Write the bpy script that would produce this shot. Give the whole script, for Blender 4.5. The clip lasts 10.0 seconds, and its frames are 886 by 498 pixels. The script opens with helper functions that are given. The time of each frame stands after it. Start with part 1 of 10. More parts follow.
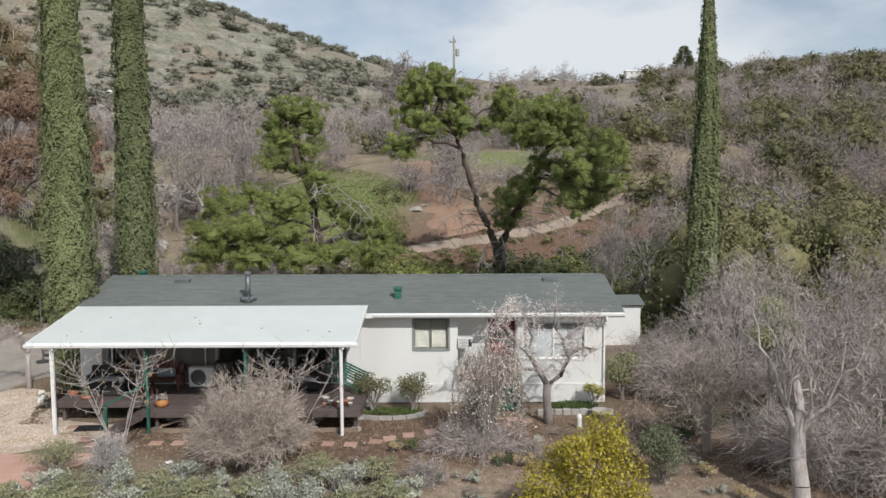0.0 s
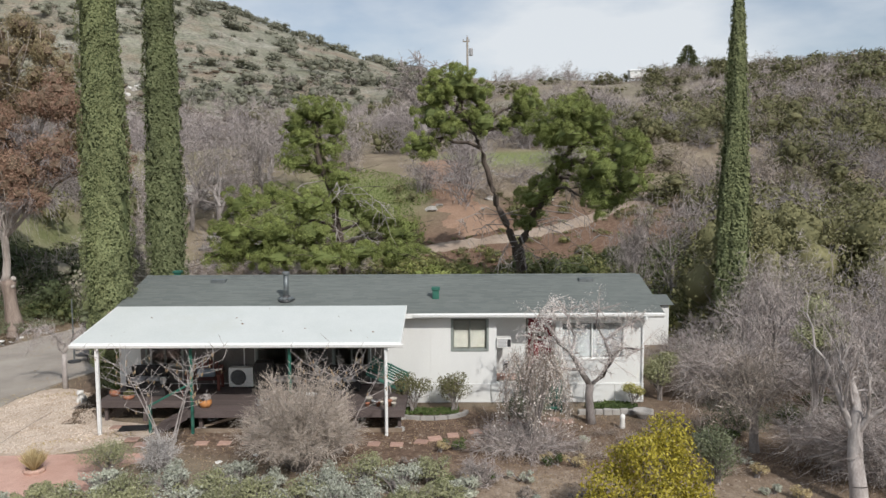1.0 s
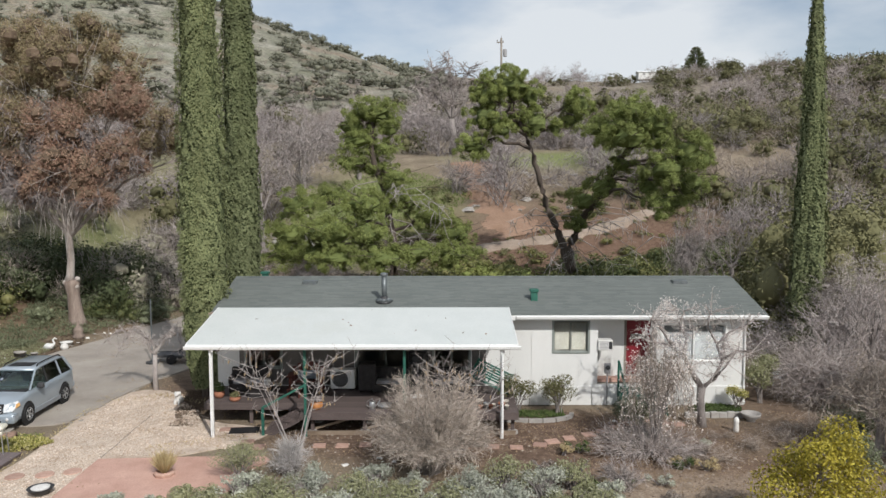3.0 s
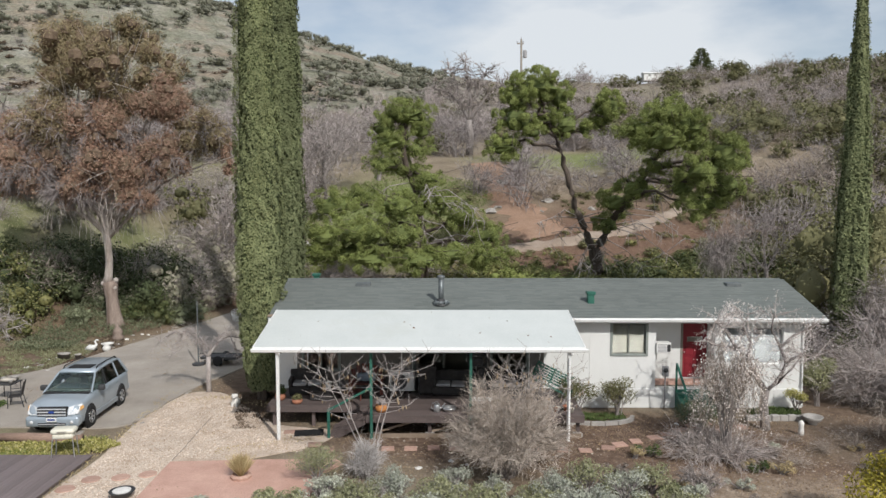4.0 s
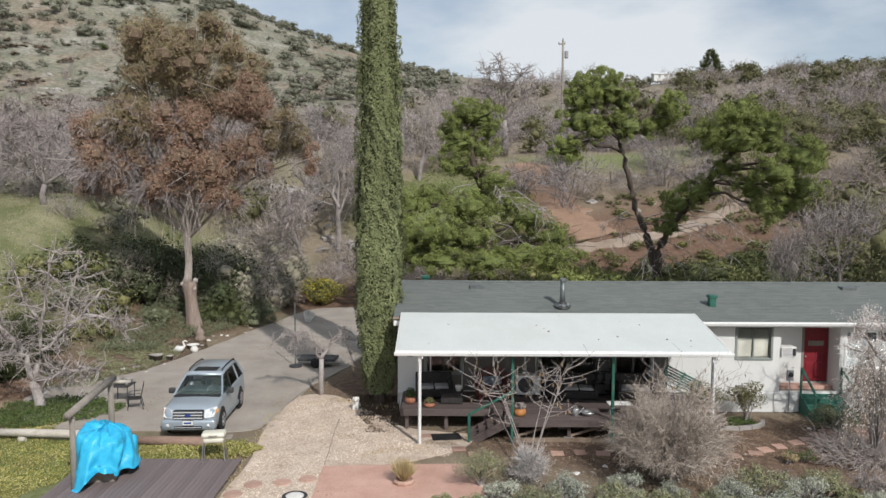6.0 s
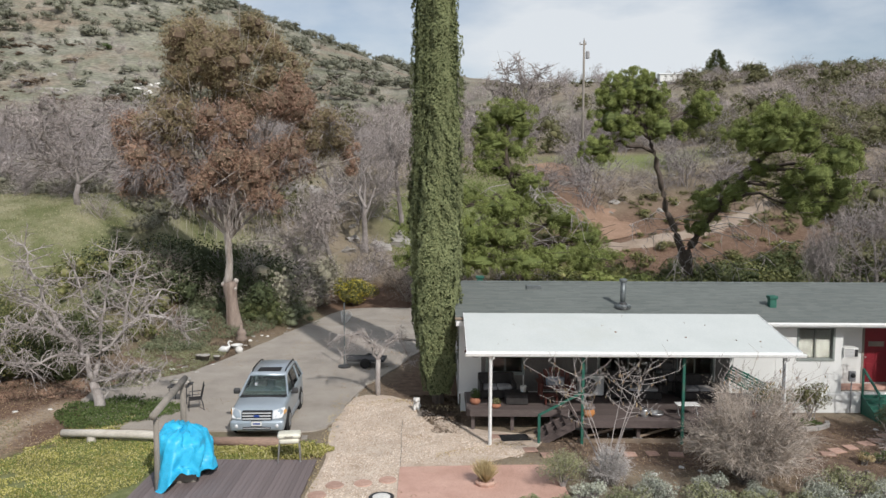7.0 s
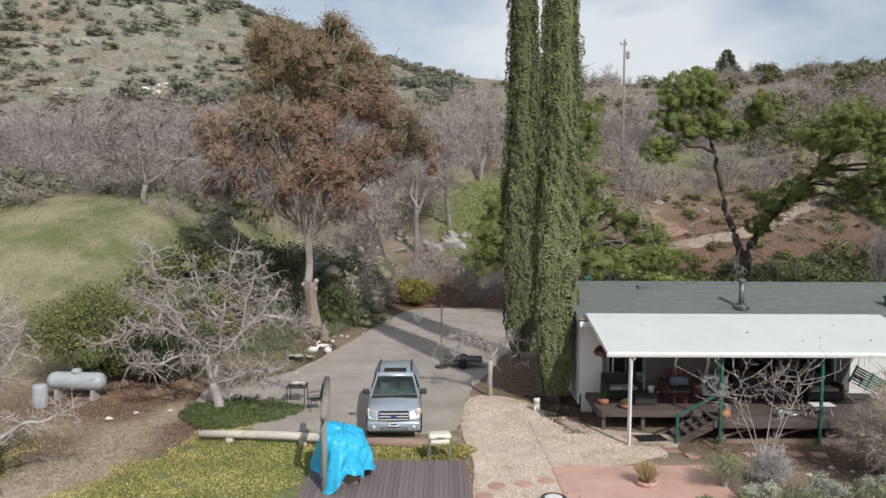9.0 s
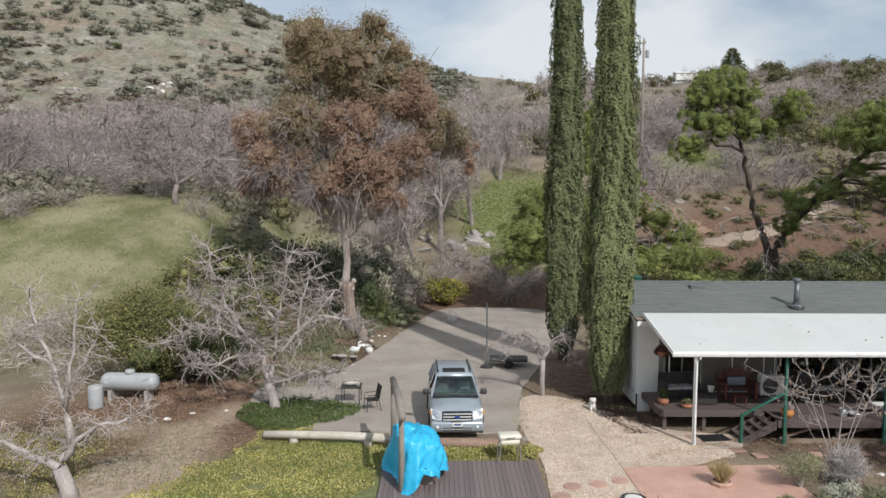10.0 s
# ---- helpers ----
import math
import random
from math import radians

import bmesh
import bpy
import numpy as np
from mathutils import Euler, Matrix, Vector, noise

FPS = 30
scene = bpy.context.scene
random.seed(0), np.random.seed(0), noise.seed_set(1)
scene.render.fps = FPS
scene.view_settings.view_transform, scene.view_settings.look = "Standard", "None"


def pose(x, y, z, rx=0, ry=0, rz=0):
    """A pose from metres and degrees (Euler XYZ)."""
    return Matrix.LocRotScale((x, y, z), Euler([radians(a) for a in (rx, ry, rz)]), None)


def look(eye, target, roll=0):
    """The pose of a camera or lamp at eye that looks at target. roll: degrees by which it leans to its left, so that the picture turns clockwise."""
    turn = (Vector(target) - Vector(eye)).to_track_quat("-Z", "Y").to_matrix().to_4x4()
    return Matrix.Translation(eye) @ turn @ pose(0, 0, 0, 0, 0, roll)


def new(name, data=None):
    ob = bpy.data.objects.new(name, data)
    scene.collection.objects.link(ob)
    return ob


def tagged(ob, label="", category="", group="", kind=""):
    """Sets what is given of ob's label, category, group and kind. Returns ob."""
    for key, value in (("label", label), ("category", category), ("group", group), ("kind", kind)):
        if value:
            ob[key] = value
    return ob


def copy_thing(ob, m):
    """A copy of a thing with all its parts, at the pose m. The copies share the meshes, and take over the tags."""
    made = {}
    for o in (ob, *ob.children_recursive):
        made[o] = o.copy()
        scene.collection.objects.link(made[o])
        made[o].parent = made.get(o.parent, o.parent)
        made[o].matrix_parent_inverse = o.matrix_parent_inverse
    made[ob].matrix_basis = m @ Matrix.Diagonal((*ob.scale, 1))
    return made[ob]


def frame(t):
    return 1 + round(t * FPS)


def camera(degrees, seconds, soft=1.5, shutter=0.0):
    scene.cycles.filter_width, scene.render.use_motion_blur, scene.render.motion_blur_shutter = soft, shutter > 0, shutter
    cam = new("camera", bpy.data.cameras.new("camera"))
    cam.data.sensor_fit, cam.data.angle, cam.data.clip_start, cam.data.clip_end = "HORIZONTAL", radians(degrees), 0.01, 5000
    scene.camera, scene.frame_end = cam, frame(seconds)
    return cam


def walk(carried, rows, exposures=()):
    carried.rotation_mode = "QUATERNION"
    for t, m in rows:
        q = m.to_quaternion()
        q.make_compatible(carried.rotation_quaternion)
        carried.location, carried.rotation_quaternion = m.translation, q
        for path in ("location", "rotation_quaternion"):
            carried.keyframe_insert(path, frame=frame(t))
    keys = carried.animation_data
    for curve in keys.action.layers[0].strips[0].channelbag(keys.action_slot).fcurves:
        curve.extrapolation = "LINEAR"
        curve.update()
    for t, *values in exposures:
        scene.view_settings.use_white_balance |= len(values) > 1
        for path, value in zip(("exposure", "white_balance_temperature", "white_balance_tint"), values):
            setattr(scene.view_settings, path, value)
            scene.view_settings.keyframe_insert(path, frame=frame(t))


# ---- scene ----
cam = camera(61.9, 10.0)
PATH = [
    (0, (0.239, 0.571, 8.289), (0.224, 2.564, 8.128), -0.3),
    (0.5, (-0.451, 0.54, 8.316), (-0.466, 2.534, 8.153), -0.3),
    (1, (-1.27, 0.541, 8.333), (-1.285, 2.535, 8.17), -0.3),
    (1.5, (-2.178, 0.581, 8.351), (-2.191, 2.575, 8.187), -0.3),
    (2, (-3.172, 0.629, 8.359), (-3.183, 2.622, 8.196), -0.3),
    (2.5, (-4.217, 0.661, 8.358), (-4.226, 2.654, 8.196), -0.2),
    (4, (-7.581, 0.682, 8.446), (-7.586, 2.675, 8.286), -0.0),
    (4.5, (-8.783, 0.733, 8.497), (-8.787, 2.727, 8.336), 0.0),
    (5, (-10.04, 0.824, 8.499), (-10.041, 2.817, 8.338), 0.1),
    (5.5, (-11.292, 0.865, 8.543), (-11.289, 2.859, 8.381), 0.2),
    (7, (-14.875, 0.942, 8.526), (-14.869, 2.936, 8.365), 0.3),
    (7.5, (-16.07, 0.986, 8.53), (-16.063, 2.98, 8.369), 0.3),
    (8, (-17.24, 1.006, 8.518), (-17.232, 3.0, 8.358), 0.3),
    (8.5, (-18.405, 0.988, 8.527), (-18.396, 2.982, 8.366), 0.3),
    (9, (-19.592, 0.979, 8.517), (-19.581, 2.972, 8.356), 0.3),
    (9.5, (-20.747, 0.976, 8.524), (-20.735, 2.969, 8.363), 0.3),
    (10, (-21.743, 1.021, 8.546), (-21.732, 3.014, 8.382), 0.2),
]
walk(cam, [(t, look(eye, target, roll)) for t, eye, target, roll in PATH])

# ---- world, sun, exposure ----
SUN_AZ, SUN_EL = math.atan2(-0.89, 0.45), radians(40)
world = bpy.data.worlds.new("sky")
scene.world = world
world.use_nodes = True
wn, wl = world.node_tree.nodes, world.node_tree.links
wn.clear()
sky = wn.new("ShaderNodeTexSky")
sky.sky_type, sky.sun_disc = "NISHITA", False
sky.sun_elevation, sky.sun_rotation = SUN_EL, math.pi / 2 - SUN_AZ
sky.dust_density, sky.air_density = 1.2, 1.0
tc = wn.new("ShaderNodeTexCoord")
mp = wn.new("ShaderNodeMapping")
mp.inputs["Scale"].default_value = (1.6, 1.6, 4.2)
mp.inputs["Location"].default_value = (0.35, 0.1, 0.2)
cn = wn.new("ShaderNodeTexNoise")
cn.inputs["Scale"].default_value, cn.inputs["Detail"].default_value, cn.inputs["Roughness"].default_value = 2.2, 7, 0.52
cr = wn.new("ShaderNodeValToRGB")
cr.color_ramp.elements[0].position, cr.color_ramp.elements[1].position = 0.36, 0.66
cr.color_ramp.elements[0].color, cr.color_ramp.elements[1].color = (0.22, 0.22, 0.22, 1), (0.95, 0.95, 0.95, 1)
mx = wn.new("ShaderNodeMix")
mx.data_type = "RGBA"
mx.inputs[7].default_value = (7.5, 7.9, 8.3, 1)
bg = wn.new("ShaderNodeBackground")
bg.inputs[1].default_value = 0.1
wo = wn.new("ShaderNodeOutputWorld")
wl.new(tc.outputs["Generated"], mp.inputs[0])
wl.new(mp.outputs[0], cn.inputs[0])
# one bright cloud bank low over the valley's end
cd = wn.new("ShaderNodeVectorMath")
cd.operation = "DOT_PRODUCT"
cd.inputs[1].default_value = (0.22, 0.957, 0.188)
cm = wn.new("ShaderNodeMapRange")
cm.interpolation_type = "SMOOTHSTEP"
cm.inputs[1].default_value, cm.inputs[2].default_value, cm.inputs[3].default_value, cm.inputs[4].default_value = 0.972, 1.0, 0.0, 0.2
ca = wn.new("ShaderNodeMath")
ca.operation = "ADD"
wl.new(tc.outputs["Generated"], cd.inputs[0])
wl.new(cd.outputs["Value"], cm.inputs[0])
wl.new(cn.outputs[0], ca.inputs[0])
wl.new(cm.outputs[0], ca.inputs[1])
wl.new(ca.outputs[0], cr.inputs[0])
wl.new(cr.outputs[0], mx.inputs[0])
wl.new(sky.outputs[0], mx.inputs[6])
wl.new(mx.outputs[2], bg.inputs[0])
wl.new(bg.outputs[0], wo.inputs[0])

sun = new("sun", bpy.data.lights.new("sun", "SUN"))
sun.data.energy, sun.data.angle, sun.data.color = 3.55, radians(0.8), (1.0, 0.965, 0.92)
sun.matrix_world = look((0, 0, 60), (-math.cos(SUN_AZ) * math.cos(SUN_EL), -math.sin(SUN_AZ) * math.cos(SUN_EL), 60 - math.sin(SUN_EL)))
scene.view_settings.exposure = 0.0


# ---- materials ----
def nodes_of(m):
    m.use_nodes = True
    nt = m.node_tree
    return nt, nt.nodes["Principled BSDF"]


def ramp(nt, src, stops):
    r = nt.nodes.new("ShaderNodeValToRGB")
    el = r.color_ramp.elements
    while len(el) < len(stops):
        el.new(0.5)
    for e, (p, c) in zip(el, stops):
        e.position, e.color = p, (*c, 1)
    nt.links.new(src, r.inputs[0])
    return r.outputs[0]


def mixed(nt, fac, a, b, mode="MIX"):
    m = nt.nodes.new("ShaderNodeMix")
    m.data_type, m.blend_type = "RGBA", mode
    for sock, v in ((0, fac), (6, a), (7, b)):
        if isinstance(v, (int, float)):
            m.inputs[sock].default_value = v
        elif isinstance(v, tuple):
            m.inputs[sock].default_value = (*v, 1)
        else:
            nt.links.new(v, m.inputs[sock])
    return m.outputs[2]


def tex_noise(nt, scale, detail=4.0, rough=0.55, stretch=None, where="Object"):
    c = nt.nodes.new("ShaderNodeTexCoord")
    n = nt.nodes.new("ShaderNodeTexNoise")
    n.inputs["Scale"].default_value, n.inputs["Detail"].default_value, n.inputs["Roughness"].default_value = scale, detail, rough
    src = c.outputs[where]
    if stretch:
        m = nt.nodes.new("ShaderNodeMapping")
        m.inputs["Scale"].default_value = stretch
        nt.links.new(src, m.inputs[0])
        src = m.outputs[0]
    nt.links.new(src, n.inputs[0])
    return n.outputs[0]


def surface(name, a, b, rough=0.7, scale=3.0, fine=40.0, bump=0.2, depth=0.01, metallic=0.0, stretch=None, vary=0.0, stain=None, spec=0.4, amp=1.0):
    """Two-scale surface: a to b by coarse noise, grain by fine noise, optional piece-to-piece change and stains."""
    m = bpy.data.materials.new(name)
    nt, p = nodes_of(m)
    coarse = ramp(nt, tex_noise(nt, scale, 5, 0.6, stretch), [(0.32, a), (0.68, b)])
    grain = tex_noise(nt, fine, 3, 0.6, stretch)
    g = ramp(nt, grain, [(0.3, (1 - 0.22 * amp,) * 3), (0.7, (1 + 0.12 * amp,) * 3)])
    col = mixed(nt, 1.0, coarse, g, "MULTIPLY")
    if vary:
        oi = nt.nodes.new("ShaderNodeObjectInfo")
        v = ramp(nt, oi.outputs["Random"], [(0.0, (1 - vary,) * 3), (1.0, (1 + vary,) * 3)])
        col = mixed(nt, 1.0, col, v, "MULTIPLY")
    if stain:
        s = ramp(nt, tex_noise(nt, scale * 0.45, 6, 0.7), [(0.56, (0, 0, 0)), (0.74, (0.75, 0.75, 0.75))])
        col = mixed(nt, s, col, stain)
    nt.links.new(col, p.inputs["Base Color"])
    p.inputs["Roughness"].default_value, p.inputs["Metallic"].default_value = rough, metallic
    p.inputs["Specular IOR Level"].default_value = spec
    if bump:
        bn = nt.nodes.new("ShaderNodeBump")
        bn.inputs["Strength"].default_value, bn.inputs["Distance"].default_value = bump, depth
        nt.links.new(grain, bn.inputs["Height"])
        nt.links.new(bn.outputs[0], p.inputs["Normal"])
    return m


def leafy(name, cols, rough=0.6, translucent=0.25, patch=0.5, spec=0.25, pv=1.0):
    """Foliage or twig colour that changes leaf by leaf and, more slowly, over the plant."""
    m = bpy.data.materials.new(name)
    nt, p = nodes_of(m)
    g = nt.nodes.new("ShaderNodeNewGeometry")
    col = ramp(nt, g.outputs["Random Per Island"], [(i / max(1, len(cols) - 1), c) for i, c in enumerate(cols)])
    pn = ramp(nt, tex_noise(nt, patch, 3, 0.6), [(0.3, (1 - 0.28 * pv,) * 3), (0.7, (1 + 0.22 * pv,) * 3)])
    col = mixed(nt, 1.0, col, pn, "MULTIPLY")
    oi = nt.nodes.new("ShaderNodeObjectInfo")
    col = mixed(nt, 1.0, col, ramp(nt, oi.outputs["Random"], [(0, (0.85, 0.85, 0.85)), (1, (1.15, 1.13, 1.1))]), "MULTIPLY")
    nt.links.new(col, p.inputs["Base Color"])
    p.inputs["Roughness"].default_value, p.inputs["Specular IOR Level"].default_value = rough, spec
    if translucent:
        t = nt.nodes.new("ShaderNodeBsdfTranslucent")
        ms = nt.nodes.new("ShaderNodeMixShader")
        ms.inputs[0].default_value = translucent
        out = nt.nodes["Material Output"]
        nt.links.new(col, t.inputs[0])
        nt.links.new(p.outputs[0], ms.inputs[1])
        nt.links.new(t.outputs[0], ms.inputs[2])
        nt.links.new(ms.outputs[0], out.inputs[0])
    return m


def clear_glass(name, tint=(0.9, 0.95, 0.95), rough=0.02):
    m = bpy.data.materials.new(name)
    nt, p = nodes_of(m)
    p.inputs["Base Color"].default_value = (*tint, 1)
    p.inputs["Transmission Weight"].default_value, p.inputs["Roughness"].default_value, p.inputs["IOR"].default_value = 1.0, rough, 1.45
    return m


M = {}
M["siding"] = surface("painted_siding", (0.66, 0.665, 0.65), (0.72, 0.725, 0.71), 0.55, 0.7, 60, 0.05, 0.002, stretch=(1, 1, 0.25), stain=(0.66, 0.64, 0.60), amp=0.25)
M["trim_white"] = surface("white_paint", (0.76, 0.77, 0.76), (0.83, 0.83, 0.82), 0.45, 2, 50, 0.08, 0.003, stain=(0.6, 0.58, 0.54))
M["porch_roof"] = surface("white_roof_panel", (0.535, 0.565, 0.55), (0.58, 0.605, 0.59), 0.5, 0.8, 18, 0.04, 0.003, stain=(0.50, 0.52, 0.48), amp=0.3)
M["shingle"] = None
M["green_paint"] = surface("dark_green_paint", (0.02, 0.10, 0.075), (0.035, 0.145, 0.105), 0.5, 3, 40, 0.15, 0.004, stain=(0.10, 0.13, 0.10))
M["door_red"] = surface("red_door_paint", (0.19, 0.016, 0.026), (0.24, 0.022, 0.032), 0.4, 2, 50, 0.05, 0.003)
M["brown_deck"] = surface("brown_deck_paint", (0.085, 0.066, 0.062), (0.130, 0.102, 0.096), 0.65, 2, 45, 0.3, 0.004, stretch=(0.2, 1, 1), vary=0.16)
M["gray_deck"] = surface("weathered_planks", (0.155, 0.125, 0.125), (0.225, 0.185, 0.18), 0.75, 2, 50, 0.35, 0.004, stretch=(1, 0.12, 1), vary=0.14, stain=(0.22, 0.19, 0.18))
M["rawwood"] = surface("raw_lumber", (0.23, 0.17, 0.12), (0.33, 0.26, 0.20), 0.8, 3, 50, 0.3, 0.004, vary=0.15)
M["graywood"] = surface("gray_weathered_wood", (0.20, 0.18, 0.155), (0.31, 0.28, 0.245), 0.85, 3, 45, 0.4, 0.006, stretch=(1, 1, 0.2), stain=(0.13, 0.11, 0.09))
M["palewood"] = surface("pale_peeled_log", (0.46, 0.42, 0.36), (0.60, 0.56, 0.50), 0.8, 3, 40, 0.4, 0.006, stretch=(0.2, 1, 1), stain=(0.30, 0.25, 0.2))
M["asphalt"] = surface("worn_asphalt", (0.29, 0.257, 0.223), (0.40, 0.36, 0.315), 0.9, 0.55, 55, 0.5, 0.006, stain=(0.38, 0.33, 0.265))
M["gravel"] = surface("tan_gravel_bed", (0.46, 0.36, 0.28), (0.64, 0.54, 0.45), 0.9, 1.4, 26, 1.0, 0.03, stain=(0.66, 0.60, 0.52))
M["concrete_red"] = surface("red_tinted_concrete", (0.47, 0.285, 0.225), (0.60, 0.385, 0.315), 0.85, 0.9, 35, 0.3, 0.006, stain=(0.50, 0.34, 0.27))
M["paver"] = surface("terracotta_paver", (0.36, 0.22, 0.17), (0.46, 0.31, 0.25), 0.85, 5, 60, 0.4, 0.005, vary=0.18)
M["mulch"] = surface("dark_mulch_soil", (0.085, 0.050, 0.034), (0.17, 0.105, 0.072), 0.95, 1.3, 22, 1.0, 0.03, stain=(0.25, 0.165, 0.115))
M["concrete"] = surface("gray_concrete", (0.30, 0.285, 0.265), (0.42, 0.40, 0.375), 0.85, 2, 50, 0.4, 0.006, vary=0.1)
M["rock"] = surface("pale_granite", (0.25, 0.235, 0.215), (0.41, 0.385, 0.355), 0.9, 1.6, 20, 0.8, 0.03, vary=0.2, stain=(0.17, 0.155, 0.135))
M["steel"] = surface("brushed_steel", (0.52, 0.53, 0.54), (0.62, 0.63, 0.64), 0.35, 4, 60, 0.1, 0.002, metallic=0.9)
M["darkmetal"] = surface("dark_metal", (0.03, 0.03, 0.032), (0.06, 0.06, 0.062), 0.5, 5, 60, 0.15, 0.002)
M["galv"] = surface("dull_flue_metal", (0.13, 0.15, 0.155), (0.22, 0.235, 0.24), 0.45, 5, 40, 0.15, 0.003, metallic=0.6)
M["beige"] = surface("beige_blind", (0.33, 0.31, 0.27), (0.39, 0.37, 0.33), 0.8, 2, 60, 0.2, 0.003)
M["plastic_white"] = surface("white_plastic", (0.70, 0.70, 0.68), (0.76, 0.76, 0.74), 0.4, 3, 60, 0.05, 0.002)
M["black"] = surface("black_rubber", (0.012, 0.012, 0.013), (0.022, 0.022, 0.023), 0.75, 5, 60, 0.2, 0.003)
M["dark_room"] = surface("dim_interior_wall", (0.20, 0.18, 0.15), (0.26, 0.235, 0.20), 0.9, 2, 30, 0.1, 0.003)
M["terracotta"] = surface("orange_glaze", (0.46, 0.19, 0.06), (0.56, 0.26, 0.10), 0.4, 4, 40, 0.1, 0.003)
M["clay"] = surface("clay_pot", (0.30, 0.12, 0.07), (0.40, 0.18, 0.11), 0.8, 4, 40, 0.2, 0.003)
M["redwood_chair"] = surface("red_brown_wood", (0.095, 0.026, 0.02), (0.14, 0.042, 0.03), 0.5, 4, 50, 0.2, 0.003)
M["wicker"] = surface("dark_wicker", (0.018, 0.016, 0.016), (0.04, 0.036, 0.035), 0.7, 6, 90, 0.6, 0.006)
M["cushion"] = surface("gray_cushion", (0.30, 0.30, 0.31), (0.38, 0.38, 0.39), 0.9, 4, 60, 0.3, 0.004)
M["tank"] = surface("silver_gray_tank_paint", (0.34, 0.365, 0.385), (0.43, 0.455, 0.47), 0.45, 2, 40, 0.1, 0.003, stain=(0.33, 0.32, 0.30))
M["tarp"] = surface("blue_tarp_sheet", (0.02, 0.40, 0.68), (0.05, 0.52, 0.82), 0.42, 5, 60, 0.2, 0.004)
M["cream"] = surface("cream_enamel", (0.62, 0.60, 0.50), (0.70, 0.68, 0.58), 0.4, 3, 50, 0.05, 0.002)
M["glass"] = clear_glass("window_glass")
M["bark_gray"] = surface("gray_bark", (0.19, 0.165, 0.155), (0.33, 0.30, 0.285), 0.95, 5, 35, 0.8, 0.02, stretch=(1, 1, 0.35), vary=0.15)
M["bark_pale"] = surface("peeling_pale_bark", (0.30, 0.255, 0.225), (0.58, 0.53, 0.485), 0.9, 2.0, 30, 0.9, 0.03, stretch=(1, 1, 0.15), stain=(0.13, 0.09, 0.07))
M["bark_dark"] = surface("dark_pine_bark", (0.075, 0.058, 0.048), (0.15, 0.12, 0.10), 0.95, 6, 30, 0.9, 0.03, stretch=(1, 1, 0.35))
M["bark_light"] = surface("pale_smooth_bark", (0.30, 0.265, 0.25), (0.48, 0.44, 0.42), 0.9, 4, 30, 0.6, 0.01, stretch=(1, 1, 0.35), stain=(0.22, 0.19, 0.17))
M["bark_euc"] = surface("brown_fibrous_bark", (0.16, 0.115, 0.09), (0.33, 0.265, 0.225), 0.95, 3, 30, 0.9, 0.03, stretch=(1, 1, 0.12), stain=(0.30, 0.26, 0.23))
M["bay"] = leafy("olive_evergreen_leaves", [(0.08, 0.095, 0.034), (0.17, 0.178, 0.066), (0.31, 0.30, 0.125)], 0.5, 0.15, 0.6)
M["bank_ivy"] = leafy("gray_green_bank_ivy", [(0.09, 0.105, 0.06), (0.15, 0.17, 0.10), (0.21, 0.23, 0.15)], 0.6, 0.1, 0.5)
M["twig"] = leafy("pale_gray_twigs", [(0.27, 0.23, 0.215), (0.38, 0.335, 0.32), (0.50, 0.46, 0.44)], 0.9, 0.0, 0.4)
M["twig_pale"] = leafy("silvery_pale_stems", [(0.42, 0.39, 0.37), (0.55, 0.52, 0.50), (0.66, 0.63, 0.61)], 0.9, 0.0, 0.5)
M["twig_mauve"] = leafy("mauve_gray_twigs", [(0.25, 0.215, 0.21), (0.325, 0.288, 0.28), (0.42, 0.38, 0.37)], 0.9, 0.0, 0.15)
M["twig_tan"] = leafy("tan_gray_twigs", [(0.29, 0.245, 0.205), (0.40, 0.345, 0.30), (0.52, 0.465, 0.42)], 0.9, 0.0, 0.4)
M["twig_brown"] = leafy("brown_gray_twigs", [(0.21, 0.175, 0.145), (0.30, 0.255, 0.22), (0.41, 0.36, 0.32)], 0.9, 0.0, 0.4)
M["cypress"] = leafy("cypress_foliage", [(0.15, 0.174, 0.085), (0.188, 0.215, 0.106), (0.24, 0.265, 0.135)], 0.75, 0.12, 0.8)
M["pine"] = leafy("pine_needles", [(0.19, 0.235, 0.072), (0.25, 0.295, 0.095), (0.32, 0.355, 0.125)], 0.65, 0.2, 0.5)
M["euc_olive"] = leafy("olive_brown_eucalyptus_leaves", [(0.215, 0.19, 0.105), (0.27, 0.215, 0.13), (0.25, 0.22, 0.125), (0.33, 0.255, 0.17)], 0.65, 0.15, 0.35)
M["euc"] = leafy("rusty_eucalyptus_leaves", [(0.275, 0.17, 0.125), (0.33, 0.208, 0.158), (0.295, 0.218, 0.155), (0.385, 0.262, 0.205)], 0.65, 0.15, 0.35)
M["olive"] = leafy("olive_shrub_leaves", [(0.125, 0.125, 0.062), (0.16, 0.158, 0.08), (0.205, 0.195, 0.10)], 0.75, 0.15, 0.1)
M["darkgreen"] = leafy("dark_evergreen_leaves", [(0.055, 0.075, 0.030), (0.095, 0.115, 0.045), (0.165, 0.175, 0.075)], 0.55, 0.15, 0.5)
M["citrus"] = leafy("yellow_green_leaves", [(0.20, 0.185, 0.03), (0.38, 0.325, 0.045), (0.56, 0.48, 0.09)], 0.4, 0.25, 1.4)
M["sage"] = leafy("silver_sage_leaves", [(0.33, 0.35, 0.275), (0.45, 0.47, 0.39), (0.59, 0.61, 0.53)], 0.8, 0.2, 0.7)
M["sage_green"] = leafy("olive_sage_leaves", [(0.21, 0.22, 0.115), (0.30, 0.31, 0.175), (0.40, 0.405, 0.26)], 0.8, 0.15, 0.7)
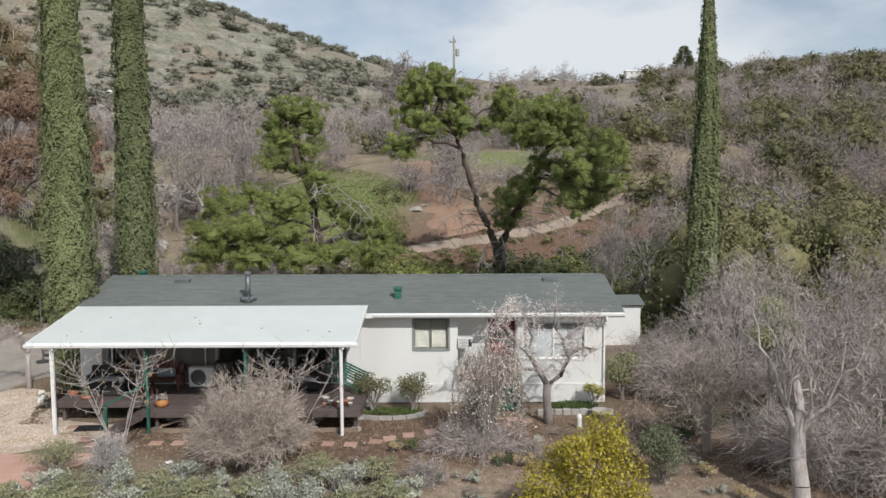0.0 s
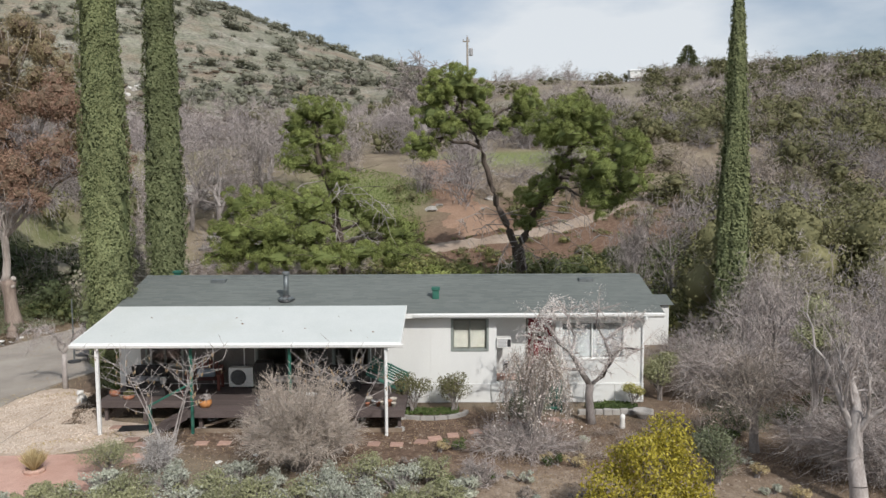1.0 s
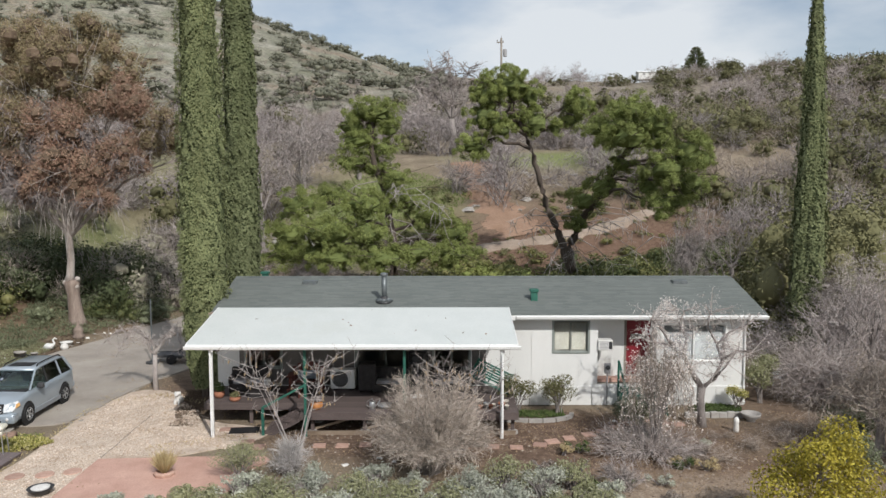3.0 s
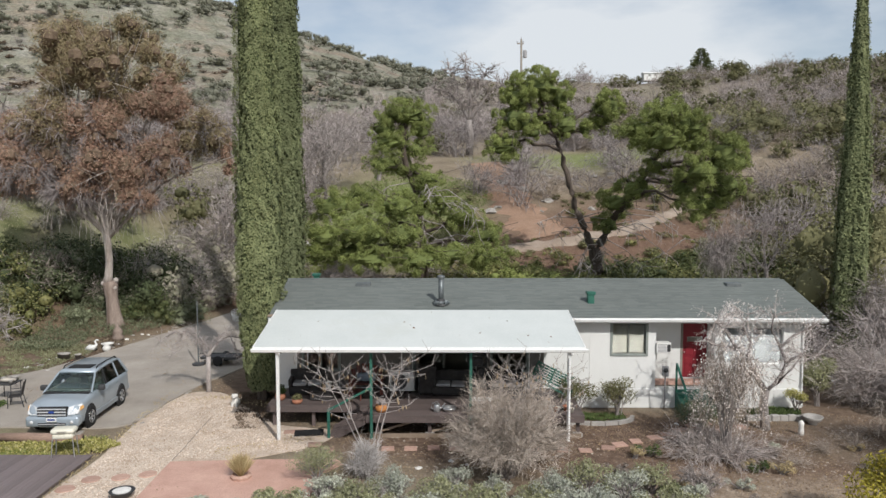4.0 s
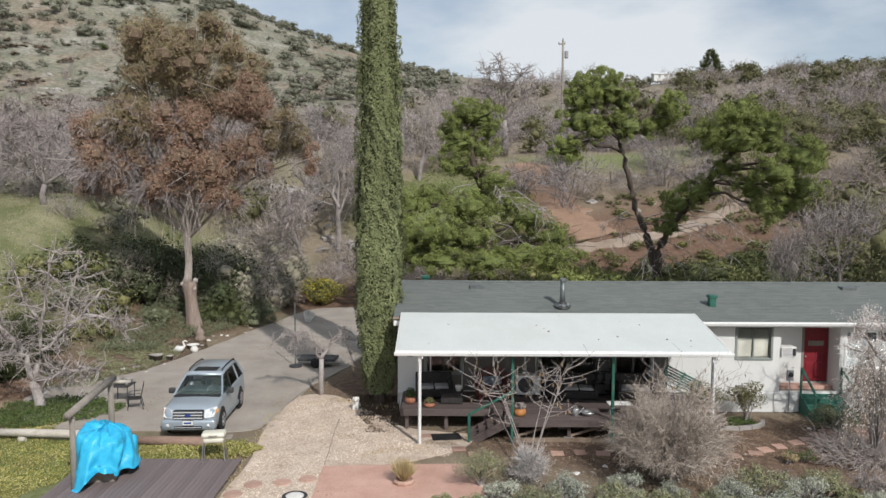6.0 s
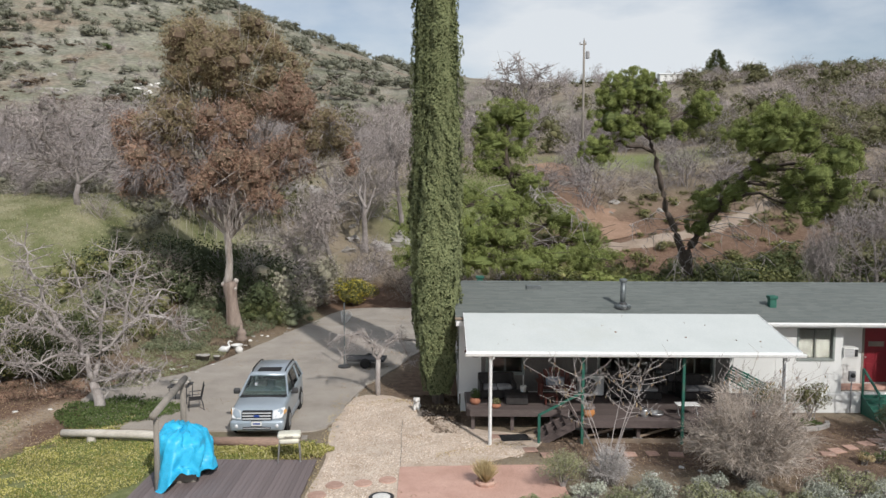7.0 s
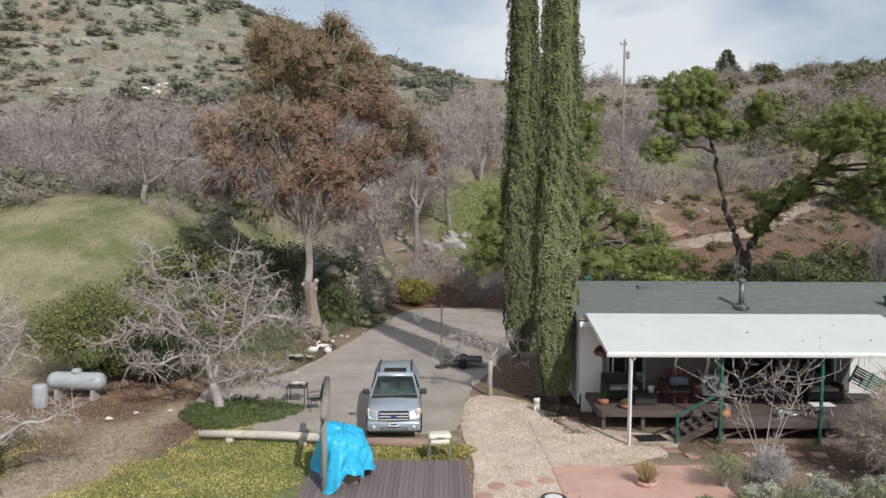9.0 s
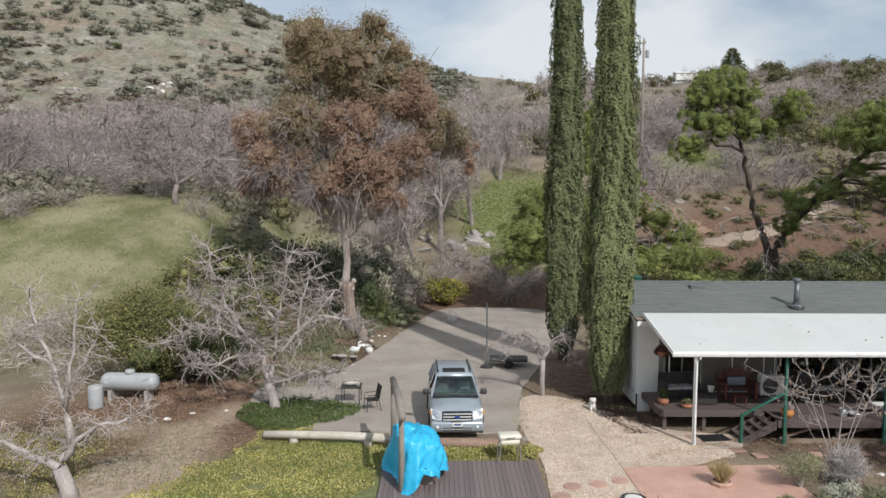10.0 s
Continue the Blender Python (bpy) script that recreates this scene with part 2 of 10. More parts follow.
M["lawn"] = leafy("yellowish_ground_cover", [(0.13, 0.15, 0.04), (0.33, 0.32, 0.085), (0.50, 0.46, 0.17), (0.64, 0.58, 0.32)], 0.7, 0.2, 0.8)
M["hillshrub"] = leafy("gray_olive_hill_shrubs", [(0.19, 0.19, 0.135), (0.27, 0.26, 0.195), (0.36, 0.335, 0.27)], 0.8, 0.1, 0.03)
M["slope_grass"] = leafy("pale_slope_grass", [(0.23, 0.225, 0.12), (0.33, 0.31, 0.18), (0.46, 0.42, 0.29)], 0.8, 0.2, 0.12)
M["ivy"] = leafy("ground_ivy", [(0.045, 0.075, 0.025), (0.085, 0.125, 0.04), (0.14, 0.18, 0.065)], 0.6, 0.15, 0.5)
M["blossom"] = leafy("white_blossom", [(0.72, 0.66, 0.64), (0.80, 0.77, 0.75)], 0.8, 0.3, 1)
M["straw"] = leafy("dry_straw", [(0.35, 0.27, 0.14), (0.48, 0.39, 0.22), (0.60, 0.52, 0.33)], 0.85, 0.2, 0.6)
M["deadleaf"] = leafy("dry_tan_leaves", [(0.30, 0.21, 0.13), (0.42, 0.33, 0.22)], 0.85, 0.2, 1)


# ---- building helpers ----
WORLD_BUILT = {}


class Geo:
    """Gathers vertices and faces of one mesh."""

    def __init__(self):
        self.v, self.f = [], []

    def add(self, vs, fs):
        n = len(self.v)
        self.v.extend([tuple(p) for p in vs])
        self.f.extend([tuple(i + n for i in q) for q in fs])
        return self

    def box(self, x0, y0, z0, x1, y1, z1, m=None):
        vs = [Vector((x, y, z)) for z in (z0, z1) for x, y in ((x0, y0), (x1, y0), (x1, y1), (x0, y1))]
        if m is not None:
            vs = [m @ p for p in vs]
        return self.add(vs, [(3, 2, 1, 0), (4, 5, 6, 7), (0, 1, 5, 4), (1, 2, 6, 5), (2, 3, 7, 6), (3, 0, 4, 7)])

    def cbox(self, x0, y0, z0, x1, y1, z1, c=0.01, m=None, seg=1):
        bm = bmesh.new()
        bmesh.ops.create_cube(bm, size=1)
        for p in bm.verts:
            p.co = Vector((x0 + (p.co.x + 0.5) * (x1 - x0), y0 + (p.co.y + 0.5) * (y1 - y0), z0 + (p.co.z + 0.5) * (z1 - z0)))
        bmesh.ops.bevel(bm, geom=bm.edges[:], offset=c, segments=seg, affect="EDGES", profile=0.5)
        bm.verts.index_update()
        vs = [(m @ p.co) if m is not None else p.co.copy() for p in bm.verts]
        self.add(vs, [[p.index for p in q.verts] for q in bm.faces])
        bm.free()
        return self

    def tube(self, pts, radii, n=8, cap=True):
        pts = [Vector(p) for p in pts]
        if isinstance(radii, (int, float)):
            radii = [radii] * len(pts)
        vs, fs = [], []
        for i, p in enumerate(pts):
            d = (pts[min(i + 1, len(pts) - 1)] - pts[max(i - 1, 0)]).normalized()
            u = d.orthogonal().normalized() if abs(d.z) < 0.9 else d.cross(Vector((0, 1, 0))).normalized()
            w = d.cross(u)
            for k in range(n):
                a = 2 * math.pi * k / n
                vs.append(p + (u * math.cos(a) + w * math.sin(a)) * radii[i])
        for i in range(len(pts) - 1):
            for k in range(n):
                a, b = i * n + k, i * n + (k + 1) % n
                fs.append((a, b, b + n, a + n))
        if cap:
            fs.append(tuple(range(n))[::-1])
            fs.append(tuple(range((len(pts) - 1) * n, len(pts) * n)))
        return self.add(vs, fs)

    def lathe(self, prof, n=20, at=(0, 0, 0)):
        vs, fs = [], []
        for r, z in prof:
            for k in range(n):
                a = 2 * math.pi * k / n
                vs.append((at[0] + r * math.cos(a), at[1] + r * math.sin(a), at[2] + z))
        for i in range(len(prof) - 1):
            for k in range(n):
                a, b = i * n + k, i * n + (k + 1) % n
                fs.append((a, b, b + n, a + n))
        fs.append(tuple(range(n))[::-1])
        fs.append(tuple(range((len(prof) - 1) * n, len(prof) * n)))
        return self.add(vs, fs)

    def mesh(self, name, mat, smooth=False):
        me = bpy.data.meshes.new(name)
        me.from_pydata(self.v, [], self.f)
        me.materials.append(mat)
        if smooth:
            me.polygons.foreach_set("use_smooth", [True] * len(me.polygons))
        me.update()
        return me


def array_mesh(name, v, f, mat, smooth=False):
    """A mesh from numpy arrays: v (n, 3), f (m, 3) or (m, 4)."""
    me = bpy.data.meshes.new(name)
    k = f.shape[1]
    me.vertices.add(len(v))
    me.vertices.foreach_set("co", np.ascontiguousarray(v, dtype=np.float32).ravel())
    me.loops.add(f.size)
    me.loops.foreach_set("vertex_index", np.ascontiguousarray(f, dtype=np.int32).ravel())
    me.polygons.add(len(f))
    me.polygons.foreach_set("loop_start", np.arange(0, f.size, k, dtype=np.int32))
    me.polygons.foreach_set("use_smooth", np.full(len(f), smooth))
    me.materials.append(mat)
    me.update(calc_edges=True)
    return me


def thing(name, label, category, m=None, group="", kind="", world_built=False):
    """An Empty at a thing's base. world_built: its parts are given in world coordinates."""
    ob = new(name)
    ob.empty_display_size = 0.3
    m = m if m is not None else Matrix.Identity(4)
    ob.matrix_basis = m
    if world_built:
        WORLD_BUILT[ob.name] = m.inverted()
    return tagged(ob, label, category, group, kind)


def part(name, geo, mat, parent, label="", smooth=False, kind=""):
    me = geo.mesh(name, mat, smooth) if isinstance(geo, Geo) else geo
    ob = new(name, me)
    if parent is not None:
        ob.parent = parent
        if parent.name in WORLD_BUILT:
            ob.matrix_parent_inverse = WORLD_BUILT[parent.name]
    return tagged(ob, label, "", "", kind)


def single(name, geo, mat, label, category, group="", kind="", smooth=False):
    me = geo.mesh(name, mat, smooth) if isinstance(geo, Geo) else geo
    return tagged(new(name, me), label, category, group, kind)


def ss(a, b, t):
    u = np.clip((t - a) / (b - a), 0, 1)
    return u * u * (3 - 2 * u)


def vnoise(x, y, seed=0):
    """Smooth value noise, 0 to 1, on numpy arrays."""
    xi, yi = np.floor(x), np.floor(y)
    fx, fy = x - xi, y - yi
    fx, fy = fx * fx * (3 - 2 * fx), fy * fy * (3 - 2 * fy)

    def hsh(a, b):
        s = np.sin(a * 127.1 + b * 311.7 + seed * 74.7) * 43758.5453
        return s - np.floor(s)
    return (hsh(xi, yi) * (1 - fx) + hsh(xi + 1, yi) * fx) * (1 - fy) + (hsh(xi, yi + 1) * (1 - fx) + hsh(xi + 1, yi + 1) * fx) * fy


def fbm(x, y, seed=0, octaves=4):
    t, a, s = 0.0, 0.5, 0.0
    for i in range(octaves):
        t, s, a, x, y = t + a * vnoise(x, y, seed + i), s + a, a * 0.5, x * 2.03, y * 2.03
    return t / s


def ground_h(x, y):
    """Height of the land: a level yard, a rising valley side behind it and a high hill far off."""
    x, y = np.asarray(x, float), np.asarray(y, float)
    mid = 11.0 * ss(52, 94, y)
    left = 8.0 * ss(34, 55, y) * ss(-29, -40, x)
    bank = 1.3 * ss(40, 47, y) * ss(-24.5, -27.5, x)
    rise = (0.11 + 0.054 * ss(-45, 15, x)) * np.clip(y - 84, 0, 206) + 0.05 * np.clip(y - 290, 0, 400)
    hill = 154 * np.exp(-((x + 385) / 342) ** 2) * ss(220, 680, y) - 90 * ss(690, 1300, y) - 14 * ss(30, 150, x) * ss(230, 330, y)
    right = 9.5 * ss(45, 125, x) * ss(80, 190, y) + 1.5 * ss(9, 22, x) * ss(26, 45, y)
    far = ss(60, 160, np.abs(y - 20) + np.abs(x) * 0.3)
    rough = far * (9 * (fbm(x / 60, y / 60, 3) - 0.5) * ss(100, 260, y) + 1.6 * (fbm(x / 13, y / 13, 5) - 0.5))
    near = -0.05 * fbm(x / 1.3, y / 1.3, 9, 3)
    return np.maximum(mid, left) + np.maximum(bank * (1 - ss(-29, -42, x)), 0) + rise + hill + right + rough + near


def gz(x, y):
    return float(ground_h(x, y))


# ---- ground ----
def spaced(lo, a, b, hi, step, grow):
    mid = list(np.arange(a, b + 1e-6, step))
    up, s = [], step
    p = mid[-1]
    while p < hi:
        s *= grow
        p += s
        up.append(p)
    dn, s = [], step
    p = mid[0]
    while p > lo:
        s *= grow
        p -= s
        dn.append(p)
    return np.array(dn[::-1] + mid + up)


def blob(x, y, cx, cy, rx, ry, soft=0.5):
    d = np.sqrt(((x - cx) / rx) ** 2 + ((y - cy) / ry) ** 2) + 0.5 * (fbm(x / 5, y / 5, 21) - 0.5)
    return 1 - ss(1 - soft, 1 + soft, d)


gx = spaced(-1500, -38, 14, 1500, 0.5, 1.055)
gy = spaced(-400, 17, 58, 1500, 0.5, 1.05)
GX, GY = np.meshgrid(gx, gy)
GZ = ground_h(GX, GY)
gv = np.stack([GX.ravel(), GY.ravel(), GZ.ravel()], 1)
nxg, nyg = len(gx), len(gy)
ii = (np.arange(nyg - 1)[:, None] * nxg + np.arange(nxg - 1)[None, :]).ravel()
gf = np.stack([ii, ii + 1, ii + nxg + 1, ii + nxg], 1)


def ground_material():
    m = bpy.data.materials.new("yard_and_hill_soil")
    nt, p = nodes_of(m)

    def attr(n):
        a = nt.nodes.new("ShaderNodeAttribute")
        a.attribute_name = n
        return a.outputs["Fac"]
    n1, n2, n3 = tex_noise(nt, 0.35, 6, 0.65), tex_noise(nt, 3.0, 5, 0.65), tex_noise(nt, 18, 4, 0.65)
    base = ramp(nt, n1, [(0.3, (0.17, 0.135, 0.10)), (0.55, (0.25, 0.205, 0.15)), (0.75, (0.33, 0.285, 0.21))])
    # hill soil tones, greyed a little to carry distance haze in the colour
    far = ramp(nt, tex_noise(nt, 0.05, 8, 0.7), [(0.36, (0.16, 0.163, 0.13)), (0.46, (0.215, 0.217, 0.172)), (0.53, (0.25, 0.236, 0.20)), (0.62, (0.32, 0.317, 0.27))])
    far = mixed(nt, ramp(nt, tex_noise(nt, 0.03, 5, 0.6), [(0.45, (0, 0, 0)), (0.62, (0.45, 0.45, 0.45))]), far, (0.20, 0.20, 0.135))
    far = mixed(nt, ramp(nt, tex_noise(nt, 0.021, 6, 0.65), [(0.50, (0, 0, 0)), (0.63, (0.7, 0.7, 0.7))]), far, (0.25, 0.19, 0.145))
    far = mixed(nt, 1.0, far, ramp(nt, tex_noise(nt, 0.45, 6, 0.75), [(0.38, (0.62, 0.63, 0.62)), (0.62, (1.32, 1.3, 1.27))]), "MULTIPLY")
    col = mixed(nt, attr("hill"), base, far)
    green = ramp(nt, n2, [(0.3, (0.135, 0.165, 0.058)), (0.6, (0.215, 0.235, 0.105)), (0.8, (0.34, 0.32, 0.195))])
    straw = mixed(nt, ramp(nt, tex_noise(nt, 0.2, 6, 0.7), [(0.42, (0, 0, 0)), (0.58, (0.95, 0.95, 0.95))]), (0.13, 0.14, 0.066), (0.30, 0.275, 0.185))
    green = mixed(nt, attr("dry"), green, straw)
    col = mixed(nt, attr("green"), col, green)
    red = ramp(nt, n2, [(0.3, (0.115, 0.068, 0.047)), (0.6, (0.195, 0.128, 0.092)), (0.8, (0.30, 0.225, 0.168))])
    col = mixed(nt, attr("red"), col, red)
    mul = ramp(nt, n2, [(0.3, (0.10, 0.066, 0.048)), (0.55, (0.175, 0.12, 0.088)), (0.8, (0.31, 0.23, 0.17))])
    col = mixed(nt, attr("mulch"), col, mul)
    sand = ramp(nt, n2, [(0.3, (0.30, 0.235, 0.17)), (0.55, (0.42, 0.345, 0.265)), (0.75, (0.52, 0.45, 0.365))])
    col = mixed(nt, attr("pale"), col, sand)
    g = ramp(nt, n3, [(0.3, (0.7, 0.7, 0.7)), (0.7, (1.2, 1.2, 1.2))])
    col = mixed(nt, 1.0, col, g, "MULTIPLY")
    nt.links.new(col, p.inputs["Base Color"])
    p.inputs["Roughness"].default_value, p.inputs["Specular IOR Level"].default_value = 0.95, 0.15
    b = nt.nodes.new("ShaderNodeBump")
    b.inputs["Strength"].default_value, b.inputs["Distance"].default_value = 0.9, 0.04
    nt.links.new(n3, b.inputs["Height"])
    nt.links.new(b.outputs[0], p.inputs["Normal"])
    return m


ground_mesh = array_mesh("ground", gv, gf, ground_material(), True)
fx, fy = gv[:, 0], gv[:, 1]
soils = {
    "hill": ss(90, 180, fy) * (1 - 0.6 * ss(-30, 60, fx + 0.02 * fy)),
    "green": np.clip(blob(fx, fy, -12.5, 74, 8.5, 11) + blob(fx, fy, -45, 50, 17, 13) + 0.8 * blob(fx, fy, -31, 60, 8, 7) + blob(fx, fy, 8, 92, 12, 5)
                     + 0.9 * blob(fx, fy, -25.2, 21.5, 5, 4.8, 0.2) + blob(fx, fy, -35, 21, 5, 3) * 0.7 + 0.5 * blob(fx, fy, -60, 85, 30, 25), 0, 1),
    "red": np.clip(blob(fx, fy, 8, 66, 16, 11) + blob(fx, fy, -17, 55, 9, 5) + 1.2 * blob(fx, fy, -31.0, 28.2, 6.0, 3.2) + 0.8 * blob(fx, fy, -29, 46, 5, 5)
                   + 0.6 * blob(fx, fy, 13, 30, 5, 8) + 0.85 * blob(fx, fy, 2.5, 21, 8, 2.6) + 0.8 * blob(fx, fy, -33.5, 24, 5, 3.5), 0, 1),
    "dry": 0.8 * blob(fx, fy, -45, 52, 20, 16),
    "pale": np.clip(blob(fx, fy, -31.2, 22.5, 0.9, 2.2) + blob(fx, fy, -30.6, 26.0, 0.8, 1.6) + 0.8 * blob(fx, fy, -29.7, 28.6, 0.7, 1.3) + blob(fx, fy, -31.0, 20.6, 1.4, 3.0) + blob(fx, fy, -30.2, 23.6, 1.0, 2.6) + 0.6 * blob(fx, fy, -33.5, 26.6, 2.6, 0.8) + 0.7 * blob(fx, fy, -29.5, 33.0, 2.2, 1.6) + 0.55 * blob(fx, fy, 9.5, 29.5, 1.2, 4.5) + 0.55 * blob(fx, fy, 2.5, 20.2, 7, 1.8), 0, 1),
    "mulch": np.clip(blob(fx, fy, -3, 25.3, 9, 3.0, 0.25) + 0.8 * blob(fx, fy, 12, 26, 7, 9) + 0.75 * blob(fx, fy, -30, 36, 6, 4.5) + blob(fx, fy, -14.5, 33.5, 3, 5) + blob(fx, fy, -14.5, 28.8, 1.6, 2.2), 0, 1),
}
for key, w in soils.items():
    at = ground_mesh.attributes.new(key, "FLOAT", "POINT")
    at.data.foreach_set("value", np.clip(w, 0, 1).astype(np.float32))
single("ground", ground_mesh, None, "dry brown soil with grass patches rising to hills", "ground", kind="structure")


def outline(pts, per=8, jitter=0.06, seed=1):
    """A closed smooth outline through a few plan points."""
    rng, out, n = random.Random(seed), [], len(pts)
    for i in range(n):
        p0, p1, p2, p3 = (Vector((*pts[(i + k - 1) % n], 0)) for k in range(4))
        for j in range(per):
            t = j / per
            q = 0.5 * ((2 * p1) + (p2 - p0) * t + (2 * p0 - 5 * p1 + 4 * p2 - p3) * t * t + (3 * p1 - p0 - 3 * p2 + p3) * t ** 3)
            out.append((q.x + rng.uniform(-jitter, jitter), q.y + rng.uniform(-jitter, jitter)))
    return out


def sheet(name, pts, top, mat, label, category, thick=0.12):
    """A flat slab with an outline."""
    g, n = Geo(), len(pts)
    g.add([(x, y, top) for x, y in pts] + [(x, y, top - thick) for x, y in pts],
          [tuple(range(n))] + [(i, i + n, (i + 1) % n + n, (i + 1) % n) for i in range(n)])
    ob = single(name, g, mat, label, category, kind="structure")
    return ob


sheet("driveway", outline([(-29.3, 31.8), (-28.6, 28.6), (-26.5, 26.7), (-22, 26.35), (-19.3, 26.4), (-18.7, 28.2), (-18.3, 31.5), (-16.6, 37), (-14.4, 46), (-14.2, 52),
                           (-18, 53.5), (-21.6, 52.5), (-23.2, 47), (-25.2, 39), (-26.6, 34.6)]), 0.03, M["asphalt"], "worn gray-tan asphalt driveway", "driveway")
sheet("gravel_bed", outline([(-18.75, 27), (-18.5, 23.2), (-18.5, 18), (-15.9, 18), (-15.6, 22.6), (-13.6, 23.4), (-11.9, 24.6), (-11.4, 26), (-13.4, 26.6), (-15.0, 28.0), (-15.9, 29.6), (-16.9, 30.9), (-18.3, 30.6)], 6, 0.04), 0.012, M["gravel"], "pale tan gravel bed beside the driveway", "gravel")
sheet("red_patio", [(-16.1, 23.0), (-16.0, 18.2), (-11.6, 18.2), (-11.25, 21.0), (-11.3, 21.9), (-10.75, 22.9), (-11.0, 23.25), (-13.0, 23.2)], 0.035, M["concrete_red"], "weathered red concrete patio slab", "patio")

# ---- mobile home ----
WY = 28.87                      # front wall
HX0, HX1 = -14.15, 6.3          # ends of the house
HB = 35.5                       # back wall
EAVE_Y, EAVE_Z = 28.42, 3.60
RIDGE_Y, RIDGE_Z = 32.2, 4.62
home = thing("mobile_home", "long white mobile home with gray-green shingle roof", "house", Matrix.Translation((-4, 32, 0)), world_built=True)


def welded(g):
    """The same shape with coinciding corners joined."""
    bm, keys, out = None, {}, Geo()
    index = []
    for p in g.v:
        k = tuple(round(c, 4) for c in p)
        if k not in keys:
            keys[k] = len(out.v)
            out.v.append(p)
        index.append(keys[k])
    out.f = [tuple(index[i] for i in q) for q in g.f]
    return out


def wall_holes(x0, x1, z0, z1, y0, y1, holes):
    g = Geo()
    cuts = sorted({x0, x1, *[h[0] for h in holes], *[h[1] for h in holes]})
    for a, b in zip(cuts, cuts[1:]):
        zs, here = z0, sorted([h for h in holes if h[0] <= a + 1e-6 and h[1] >= b - 1e-6], key=lambda h: h[2])
        for h in here:
            if h[2] > zs:
                g.box(a, y0, zs, b, y1, h[2])
            zs = h[3]
        if zs < z1:
            g.box(a, y0, zs, b, y1, z1)
    return welded(g)


WIN = [(-1.12, 0.2, 2.1, 3.3), (3.1, 5.5, 1.72, 3.15), (-13.05, -11.7, 1.5, 2.7), (-8.75, -6.5, 0.82, 2.85), (-5.75, -4.4, 1.45, 2.7)]
ALC = (0.58, 2.86, 0.8, 3.42)
part("front_wall", wall_holes(HX0, HX1, 0.72, 3.52, WY, WY + 0.14, WIN + [ALC]), M["siding"], home)
g = Geo()
g.box(HX0, WY + 0.14, 0.72, HX0 + 0.14, HB, 3.52)
g.add([(HX0 + 0.02, WY, 3.52), (HX0 + 0.02, HB, 3.52), (HX0 + 0.02, RIDGE_Y, RIDGE_Z - 0.08), (HX0 + 0.14, WY, 3.52), (HX0 + 0.14, HB, 3.52), (HX0 + 0.14, RIDGE_Y, RIDGE_Z - 0.08)],
      [(0, 2, 1), (3, 4, 5), (0, 3, 5, 2), (1, 2, 5, 4)])
part("end_wall", g, M["siding"], home)
g = Geo()
g.box(HX1 - 0.14, WY + 0.14, 0.72, HX1, HB, 3.52)
g.add([(HX1 - 0.02, WY, 3.52), (HX1 - 0.02, HB, 3.52), (HX1 - 0.02, RIDGE_Y, RIDGE_Z - 0.08), (HX1 - 0.14, WY, 3.52), (HX1 - 0.14, HB, 3.52), (HX1 - 0.14, RIDGE_Y, RIDGE_Z - 0.08)],
      [(0, 1, 2), (3, 5, 4), (0, 2, 5, 3), (1, 4, 5, 2)])
part("end_wall", g, M["siding"], home)
part("back_wall", Geo().box(HX0 + 0.14, HB - 0.14, 0.72, HX1 - 0.14, HB, 3.52), M["siding"], home)
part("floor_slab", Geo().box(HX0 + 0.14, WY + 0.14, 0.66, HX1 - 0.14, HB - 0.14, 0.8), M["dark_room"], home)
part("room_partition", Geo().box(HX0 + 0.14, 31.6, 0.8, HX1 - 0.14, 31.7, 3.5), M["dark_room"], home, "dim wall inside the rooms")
for s in range(17):
    x = HX0 + 0.06 + s * 1.205
    if x + 1.19 < HX1 + 0.1:
        part("skirting_panel", Geo().box(x, WY - 0.03, 0.0, min(x + 1.19, HX1), WY - 0.008, 0.70), M["siding"], home)
part("skirting_trim", Geo().box(HX0 - 0.01, WY - 0.04, 0.70, HX1 + 0.01, WY - 0.004, 0.75), M["trim_white"], home)
g = Geo().box(HX0 - 0.02, WY + 0.1, 0.24, HX0 + 0.02, HB, 0.70)
part("skirting", g, M["siding"], home)
for x in (-14.13, -12.92, -11.7, -10.5, -9.28, -8.85, -6.4, -4.35, -3.2, -1.98, 2.9, 6.2):
    part("wall_batten", Geo().box(x, WY - 0.014, 0.75, x + 0.05, WY - 0.002, 3.5), M["siding"], home)
# entry alcove
AD = WY + 0.85
part("alcove_side", Geo().box(ALC[0] - 0.08, WY + 0.14, 0.8, ALC[0], AD, 3.5), M["siding"], home)
part("alcove_side", Geo().box(ALC[1], WY + 0.14, 0.8, ALC[1] + 0.08, AD, 3.5), M["siding"], home)
DX0, DX1 = 1.86, 2.88
part("alcove_back", wall_holes(ALC[0], ALC[1], 0.8, 3.5, AD, AD + 0.12, [(DX0, DX1, 0.96, 3.2)]), M["siding"], home)
part("alcove_ceiling", Geo().box(ALC[0], WY + 0.14, 3.44, ALC[1], AD, 3.5), M["siding"], home)
door = part("front_door", Geo().cbox(DX0 + 0.03, AD + 0.02, 0.99, DX1 - 0.03, AD + 0.07, 3.17, 0.006), M["door_red"], home, "deep red front door with raised panels")
for c in range(2):
    for z0, z1 in ((1.15, 1.75), (1.88, 2.25)):
        x0 = DX0 + 0.13 + c * 0.36
        part("door_panel", Geo().cbox(x0, AD + 0.004, z0, x0 + 0.29, AD + 0.024, z1, 0.009), M["door_red"], door)
part("door_light", Geo().cbox(DX0 + 0.2, AD + 0.0, 2.42, DX1 - 0.2, AD + 0.024, 2.62, 0.008), M["graywood"], door, "small dim glass light")
